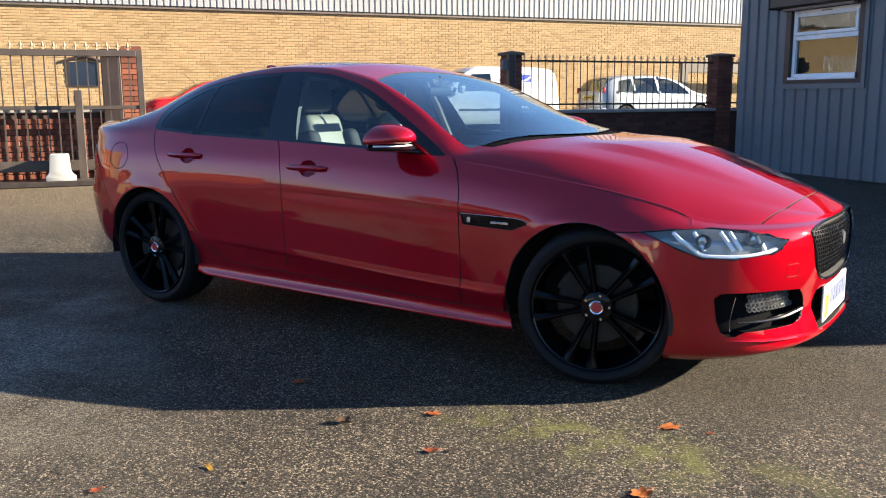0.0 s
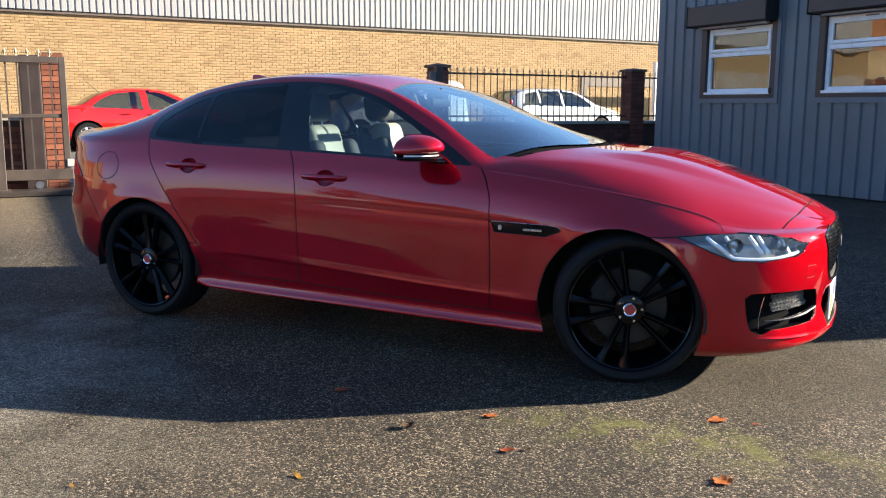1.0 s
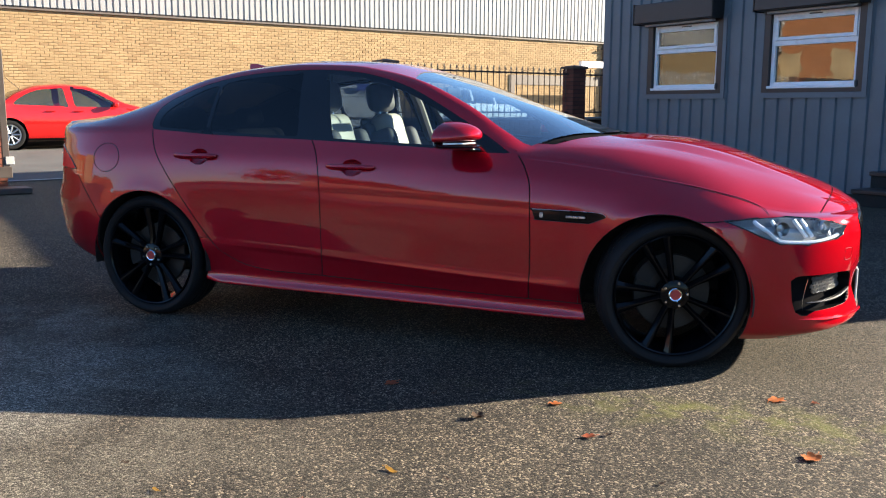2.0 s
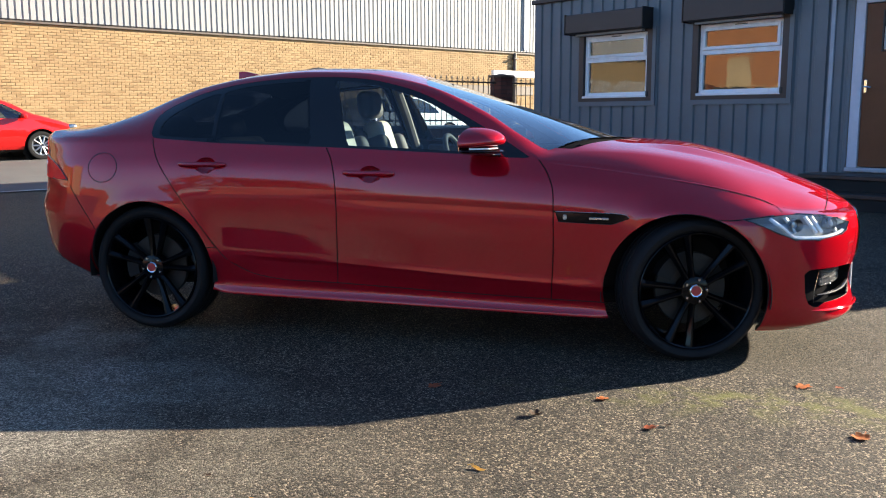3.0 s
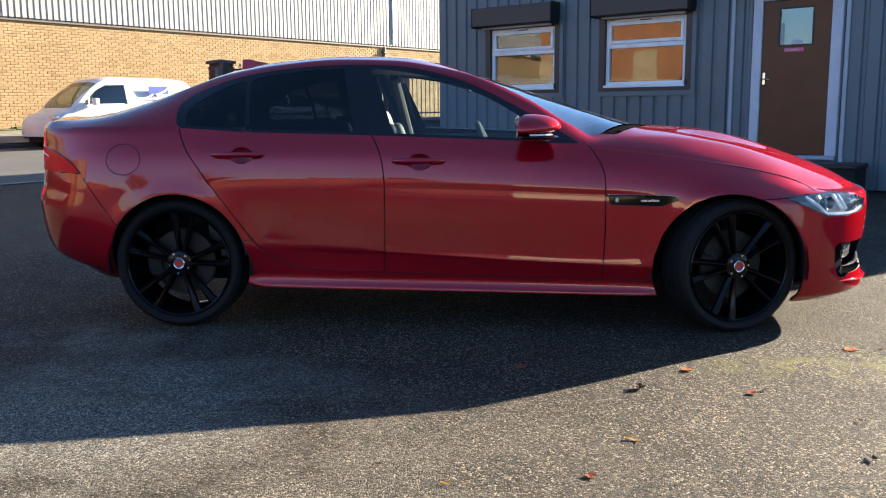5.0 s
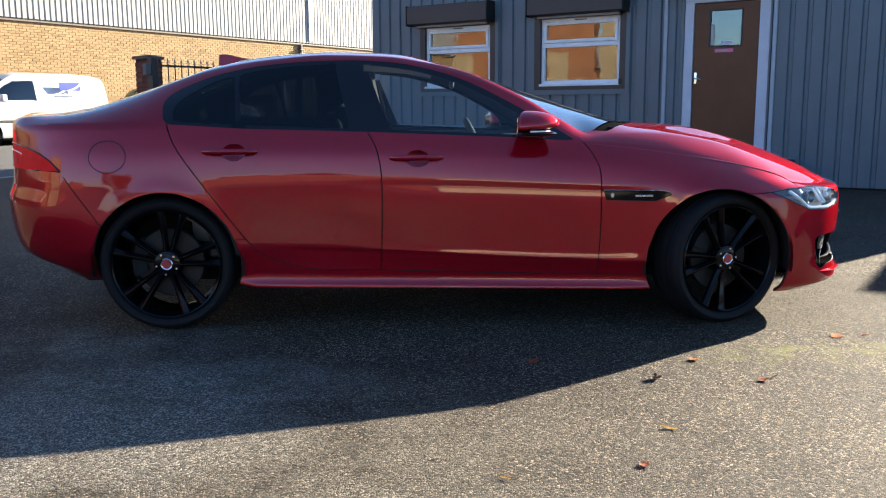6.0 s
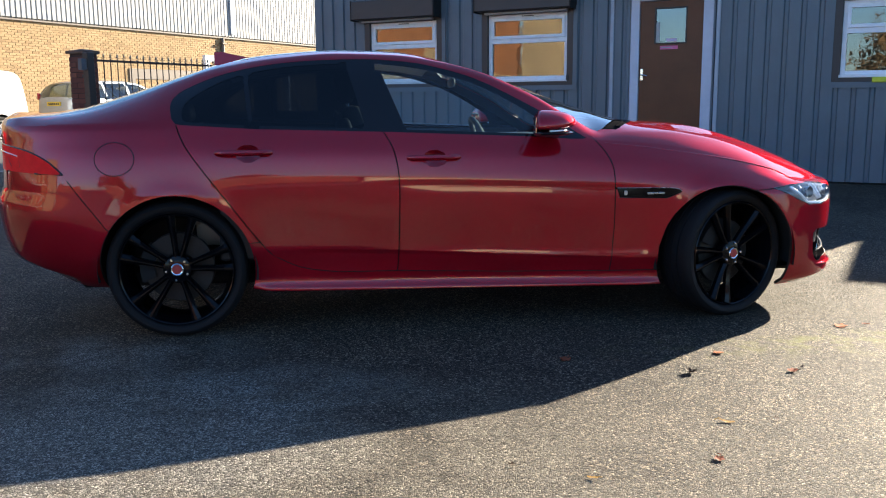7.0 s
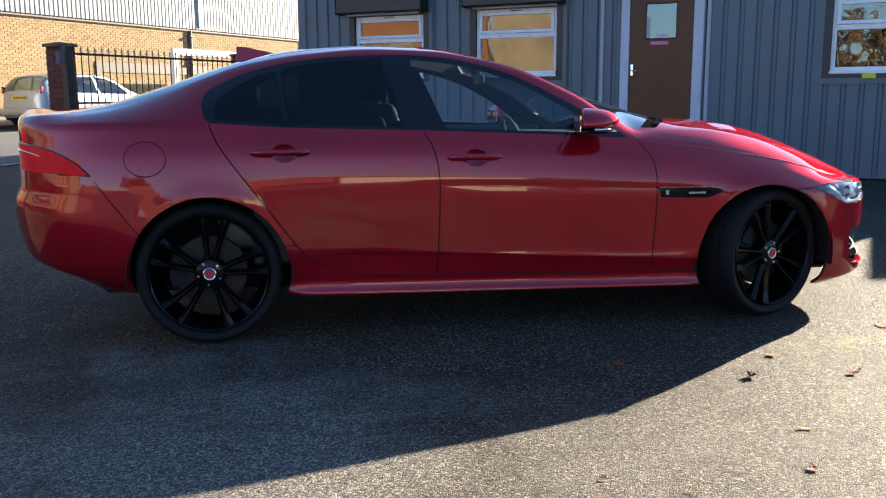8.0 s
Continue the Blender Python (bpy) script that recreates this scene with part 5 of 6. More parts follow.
M_WAVY = wavy_pane()
M_BLIND = plain("closed_blind", (0.30, 0.24, 0.16), 0.8, vary=0.3, scale=2.5)


def ring_bars(name, u0, u1, z0, z1, w, v0, v1, material, parent, label=""):
    """Four bars round an opening, as one frame."""
    bm = boxes((u0, u0 + w, v0, v1, z0, z1), (u1 - w, u1, v0, v1, z0, z1), (u0 + w, u1 - w, v0, v1, z0, z0 + w), (u0 + w, u1 - w, v0, v1, z1 - w, z1), bevel=.004)
    return part(name, bm, material, parent, label)


def office_window(o, u0, u1, z0, z1):
    """Dark reveal, white frame with a top light over a fixed light, two panes."""
    w = thing("window_1", "white plastic window set in a dark brown steel reveal", "window", SITE, kind="structure")
    ou0, ou1, oz0, oz1 = o
    bm = boxes((ou0 - .03, u0, OFF_V - .02, OFF_V + .13, oz0 - .03, oz1 + .02), (u1, ou1 + .03, OFF_V - .02, OFF_V + .13, oz0 - .03, oz1 + .02), (u0, u1, OFF_V - .02, OFF_V + .13, oz0 - .03, z0), (u0, u1, OFF_V - .02, OFF_V + .13, z1, oz1 + .02), bevel=.003)
    part("reveal", bm, M_BROWN, w, "dark brown steel reveal")
    bm = boxes((ou0 - .09, ou0 - .03, OFF_V - .022, OFF_V + .02, oz0 - .10, oz1 + .02), (ou1 + .03, ou1 + .09, OFF_V - .022, OFF_V + .02, oz0 - .10, oz1 + .02), (ou0 - .03, ou1 + .03, OFF_V - .024, OFF_V + .02, oz0 - .10, oz0 - .03))
    part("cover_strip", bm, M_CLAD, w, "slate-blue cover strip")
    frame_p = ring_bars("window_frame", u0, u1, z0, z1, .055, OFF_V + .03, OFF_V + .10, M_UPVC, w)
    zt = z1 - (z1 - z0) * .40
    part("transom", boxes((u0 + .05, u1 - .05, OFF_V + .032, OFF_V + .098, zt - .035, zt + .03), bevel=.004), M_UPVC, w)
    sash = ring_bars("top_sash", u0 + .045, u1 - .045, zt + .03, z1 - .045, .045, OFF_V + .012, OFF_V + .06, M_UPVC, w, "white opening top light")
    part("pane", boxes((u0 + .088, u1 - .088, OFF_V + .040, OFF_V + .046, zt + .072, z1 - .088)), M_WAVY, sash)
    part("pane", boxes((u0 + .052, u1 - .052, OFF_V + .066, OFF_V + .072, z0 + .052, zt - .033)), M_WAVY, w)
    part("vent_slot", boxes(((u0 + u1) / 2 - .09, (u0 + u1) / 2 + .09, OFF_V + .026, OFF_V + .032, z1 - .034, z1 - .022)), M_CABIN, w)
    part("window_sill", boxes((u0 - .01, u1 + .01, OFF_V - .03, OFF_V + .06, z0 - .028, z0 + .008), bevel=.005), M_UPVC, w)
    part("sill_end", boxes((u1 - .005, u1 + .035, OFF_V - .035, OFF_V + .05, z0 - .02, z0 + .06), bevel=.008), M_CABIN, w)
    part("blind", boxes((u0 - .02, u1 + .02, OFF_V + .24, OFF_V + .25, z0 - .1, z1 + .1)), M_BLIND, w, "dim room behind the glass")
    return w


office_window(OPEN[0], -3.905, -2.725, 1.44, 2.345)
office_window(OPEN[1], -1.885, -0.665, 1.44, 2.365)
third = office_window(OPEN[3], 2.84, 4.09, 1.42, 2.31)
M_SLAT = plain("pale_blind_fabric", (0.50, 0.46, 0.38), 0.9, vary=0.15, scale=3)
for k in range(9):
    u = 3.42 + k * .074
    part("blind_slat", boxes((u, u + .058, OFF_V + .17 + .012 * (k % 2), OFF_V + .173 + .012 * (k % 2), 1.44, 2.29)), M_SLAT, third)


def shutter_box(u0, u1, z0, z1, deep):
    s = thing("roller_shutter", "closed-up brown steel roller shutter box on the cabin wall", "shutter", SITE, "shutters over the office openings")
    part("shutter_box", boxes((u0, u1, OFF_V - deep, OFF_V - .002, z0, z1), bevel=.012), M_BROWN, s)
    part("end_plate", boxes((u1, u1 + .012, OFF_V - deep - .006, OFF_V - .002, z0 - .012, z1 + .008)), M_DARK, s, "dark end plate")
    part("end_plate", boxes((u0 - .012, u0, OFF_V - deep - .006, OFF_V - .002, z0 - .012, z1 + .008)), M_BROWN, s)
    part("bottom_slat", boxes((u0 + .10, u1 - .10, OFF_V - deep * .45, OFF_V - .03, z0 - .035, z0 - .004), bevel=.006), M_GREYFRAME, s, "pale lower slat")


shutter_box(-4.10, -2.66, 2.385, 2.665, .24)
shutter_box(-2.00, -0.55, 2.40, 2.70, .24)
shutter_box(0.02, 1.42, 2.56, 2.86, .22)

door = thing("door_1", "closed plain brown office door with a small window", "door", SITE, kind="structure")
part("leaf", boxes((.352, 1.175, OFF_V + .035, OFF_V + .08, .53, 1.88), (.352, .545, OFF_V + .035, OFF_V + .08, 1.88, 2.43), (.965, 1.175, OFF_V + .035, OFF_V + .08, 1.88, 2.43), (.545, .965, OFF_V + .035, OFF_V + .08, 2.345, 2.43)), M_DOOR, door, "brown painted door leaf")
ring_bars("glazing_bead", .540, .970, 1.875, 2.350, .018, OFF_V + .026, OFF_V + .085, M_BROWN, door)
part("pane", boxes((.556, .954, OFF_V + .050, OFF_V + .056, 1.89, 2.335)), M_WAVY, door)
part("blind", boxes((.3, 1.2, OFF_V + .20, OFF_V + .21, 1.7, 2.5)), M_BLIND, door, "dim room behind the glass")
part("paper_notice", boxes((.562, .610, OFF_V + .044, OFF_V + .048, 1.90, 2.16)), M_WHITEPLASTIC, door, "white notice with unreadable lines")
part("paper_notice", boxes((.70, .84, OFF_V + .044, OFF_V + .048, 1.905, 1.945)), plain("lilac_sticker", (0.55, 0.45, 0.62), 0.5), door)
stick = part("sticker", boxes((.625, .860, OFF_V + .030, OFF_V + .036, 1.805, 1.850)), plain("pink_sticker", (0.70, 0.13, 0.28), 0.45), door, "pink sticker with an unreadable line")
part("sticker_line", boxes((.645, .78, OFF_V + .028, OFF_V + .031, 1.822, 1.834)), M_WHITEPLASTIC, stick)
lock = part("handle_plate", boxes((.366, .405, OFF_V + .022, OFF_V + .037, 1.40, 1.56), bevel=.008, seg=2), M_CHROME, door, "chrome lever handle plate")
bm = bmesh.new()
tube(bm, [(.385, OFF_V + .03, 1.475), (.385, OFF_V - .015, 1.475), (.42, OFF_V - .02, 1.473), (.475, OFF_V - .015, 1.462)], .009, 8)
part("lever", bm, M_CHROME, lock, smooth=True)
M_JAMB = plain("pale_lilac_frame", (0.50, 0.53, 0.62), 0.4, vary=0.08)
part("jamb", boxes((.225, .345, OFF_V + .005, OFF_V + .13, .50, 2.50), bevel=.006), M_JAMB, door, "pale frame post")
part("jamb", boxes((1.182, 1.315, OFF_V + .005, OFF_V + .13, .50, 2.50), bevel=.006), M_JAMB, door)
part("door_head", boxes((.345, 1.182, OFF_V + .005, OFF_V + .13, 2.44, 2.50), bevel=.006), M_JAMB, door)
part("threshold", boxes((.225, 1.315, OFF_V - .05, OFF_V + .13, .47, .52), bevel=.008), M_GREYFRAME, door)
for u in (-.045, 1.355):
    tagged(link_mesh("trim_strip", boxes((u, u + .05, OFF_V - .03, OFF_V - .001, .14, 2.55), bevel=.006), M_GREYFRAME, at=SITE), "pale grey cover strip beside the door", "trim", kind="structure")
step = thing("entrance_step", "dark timber entrance step below the office door", "step", SITE)
part("upper_tread", boxes((-.10, 1.70, OFF_V - .55, OFF_V - .004, .40, .45), bevel=.008), M_BROWN, step)
part("lower_tread", boxes((-.10, 1.70, OFF_V - .90, OFF_V - .56, .22, .27), bevel=.008), M_BROWN, step)
# black blocks fill the space below the treads, in place of its shadow
part("upper_shade_block", boxes((-.08, 1.68, OFF_V - .53, OFF_V - .01, .02, .398)), M_DARK, step, "black block put in for the shade under the tread")
part("lower_shade_block", boxes((-.08, 1.68, OFF_V - .88, OFF_V - .54, -.02, .218)), M_DARK, step, "black block put in for the shade under the tread")
lampg = thing("emergency_light", "small green emergency light box on the cabin wall", "light", SITE)
part("light_body", boxes((-.30, -.14, OFF_V - .075, OFF_V - .002, 2.60, 2.72), bevel=.015, seg=2), plain("green_plastic", (0.02, 0.22, 0.12), 0.35), lampg)
part("light_face", boxes((-.285, -.155, OFF_V - .082, OFF_V - .074, 2.62, 2.655)), M_WHITEPLASTIC, lampg, "white lower lens")
tag = thing("cleaning_sponge", "yellow-green sponge on the office window sill", "sponge", SITE)
part("sponge_body", boxes((3.20, 3.36, OFF_V - .045, OFF_V + .02, 1.33, 1.395), bevel=.012, seg=2), plain("yellow_foam", (0.60, 0.62, 0.06), 0.9, bump=0.4), tag)
# an unseen taller block, added behind the office to cast shade on the yard
block = link_mesh("wall_shade_block", boxes((-5.2, 3.2, 13.0, 20.0, -.1, 4.55), (3.2, 10.8, 13.0, 20.0, -.1, 3.05)), M_COPING, at=SITE)
# a second unseen block, added to cast the shadow edge beyond the car's nose
edge_block = link_mesh("wall_shadow_edge", boxes((5.40, 12.0, OFF_V - .1, 12.5, -.1, 1.98)), M_CLAD, at=SITE)
tagged(edge_block, "unseen slate-blue block added to cast the right-hand shadow edge", "cabin", kind="structure")
tagged(block, "unseen plain block added behind the site office to cast shade", "building", kind="structure")

# ---------------------------------------------------------------- gate, pillars, railings
FEN_U = -7.0


def brick_pillar(u, v0, v1, top, label, deep=.30, cap=True, clay=M_POSTB_ONE):
    p = thing("brick_pillar", label, "pillar", SITE)
    z0 = ground_z(u, v0) - .03
    part("core", boxes((u - deep + .012, u - .012, v0 + .012, v1 - .012, z0, top)), M_DMORTAR, p)
    # stretcher courses on the two faces that show, one shared mesh a size
    n = int((top - z0) / .075)
    for face in range(2):
        w = (v1 - v0) if face == 0 else deep
        per = max(int(round(w / .225)), 1)
        bw = w / per
        half = bw / 2
        meshes = {}
        for i in range(n):
            cuts = [k * bw for k in range(per + 1)] if i % 2 == 0 else [0, half] + [half + k * bw for k in range(1, per)] + [w]
            for a, b in zip(cuts, cuts[1:]):
                key = round(b - a, 3)
                if key not in meshes:
                    bm = boxes((-.05, 0, .005, key - .005, .005, .070)) if face == 0 else boxes((.005, key - .005, 0, .05, .005, .070))
                    me = bpy.data.meshes.new("brick")
                    bm.to_mesh(me)
                    bm.free()
                    me.materials.append(clay)
                    meshes[key] = me
                ob = new("brick", meshes[key])
                ob.parent = p
                ob.matrix_basis = pose(u, v0 + a, z0 + .075 * i) if face == 0 else pose(u - deep + a, v0, z0 + .075 * i)
    if cap:
        bm = bmesh.new()
        box(bm, u - deep - .03, u + .03, v0 - .03, v1 + .03, top, top + .045, bevel=.008)
        q = [bm.verts.new((a, b, top + .044)) for a, b in ((u - deep - .025, v0 - .025), (u + .025, v0 - .025), (u + .025, v1 + .025), (u - deep - .025, v1 + .025))]
        t = bm.verts.new((u - deep / 2, (v0 + v1) / 2, top + .075))
        for i in range(4):
            bm.faces.new((q[i], q[(i + 1) % 4], t))
        part("cap", bm, plain("weathered_capstone", (0.15, 0.090, 0.060), 0.9, vary=0.25, bump=0.3), p, "weathered dark capstone")
    return p


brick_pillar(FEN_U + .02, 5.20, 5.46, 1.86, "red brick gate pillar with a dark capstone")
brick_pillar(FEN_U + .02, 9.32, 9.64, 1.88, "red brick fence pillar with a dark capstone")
brick_pillar(FEN_U - .18, -.62, -.34, 1.92, "red brick pillar behind the sliding gate", cap=False, clay=M_REDB_ONE)
# dark block stands in for the shaded left half of the brick pillar
pillar_shade = thing("pillar_shade_block", "dark brown block for the shaded half of the gate pillar", "post", SITE)
part("post_tube", boxes((FEN_U - .40, FEN_U - .16, -.88, -.625, ground_z(-7, -1) - .02, 1.88), bevel=.01), M_BROWN, pillar_shade)
post = thing("gate_post", "black steel gate post with a lock box", "post", SITE)
part("post_tube", boxes((FEN_U + .06, FEN_U + .17, 5.15, 5.27, ground_z(-7, 5) - .02, 1.87), bevel=.008), M_IRON, post)
part("lock_box", boxes((FEN_U + .08, FEN_U + .16, 5.05, 5.145, 1.62, 1.78), bevel=.006), M_LOCK, post, "grey lock box")
for z in (.45, 1.10, 1.52):
    part("bracket", boxes((FEN_U + .02, FEN_U + .07, 5.16, 5.36, z, z + .04), bevel=.004), M_IRON, post)


def mesh_of(name, bm, material):
    me = bpy.data.meshes.new(name)
    bm.to_mesh(me)
    bm.free()
    me.materials.append(material)
    return me


M_TIP = plain("bone_spear_paint", (0.34, 0.25, 0.145), 0.5)
fence = thing("railing_fence", "black iron railings with pale spear tips on a shaded brick wall", "fence", SITE)
bm = bmesh.new()
tube(bm, [(0, 0, 1.805), (0, 0, 1.825), (0, 0, 1.845), (0, 0, 1.90)], lambda t: (.007, .005, .017, .001)[min(int(t * 3 + .5), 3)], 6)
for s in (-1, 1):
    tube(bm, [(0, s * .010, 1.80), (0, s * .026, 1.815), (0, s * .030, 1.838)], .004, 4)
pieces = (("railing_bar", mesh_of("railing_bar", boxes((-.006, .006, -.006, .006, .99, 1.81)), M_IRON)), ("spear_tip", mesh_of("railing_tip", bm, M_TIP)))
for v, end in ((5.56, 9.30), (9.75, 14.0)):
    while v < end:
        for nm, me in pieces:
            ob = new(nm, me)
            ob.parent, ob.location = fence, (FEN_U - .12, v, 0)
        v += .132
for z in (1.06, 1.765):
    part("rail", boxes((FEN_U - .145, FEN_U - .095, 5.47, 9.31, z, z + .03), bevel=.003), M_IRON, fence)
    part("rail", boxes((FEN_U - .145, FEN_U - .095, 9.66, 14.0, z, z + .03), bevel=.003), M_IRON, fence)
dwarf = thing("wall_dwarf", "dark shaded brick dwarf wall under the railings", "wall", SITE, kind="structure")
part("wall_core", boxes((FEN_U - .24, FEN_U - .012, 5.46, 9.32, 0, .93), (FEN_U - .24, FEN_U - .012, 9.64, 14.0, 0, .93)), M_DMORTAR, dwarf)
part("coping", boxes((FEN_U - .28, FEN_U + .03, 5.47, 9.31, .93, .985), (FEN_U - .28, FEN_U + .03, 9.65, 14.0, .93, .985), bevel=.01), M_COPING, dwarf, "pale concrete coping")

# sliding gate, slid open along the fence
gate = thing("sliding_gate", "brown steel sliding gate standing open on its track", "gate", SITE)
GU = FEN_U + .10
gz = ground_z(GU, -1)
part("end_stile", boxes((GU - .04, GU + .04, -.43, -.35, gz + .20, 1.85), bevel=.005), M_GATE, gate)
part("top_rail", boxes((GU - .04, GU + .04, -6.0, -.43, 1.765, 1.85), bevel=.005), M_GATE, gate)
part("middle_rail", boxes((GU - .025, GU + .025, -6.0, -.43, 1.065, 1.115), bevel=.004), M_GATE, gate)
part("bottom_rail", boxes((GU - .05, GU + .05, -6.0, -.33, gz + .19, gz + .33), bevel=.006), M_GATE, gate)
me = mesh_of("gate_bar", boxes((-.009, .009, -.009, .009, gz + .32, 1.77)), M_GATE)
tip = bmesh.new()
tube(tip, [(0, 0, 1.85), (0, 0, 1.875), (0, 0, 1.90), (0, 0, 1.955)], lambda t: (.010, .007, .022, .001)[min(int(t * 3 + .5), 3)], 6)
for s in (-1, 1):
    tube(tip, [(0, s * .010, 1.865), (0, s * .030, 1.875), (0, s * .034, 1.90)], .005, 4)
tm = mesh_of("spear_tip", tip, M_TIP)
v = -.53
while v > -6.0:
    for nm, mesh in (("gate_bar", me), ("spear_tip", tm)):
        ob = new(nm, mesh)
        ob.parent, ob.location = gate, (GU, v, 0)
    v -= .131
for vv in (-.75, -4.5):
    bm = lathe([(.001, -.03), (.05, -.03), (.055, -.01), (.055, .01), (.05, .03), (.001, .03)], 20)
    part("roller", bm, M_ALU, gate, "grey guide roller", at=pose(GU, vv, gz + .13, 0, 0, 90))
part("latch_plate", boxes((GU + .04, GU + .06, -.40, -.30, gz + .36, gz + .46), bevel=.005), M_WHITEPLASTIC, gate, "white catch plate")
part("track", boxes((GU - .10, GU + .30, -6.0, -.15, gz - .005, gz + .075), bevel=.015), M_IRON, gate, "black rubber-edged track bed")
gp = thing("guide_post", "square brown steel guide post beside the gate", "post", SITE)
part("post_tube", boxes((GU + .12, GU + .20, -1.24, -1.14, gz + .075, 1.32), bevel=.006), M_GATE, gp)
part("guide_arm", boxes((GU - .06, GU + .12, -1.25, -1.21, 1.17, 1.25), bevel=.004), M_GATE, gp)
part("foot_plate", boxes((GU + .07, GU + .25, -1.29, -1.09, gz + .074, gz + .09)), M_GATE, gp)
blockw = thing("plastic_barrier_foot", "white moulded plastic barrier foot beside the gate", "barrier foot", SITE)
bm = bmesh.new()
prism(bm, [(-.185, 0), (.185, 0), (.188, .055), (.172, .068), (.150, .085), (.128, .125), (.112, .34), (.10, .355), (-.11, .355), (-.122, .34), (-.140, .125), (-.158, .085), (-.176, .068), (-.188, .055)], -.11, .11)
bmesh.ops.bevel(bm, geom=bm.edges[:], offset=.008, segments=2, affect="EDGES", profile=.5)
part("moulded_body", bm, M_WHITEPLASTIC, blockw, smooth=40, at=pose(GU + .17, -1.47, gz + .075, 0, 0, 90))
gwall = thing("wall_gate_side", "red brick dwarf wall behind the sliding gate", "wall", SITE, kind="structure")
part("wall_core", boxes((FEN_U - .50, FEN_U - .262, -9.0, -.83, 0, 1.02)), M_DMORTAR, gwall)
part("coping", boxes((FEN_U - .54, FEN_U - .22, -9.0, -.84, 1.02, 1.075), bevel=.01), M_COPING, gwall)

# ---------------------------------------------------------------- parked vehicles on the road
def road_vehicle(name, label, paint, L, W, wheels, radius, top_k, belt_k, panes, at, rear_glass=None, screen=None, silver=True, bottom=.24):
    """x from tail to nose, centred across y. top_k: roofline; belt_k: window line; panes: side glass outlines."""
    topf, beltf = curve(top_k), curve(belt_k)
    bm = bmesh.new()
    st = [L * (1 - math.cos(math.pi * i / 10)) / 2 * .16 for i in range(10)]
    st = [q * 1.0 for q in st] + [L * .16 + (L * .68) * i / 36 for i in range(37)] + [L - q for q in st[::-1]]
    st = sorted(set(round(q, 4) for q in st))
    rings = []
    for x in st:
        e = min(x, L - x) / (L * .16)
        k = (1 - (1 - min(e, 1)) ** 2.6) ** (1 / 2.6)
        w = W / 2 * (.62 + .38 * k)
        tz, bz = topf(x), min(beltf(x), topf(x) - .015)
        zb = bottom + .10 * (1 - k)
        roof_w = w * (.985 - .40 * min(1, max(0, (tz - bz) / .55)) * .62)
        pts = [(w * .90, zb), (w * .975, zb + .10), (w, zb + (bz - zb) * .45), (w * .99, zb + (bz - zb) * .78), (w * .955, bz)]
        pts += [(w * .955 + (roof_w - w * .955) * t + .018 * math.sin(math.pi * t), bz + (tz - .045 - bz) * t) for t in (.2, .4, .6, .8, 1.0)]
        pts += [(roof_w * .86, tz - .014), (roof_w * .55, tz + .004), (0, tz + .012)]
        rings.append((x, pts))
    for sgn in (-1, 1):
        vs = [[bm.verts.new((x, sgn * y, z)) for y, z in pts] for x, pts in rings]
        for a, b in zip(vs, vs[1:]):
            for i in range(len(a) - 1):
                bm.faces.new((a[i], b[i], b[i + 1], a[i + 1]) if sgn < 0 else (a[i], a[i + 1], b[i + 1], b[i]))
        for ring in (vs[0], vs[-1]):
            c = bm.verts.new((ring[0].co.x, 0, ring[0].co.z))
            bm.faces.new([c] + ring)
    bmesh.ops.remove_doubles(bm, verts=bm.verts[:], dist=1e-4)
    bmesh.ops.recalc_face_normals(bm, faces=bm.faces[:])
    rw = radius + .05
    sidef = lambda co: abs(co.y) > W * .28
    for wx in wheels:
        carve(bm, lambda co: math.hypot(co.x - wx, co.z - radius) - rw, lambda co: sidef(co) and abs(co.x - wx) < .7 and co.z < 1.0)
    for poly in panes:
        carve(bm, lambda co: away(poly, co.x, co.z), lambda co: sidef(co) and co.z > .7)
    extra = [f for f in (rear_glass, screen) if f]
    for x0, x1, yy in extra:
        carve(bm, lambda co: max(x0 - co.x, co.x - x1, abs(co.y) - yy), lambda co: co.z > .8 and abs(co.y) < W * .46)
    root = thing(name, label, "car" if "van" not in name else "van", at)
    groups = {}
    for f in bm.faces:
        c = f.calc_center_median()
        key = "body"
        if sidef(c) and any(math.hypot(c.x - wx, c.z - radius) < rw for wx in wheels):
            continue
        for k, poly in enumerate(panes):
            if abs(c.y) > W * .28 and away(poly, c.x, c.z) < 0:
                key = ("side_window", k, c.y > 0)
        n = f.normal
        for k, (x0, x1, yy) in enumerate(extra):
            if x0 < c.x < x1 and abs(c.y) < yy and c.z > beltf(c.x) - .02 and abs(n.y) < .8:
                key = (("rear_window", "windscreen")[k if rear_glass else 1],)
        groups.setdefault(key, []).append(f)
    for key, fcs in groups.items():
        out, seen = bmesh.new(), {}
        for f in fcs:
            vs = []
            for v in f.verts:
                if v not in seen:
                    seen[v] = out.verts.new(v.co)
                vs.append(seen[v])
            out.faces.new(vs)
        if key == "body":
            part("body", out, paint, root, smooth=38)
        else:
            part(key[0], out, M_FARGLASS, root, "dark reflecting glass", smooth=38)
    bm.free()
    part("cabin_core", boxes((L * .12, L * .80, -W * .36, W * .36, bottom, .82), bevel=.05), M_CABIN, root, "dark cabin and floor")
    part("underside", boxes((L * .06, L * .95, -W * .40, W * .40, bottom - .05, bottom + .08)), M_DARK, root)
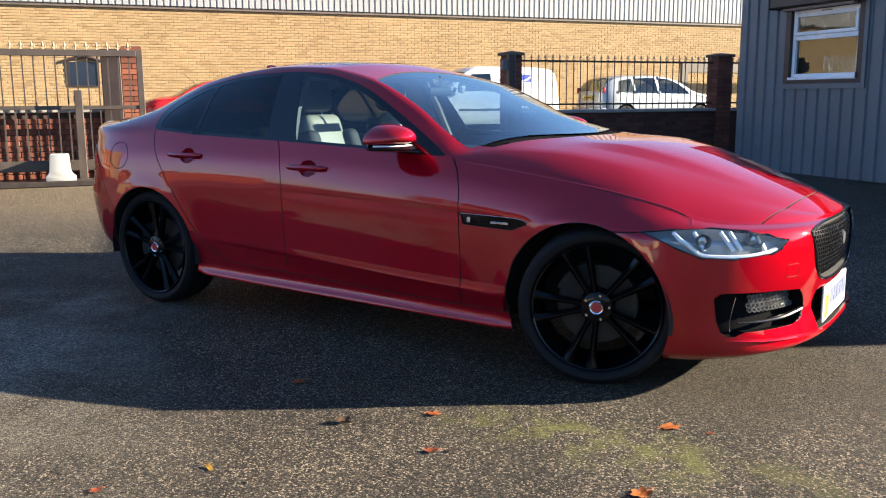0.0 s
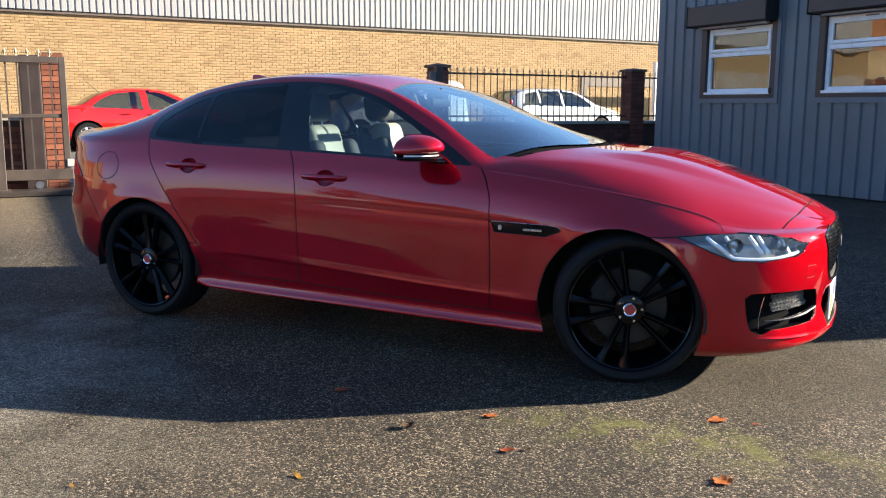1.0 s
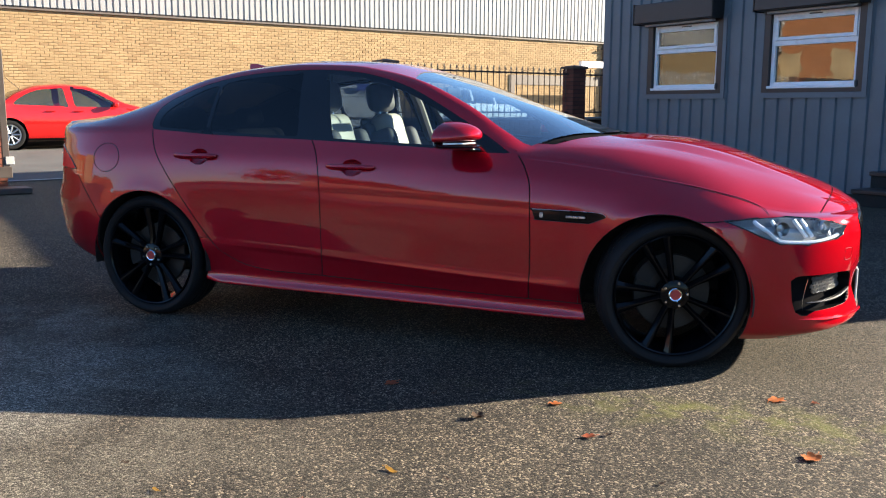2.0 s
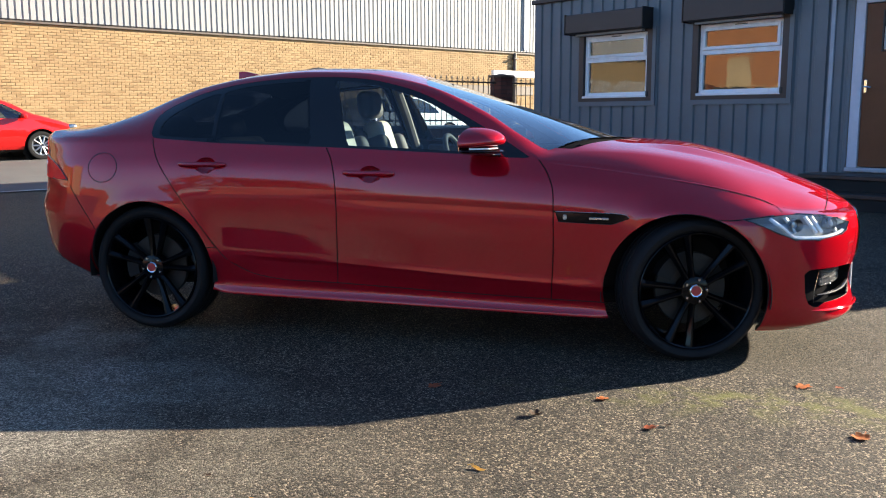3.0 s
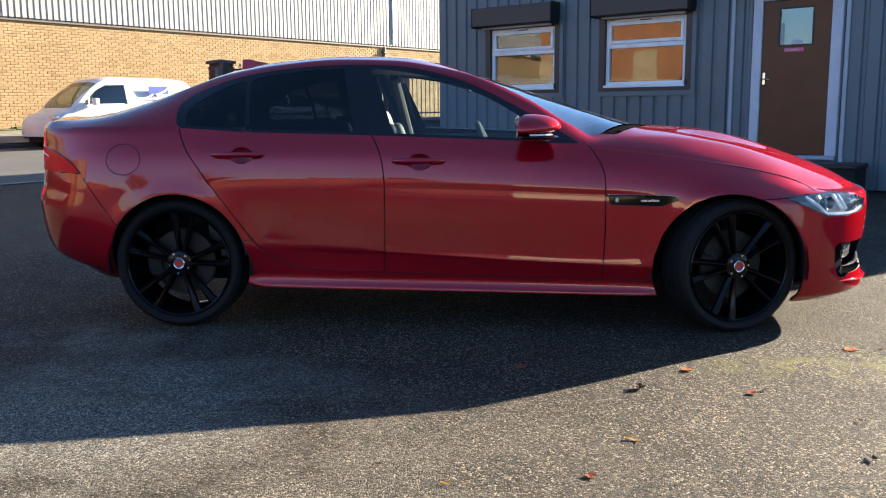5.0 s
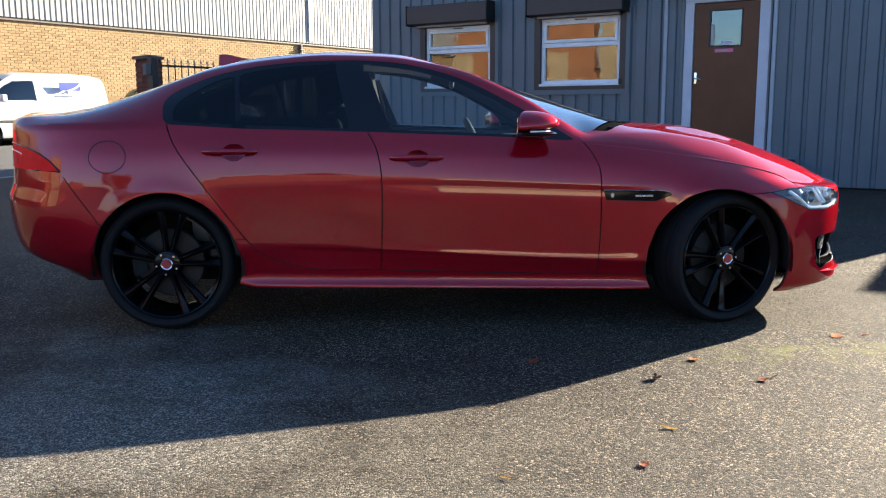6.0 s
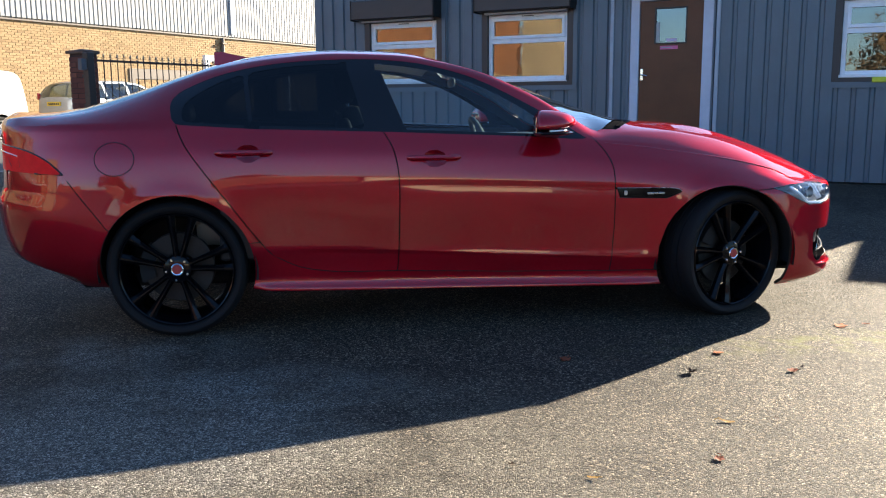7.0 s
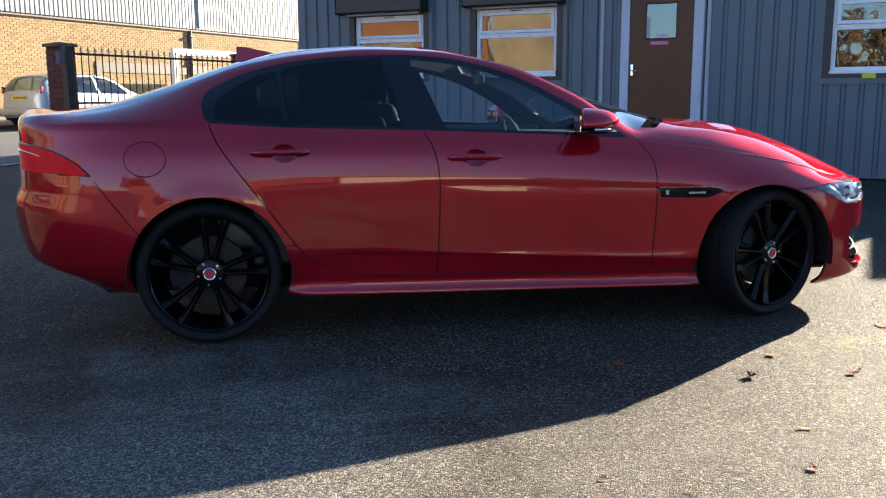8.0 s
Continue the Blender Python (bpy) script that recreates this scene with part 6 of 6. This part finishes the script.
    for wx in wheels:
        for sgn in (-1, 1):
            m = pose(wx, sgn * (W / 2 - .02), radius, 0, 0, 0 if sgn < 0 else 180)
            rim = lathe([(.001, .03), (.05, .028), (.06, .05), (radius * .58, .06), (radius * .66, .01), (radius * .69, .012), (radius * .69, .19)], 36)
            w = part("wheel", rim, M_CABIN, root, at=m, label="road wheel")
            part("rim_lip", lathe([(radius * .60, .016), (radius * .62, .004), (radius * .70, .002), (radius * .71, .03)], 36), M_ALU, w, "bright rim edge")
            count = 10 if silver else 6
            for k in range(count):
                a = k * math.tau / count
                sp = bmesh.new()
                tube(sp, [(.03 * math.cos(a), .022, .03 * math.sin(a)), (radius * .66 * math.cos(a), .014, radius * .66 * math.sin(a))], .019 if silver else .026, 6, flat=1)
                part("spoke", sp, M_ALU, w, smooth=True)
            part("tyre", lathe([(radius * .68, .012), (radius * .80, -.004), (radius * .95, .006), (radius, .04), (radius, .17), (radius * .95, .20), (radius * .68, .19)], 48), M_RUBBER, w, smooth=35)
            part("arch_liner", lathe([(rw + .01, .01), (rw + .01, .30), (.01, .30)], 40), M_DARK, root, at=m)
    return root


M_FARGLASS = glass("far_car_glass", (0.45, 0.52, 0.50), ior=1.6)
ROAD_U = -16.0
gz1 = ground_z(ROAD_U, 3) + .008
TO_V = lambda v0, back=False, width=1.75, zz=0.2: SITE @ (pose(ROAD_U - width / 2, v0, zz, 0, 0, 90) if not back else pose(ROAD_U - width / 2, v0, zz, 0, 0, -90))
red = road_vehicle("parked_saloon", "bright red saloon car with silver wheels parked on the road", M_SOLIDRED, 4.50, 1.76, (.92, 3.55), .325,
    [(0, .78), (.08, .93), (.35, 1.01), (.75, 1.06), (1.15, 1.28), (1.6, 1.415), (2.1, 1.45), (2.6, 1.42), (2.95, 1.31), (3.45, 1.05), (3.7, .98), (4.2, .83), (4.42, .70), (4.5, .58)],
    [(0, .74), (.5, .955), (1.2, .955), (2.4, .915), (3.3, .885), (4.5, .60)],
    [smooth_line([(1.02, .985), (1.10, 1.09), (1.35, 1.24), (1.60, 1.325)], 3) + [(2.10, 1.365), (2.16, .945), (1.3, .975)], [(2.26, 1.365), (2.55, 1.345), (2.85, 1.235), (3.20, 1.04), (3.28, .93), (2.30, .94)]],
    TO_V(.08, zz=gz1), (.62, 1.25, .52), (2.98, 3.52, .60))
part("headlight", boxes((4.16, 4.36, -.82, -.60, .66, .80), bevel=.04, seg=2), M_ALU, red, "clear headlamp", smooth=50)
part("door_mirror", boxes((3.12, 3.24, -1.03, -.88, .93, 1.05), bevel=.03, seg=2), M_SOLIDRED, red, smooth=50)
for x in (1.78, 2.88 - .5):
    part("door_handle", boxes((x - .10, x + .10, -.905, -.865, .83, .855), bevel=.008), M_SOLIDRED, red)
bm = bmesh.new()
tube(bm, [(1.30, 0, 1.34), (1.02, 0, 1.60)], .006, 5)
part("aerial", bm, M_CABIN, red, "thin black aerial")
van = road_vehicle("parked_van", "white panel van with a blue plain emblem parked on the road", M_WHITE, 4.25, 1.80, (.95, 3.52), .32,
    [(0, .55), (.03, 1.20), (.14, 1.62), (.40, 1.76), (1.2, 1.80), (2.4, 1.80), (2.75, 1.74), (3.05, 1.57), (3.55, 1.14), (3.68, 1.0), (4.0, .88), (4.18, .74), (4.25, .58)],
    [(0, .50), (.2, 1.12), (2.0, 1.12), (3.3, 1.04), (3.68, .93), (4.25, .54)],
    [[(2.22, 1.135), (2.20, 1.60), (2.72, 1.58), (2.98, 1.46), (3.18, 1.30), (3.22, 1.115)], [(3.27, 1.11), (3.25, 1.22), (3.42, 1.11)]],
    TO_V(11.3, True, 1.80, gz1 + .02), None, (2.92, 3.66, .66), False)
part("emblem_panel", boxes((1.35, 1.72, -.918, -.905, 1.36, 1.62)), M_WHITE, van, "plain blue printed shapes")
for yy in (-.912, .912):
    for pts in (smooth_line([(1.62, 1.37), (1.40, 1.385), (1.18, 1.46), (1.04, 1.57)], 4) + [(1.62, 1.57)], smooth_line([(1.34, 1.365), (1.16, 1.42), (1.03, 1.50)], 4) + [(1.05, 1.365)]):
        bm = bmesh.new()
        prism(bm, pts, yy - .006, yy + .006)
        part("emblem_shape", bm, plain("emblem_blue", (0.06, 0.09, 0.42), 0.4), van, "plain blue emblem shape")
    for k in range(5):
        part("emblem_bar", boxes((1.0 + k * .11, 1.08 + k * .11, yy - .005, yy + .005, 1.27, 1.305)), plain("emblem_grey", (0.45, 0.47, 0.52), 0.4), van)
for sgn in (-1, 1):
    part("door_mirror", boxes((3.08, 3.22, sgn * 1.0 - .08, sgn * 1.0 + .08, 1.08, 1.26), bevel=.03, seg=2), M_WHITE, van, smooth=50)
    part("side_strip", boxes((1.0, 3.2, sgn * .905 - .012, sgn * .905 + .012, .60, .66), bevel=.008), M_CABIN, van, "grey rubbing strip")
part("headlight", boxes((3.92, 4.14, .55, .80, .70, .86), bevel=.05, seg=2), M_ALU, van, smooth=50)
hatch = road_vehicle("parked_hatchback", "silver hatchback car parked beyond the railings", M_SILVER, 4.30, 1.76, (.78, 3.38), .315,
    [(0, .50), (.02, .92), (.16, 1.20), (.42, 1.42), (.9, 1.49), (1.8, 1.50), (2.3, 1.46), (2.7, 1.33), (3.15, 1.08), (3.4, 1.00), (3.95, .88), (4.2, .74), (4.3, .58)],
    [(0, .48), (.15, .96), (1.2, .96), (2.4, .93), (3.2, .91), (4.3, .56)],
    [[(.50, 1.0), (.58, 1.33), (1.02, 1.40), (1.06, .985)], [(1.12, .985), (1.10, 1.40), (1.84, 1.42), (1.88, .965)], [(1.96, .965), (1.93, 1.41), (2.32, 1.375), (2.64, 1.25), (2.96, 1.02), (2.98, .945)]],
    TO_V(12.58, zz=gz1 + .10), (.06, .40, .62), (2.66, 3.18, .62), False)
M_FARLAMP = plain("dark_red_lens", (0.30, 0.02, 0.02), 0.25)
for sgn in (-1, 1):
    part("tail_light", boxes((.06, .15, sgn * .72 - .025, sgn * .72 + .025, .97, 1.15), bevel=.02, seg=2), M_FARLAMP, hatch, "red upright tail lamp", smooth=50)
part("number_plate", boxes((-.012, .02, -.26, .26, .80, .91)), plain("yellow_plate", (0.50, 0.36, 0.03), 0.4), hatch, "yellow plate with plain dark bars")
for k in range(6):
    part("plate_bar", boxes((-.016, -.011, -.21 + k * .072, -.16 + k * .072, .825, .885)), M_CABIN, hatch)
part("rear_bumper", boxes((-.05, .30, -.80, .80, .36, .58), bevel=.05, seg=2), M_SILVER, hatch, smooth=50)

# ---------------------------------------------------------------- fallen leaves
def leaf_mesh(size, curl, seed, pointed=False):
    r = random.Random(seed)
    bm = bmesh.new()
    rim = []
    n = 30
    for k in range(n):
        a = k * math.tau / n
        lobes = .62 + .38 * abs(math.cos(a * 2.5)) ** .7 if not pointed else .45 + .55 * abs(math.cos(a)) ** 1.5
        rr = size * lobes * (1 + .12 * r.uniform(-1, 1))
        rim.append((rr * math.cos(a), rr * math.sin(a) * (.85 if not pointed else .6)))
    lift = lambda x, y: curl * (x * x * 1.2 + y * y * 2.0) / size + .003 + .05 * size * math.sin(x / size * 3 + seed)
    c = bm.verts.new((0, 0, max(lift(0, 0), .002)))
    mid = [bm.verts.new((x * .5, y * .5, max(lift(x * .5, y * .5), .002))) for x, y in rim]
    out = [bm.verts.new((x, y, max(lift(x, y), .002))) for x, y in rim]
    for k in range(n):
        j = (k + 1) % n
        bm.faces.new((c, mid[k], mid[j]))
        bm.faces.new((mid[k], out[k], out[j], mid[j]))
    bmesh.ops.solidify(bm, geom=bm.faces[:], thickness=-.0008)
    tube(bm, [(-size * .5, 0, .006), (-size * 1.0, .004, .010), (-size * 1.5, -.006, .006)], .0014, 5)
    return bm


LEAF_COL = {"orange": (0.55, 0.17, 0.04), "yellow": (0.50, 0.27, 0.03), "brown": (0.075, 0.038, 0.018), "rust": (0.42, 0.10, 0.035)}
LEAF_MAT = {k: plain(f"{k}_leaf", c, 0.7, vary=0.35, scale=30, bump=0.3) for k, c in LEAF_COL.items()}
for i, (x, y, col, size, curl) in enumerate([(2.23, -1.80, "brown", .042, 1.1), (2.47, -1.54, "orange", .040, .3), (3.28, -1.18, "orange", .055, .3), (2.66, -1.84, "rust", .036, .5), (2.13, -2.36, "yellow", .040, .3), (3.39, -1.76, "orange", .055, .35), (1.96, -2.67, "rust", .028, .4), (1.76, -1.54, "rust", .045, .3), (2.86, -2.49, "brown", .030, .9), (1.52, -2.75, "yellow", .026, .4), (2.32, -2.36, "brown", .014, .6), (3.42, -1.16, "rust", .022, .4), (2.72, -1.80, "brown", .020, .8), (1.98, -1.60, "brown", .022, .6), (2.95, -2.15, "brown", .016, .5), (1.30, -2.62, "brown", .016, .6)]):
    r = random.Random(i + 7)
    lf = link_mesh("fallen_leaf", leaf_mesh(size * .72, curl * (.28 if col == 'brown' else .25), i, col == "yellow"), LEAF_MAT[col], at=pose(x, y, .002, r.uniform(-6, 6), r.uniform(-6, 6), r.uniform(0, 360)))
    tagged(lf, {"orange": "dry orange leaf lying on the asphalt", "yellow": "faded yellow leaf lying on the asphalt", "brown": "curled dark brown leaf on the asphalt", "rust": "rust-red leaf lying on the asphalt"}[col], "leaf", "fallen leaves")

# ---------------------------------------------------------------- unseen walls and trees behind the camera, placed for their reflections
M_ORANGE = plain("tan_brick", (0.18, 0.072, 0.030), 0.9, vary=0.2, scale=2)
M_PLUM = plain("dull_red_brick", (0.16, 0.06, 0.042), 0.9, vary=0.3, scale=1.2)
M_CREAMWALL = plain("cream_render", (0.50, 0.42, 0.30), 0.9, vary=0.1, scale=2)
M_TANWALL = plain("weathered_tan_render", (0.22, 0.165, 0.10), 0.9, vary=0.3, scale=1.5)
hall = thing("wall_tan_building", "plain tan brick building across the yard", "building", SITE, kind="structure")
part("wall_face", boxes((-24, -12.4, -18.3, -18.0, -.1, 5.2)), M_ORANGE, hall)
for k, u0 in enumerate((-22.6, -20.0, -17.4, -14.8)):
    part("window", boxes((u0, u0 + 1.1, -18.0, -17.97, 2.3, 3.7)), M_TANWALL, hall, "blocked window")
    part("window_surround", boxes((u0 - .12, u0 + 1.22, -18.0, -17.94, 2.16, 2.3)), M_KERB, hall, "pale stone sill")
part("band", boxes((-24, -12.4, -18.0, -17.96, 1.55, 1.75)), M_KERB, hall, "pale stone band")
house = thing("wall_annex", "plain weathered tan rendered annex", "annex", SITE, kind="structure")
part("wall_face", boxes((-12.3, -8.6, -19.0, -18.4, -.1, 6.0)), M_TANWALL, house)
garden = thing("wall_garden", "low dull red brick garden wall", "wall", SITE, kind="structure")
part("wall_face", boxes((-9.3, -2.2, -21.3, -21.0, -.1, 1.7), bevel=.02), M_PLUM, garden)
part("coping", boxes((-9.3, -2.2, -21.4, -20.9, 1.7, 1.76)), M_KERB, garden, "pale coping")
terrace = thing("wall_terrace", "dull red brick terrace across the yard", "building", SITE, kind="structure")
part("wall_face", boxes((3.2, 9.0, -19.3, -19.0, -.1, 1.75), (9.0, 24.0, -19.3, -19.0, -.1, 2.1)), M_PLUM, terrace)
part("eaves", boxes((3.1, 9.0, -19.4, -18.9, 1.75, 1.83), (9.0, 24.0, -19.4, -18.9, 2.1, 2.2)), M_KERB, terrace, "pale eaves")
pal = thing("palisade_fence", "white steel palisade fence before the warehouse wall", "fence", SITE)
bm = boxes((-.035, .035, -.01, .01, .0, 2.2))
me = mesh_of("pale", bm, M_WHITECLAD)
for k in range(90):
    ob = new("pale", me)
    ob.parent, ob.matrix_basis = pal, pose(-18.6, -7.0 - k * .15, .40, 0, 0, 90)
for z in (.8, 1.9):
    part("rail", boxes((-18.66, -18.62, -20.5, -6.9, z, z + .06)), M_WHITECLAD, pal)
M_AUTUMN = plain("autumn_foliage", (0.10, 0.055, 0.018), 0.8, vary=0.4, scale=4)
M_BARK = plain("bark", (0.07, 0.055, 0.045), 0.95, vary=0.3, bump=0.6)


def tree(u, v, h, seed):
    r = random.Random(seed)
    t = thing("tree", "broadleaf tree with thinning autumn foliage", "tree", SITE @ pose(u, v, ground_z(u, v)), "trees beyond the yard")
    bm = bmesh.new()
    tube(bm, [(0, 0, 0), (.05, .03, h * .25), (-.04, .05, h * .5), (.02, 0, h * .8)], lambda q: .17 * (1 - .75 * q), 9)
    tips = []
    for k in range(9):
        a, z = r.uniform(0, math.tau), h * r.uniform(.28, .7)
        d = Vector((math.cos(a), math.sin(a), r.uniform(.4, 1.0))).normalized() * h * r.uniform(.22, .36)
        tube(bm, [(0, 0, z), tuple(Vector((0, 0, z)) + d * .5 + Vector((0, 0, -.1))), tuple(Vector((0, 0, z)) + d)], lambda q: .06 * (1 - .8 * q), 6)
        tips.append(Vector((0, 0, z)) + d)
    part("trunk", bm, M_BARK, t)
    bm = bmesh.new()
    for k in range(2200):
        c = r.choice(tips) + Vector((r.gauss(0, .5), r.gauss(0, .5), r.gauss(0, .45))) * h * .16
        s = r.uniform(.06, .14)
        m = Euler((r.uniform(0, 6), r.uniform(0, 6), r.uniform(0, 6))).to_matrix()
        bm.faces.new([bm.verts.new(c + m @ Vector(q) * s) for q in ((-1, 0, 0), (0, -.6, .1), (1, 0, 0), (0, .6, .1))])
    part("crown", bm, M_AUTUMN, t, "thin brown-gold crown")


for i, (u, v, h) in enumerate(((-8.5, -23, 2.3), (-5.5, -22, 2.2), (-27, -16, 4.6), (4.9, -21.5, 4.6), (3.6, -21.2, 4.8), (13, -22, 3.3), (26, -18, 3.4), (7.4, -24, 3.4))):
    tree(u, v, h, i + 3)

# an unseen pale wall, added for the bright band mirrored in the car's flank
low_wall = thing("wall_pale_reflector", "unseen low cream wall added for the car flank to mirror", "wall", SITE, kind="structure")
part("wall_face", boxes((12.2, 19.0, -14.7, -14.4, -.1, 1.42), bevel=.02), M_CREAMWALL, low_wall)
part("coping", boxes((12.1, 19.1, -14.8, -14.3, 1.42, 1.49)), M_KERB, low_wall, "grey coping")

# ---------------------------------------------------------------- on the warehouse wall
win = thing("window_9", "small dark window with a metal hood in the warehouse wall", "window", SITE, kind="structure")
part("pane", boxes((WALL_U - .03, WALL_U + .01, -1.55, -.86, 1.56, 2.18)), plain("blue_black_glass", (0.012, 0.018, 0.035), 0.15), win)
ring = boxes((WALL_U - .03, WALL_U + .03, -1.60, -1.55, 1.52, 2.22), (WALL_U - .03, WALL_U + .03, -.86, -.81, 1.52, 2.22), (WALL_U - .03, WALL_U + .03, -1.55, -.86, 1.52, 1.56))
part("window_frame", ring, M_BROWN, win)
bm = bmesh.new()
pts = [(WALL_U + .045, -1.66, 2.20), (WALL_U + .05, -1.2, 2.32), (WALL_U + .045, -.75, 2.20)]
tube(bm, smooth_line(pts, 6), .045, 8)
part("hood", bm, M_BROWN, win, "brown curved hood", smooth=True)
dp = thing("downpipe", "brown downpipe on the warehouse wall", "downpipe", SITE)
bm = bmesh.new()
tube(bm, [(WALL_U + .05, 22.9, .5), (WALL_U + .05, 22.9, 3.64)], .075, 12)
part("pipe", bm, M_GUTTER, dp, smooth=True)
part("upper_pipe", boxes((WALL_U + .06, WALL_U + .14, 23.35, 23.53, 3.8, 6.1)), M_GREYFRAME, dp, "grey pipe over the cladding")
for z in (1.2, 2.4, 3.4):
    part("pipe_clip", boxes((WALL_U, WALL_U + .18, 22.78, 23.02, z, z + .05)), M_GUTTER, dp)
pole = thing("lamp_pole", "slim dark pole in front of the warehouse", "pole", SITE)
bm = bmesh.new()
tube(bm, [(-19.4, 32.0, .5), (-19.4, 32.0, 9.0)], .07, 10)
part("shaft", bm, M_BROWN, pole, smooth=True)
pier = link_mesh("wall_pier", boxes((WALL_U, WALL_U + .012, 34.6, 60, .4, BRICK_TOP)), M_COPING, at=SITE)
tagged(pier, "paler rendered end of the warehouse wall", "wall", kind="structure")
sign = thing("wall_box_frame", "dark framed loading opening in the warehouse wall", "opening", SITE)
part("frame_bar", boxes((WALL_U, WALL_U + .03, 18.2, 24.0, 2.0, 2.35)), M_GUTTER, sign)
part("frame_bar", boxes((WALL_U, WALL_U + .03, 18.2, 18.45, .6, 2.0)), M_GUTTER, sign)
wp = thing("height_frame", "white painted steel frame standing beyond the railings", "frame", SITE)
part("upright", boxes((-18.7, -18.55, 20.4, 20.6, .55, 2.85)), M_UPVC, wp)
part("cross_bar", boxes((-18.7, -18.55, 20.6, 25.2, 2.62, 2.85)), M_UPVC, wp)
part("upright", boxes((-18.7, -18.55, 25.0, 25.2, .55, 2.62)), M_UPVC, wp)

# ---------------------------------------------------------------- bricks, piece by piece
def brick_mesh(name, w, h, d, material):
    """A brick that faces +x, its lower corner at the origin, its face at x = 0."""
    me = bpy.data.meshes.new(name)
    e = .004
    vs = [(-d, 0, 0), (-d, w, 0), (-d, w, h), (-d, 0, h), (-e, 0, 0), (-e, w, 0), (-e, w, h), (-e, 0, h), (0, e, e), (0, w - e, e), (0, w - e, h - e), (0, e, h - e)]
    fs = [(0, 1, 5, 4), (1, 2, 6, 5), (2, 3, 7, 6), (3, 0, 4, 7), (4, 5, 9, 8), (5, 6, 10, 9), (6, 7, 11, 10), (7, 4, 8, 11), (8, 9, 10, 11)]
    me.from_pydata(vs, [], fs)
    me.materials.append(material)
    return me


def lay_bricks(owner, u, v0, v1, z0, z1, single, m_one, m_run, proud=.0, bond=.225, course=.075, joint=.010, skip=None):
    """Running bond on a face at u. Bricks for which single(v, z) holds are parts of their own; the rest run together."""
    rng = random.Random(int(abs(u * 100 + v0 * 10)))
    one = brick_mesh("brick", bond - joint, course - joint, .05, m_one)
    ref = [tuple(v.co) for v in one.vertices]
    rf = [tuple(p.vertices) for p in one.polygons]
    verts, faces, made = [], [], 0
    i = 0
    z = z0
    while z + course <= z1 + 1e-6:
        v = v0 - (bond / 2 if i % 2 else 0)
        while v < v1:
            a, b = max(v, v0), min(v + bond - joint, v1)
            if b - a > .03 and not (skip and skip((a + b) / 2, z)):
                push = proud + rng.uniform(-.002, .003)
                if single(v, z) and made < 300 and b - a > bond - joint - .001:
                    ob = new("brick", one)
                    ob.parent, ob.location = owner, (u + push, a, z)
                    made += 1
                else:
                    base = len(verts)
                    k = (b - a) / (bond - joint)
                    verts += [(u + push + x, a + y * k, z + zz) for x, y, zz in ref]
                    faces += [tuple(base + q for q in f) for f in rf]
            v += bond
        z += course
        i += 1
    me = bpy.data.meshes.new("brickwork")
    me.from_pydata(verts, [], faces)
    me.materials.append(m_run)
    ob = new("brickwork", me)
    ob.parent = owner
    ob["kind"] = "stuff"


WINDOW_HOLE = lambda v, z: -1.62 < v < -.80 and 1.50 < z < 2.28
lay_bricks(wall_far, WALL_U, -6.0, 42.0, .42, BRICK_TOP, lambda v, z: 5.0 <= v < 9.0 and 1.7 < z < 3.1, M_BUFF_ONE, M_BUFF, skip=WINDOW_HOLE)
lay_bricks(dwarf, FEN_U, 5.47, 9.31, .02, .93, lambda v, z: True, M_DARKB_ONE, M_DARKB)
lay_bricks(gwall, FEN_U - .25, -5.0, -.84, .05, 1.02, lambda v, z: v > -4.4, M_REDB_ONE, M_REDB)
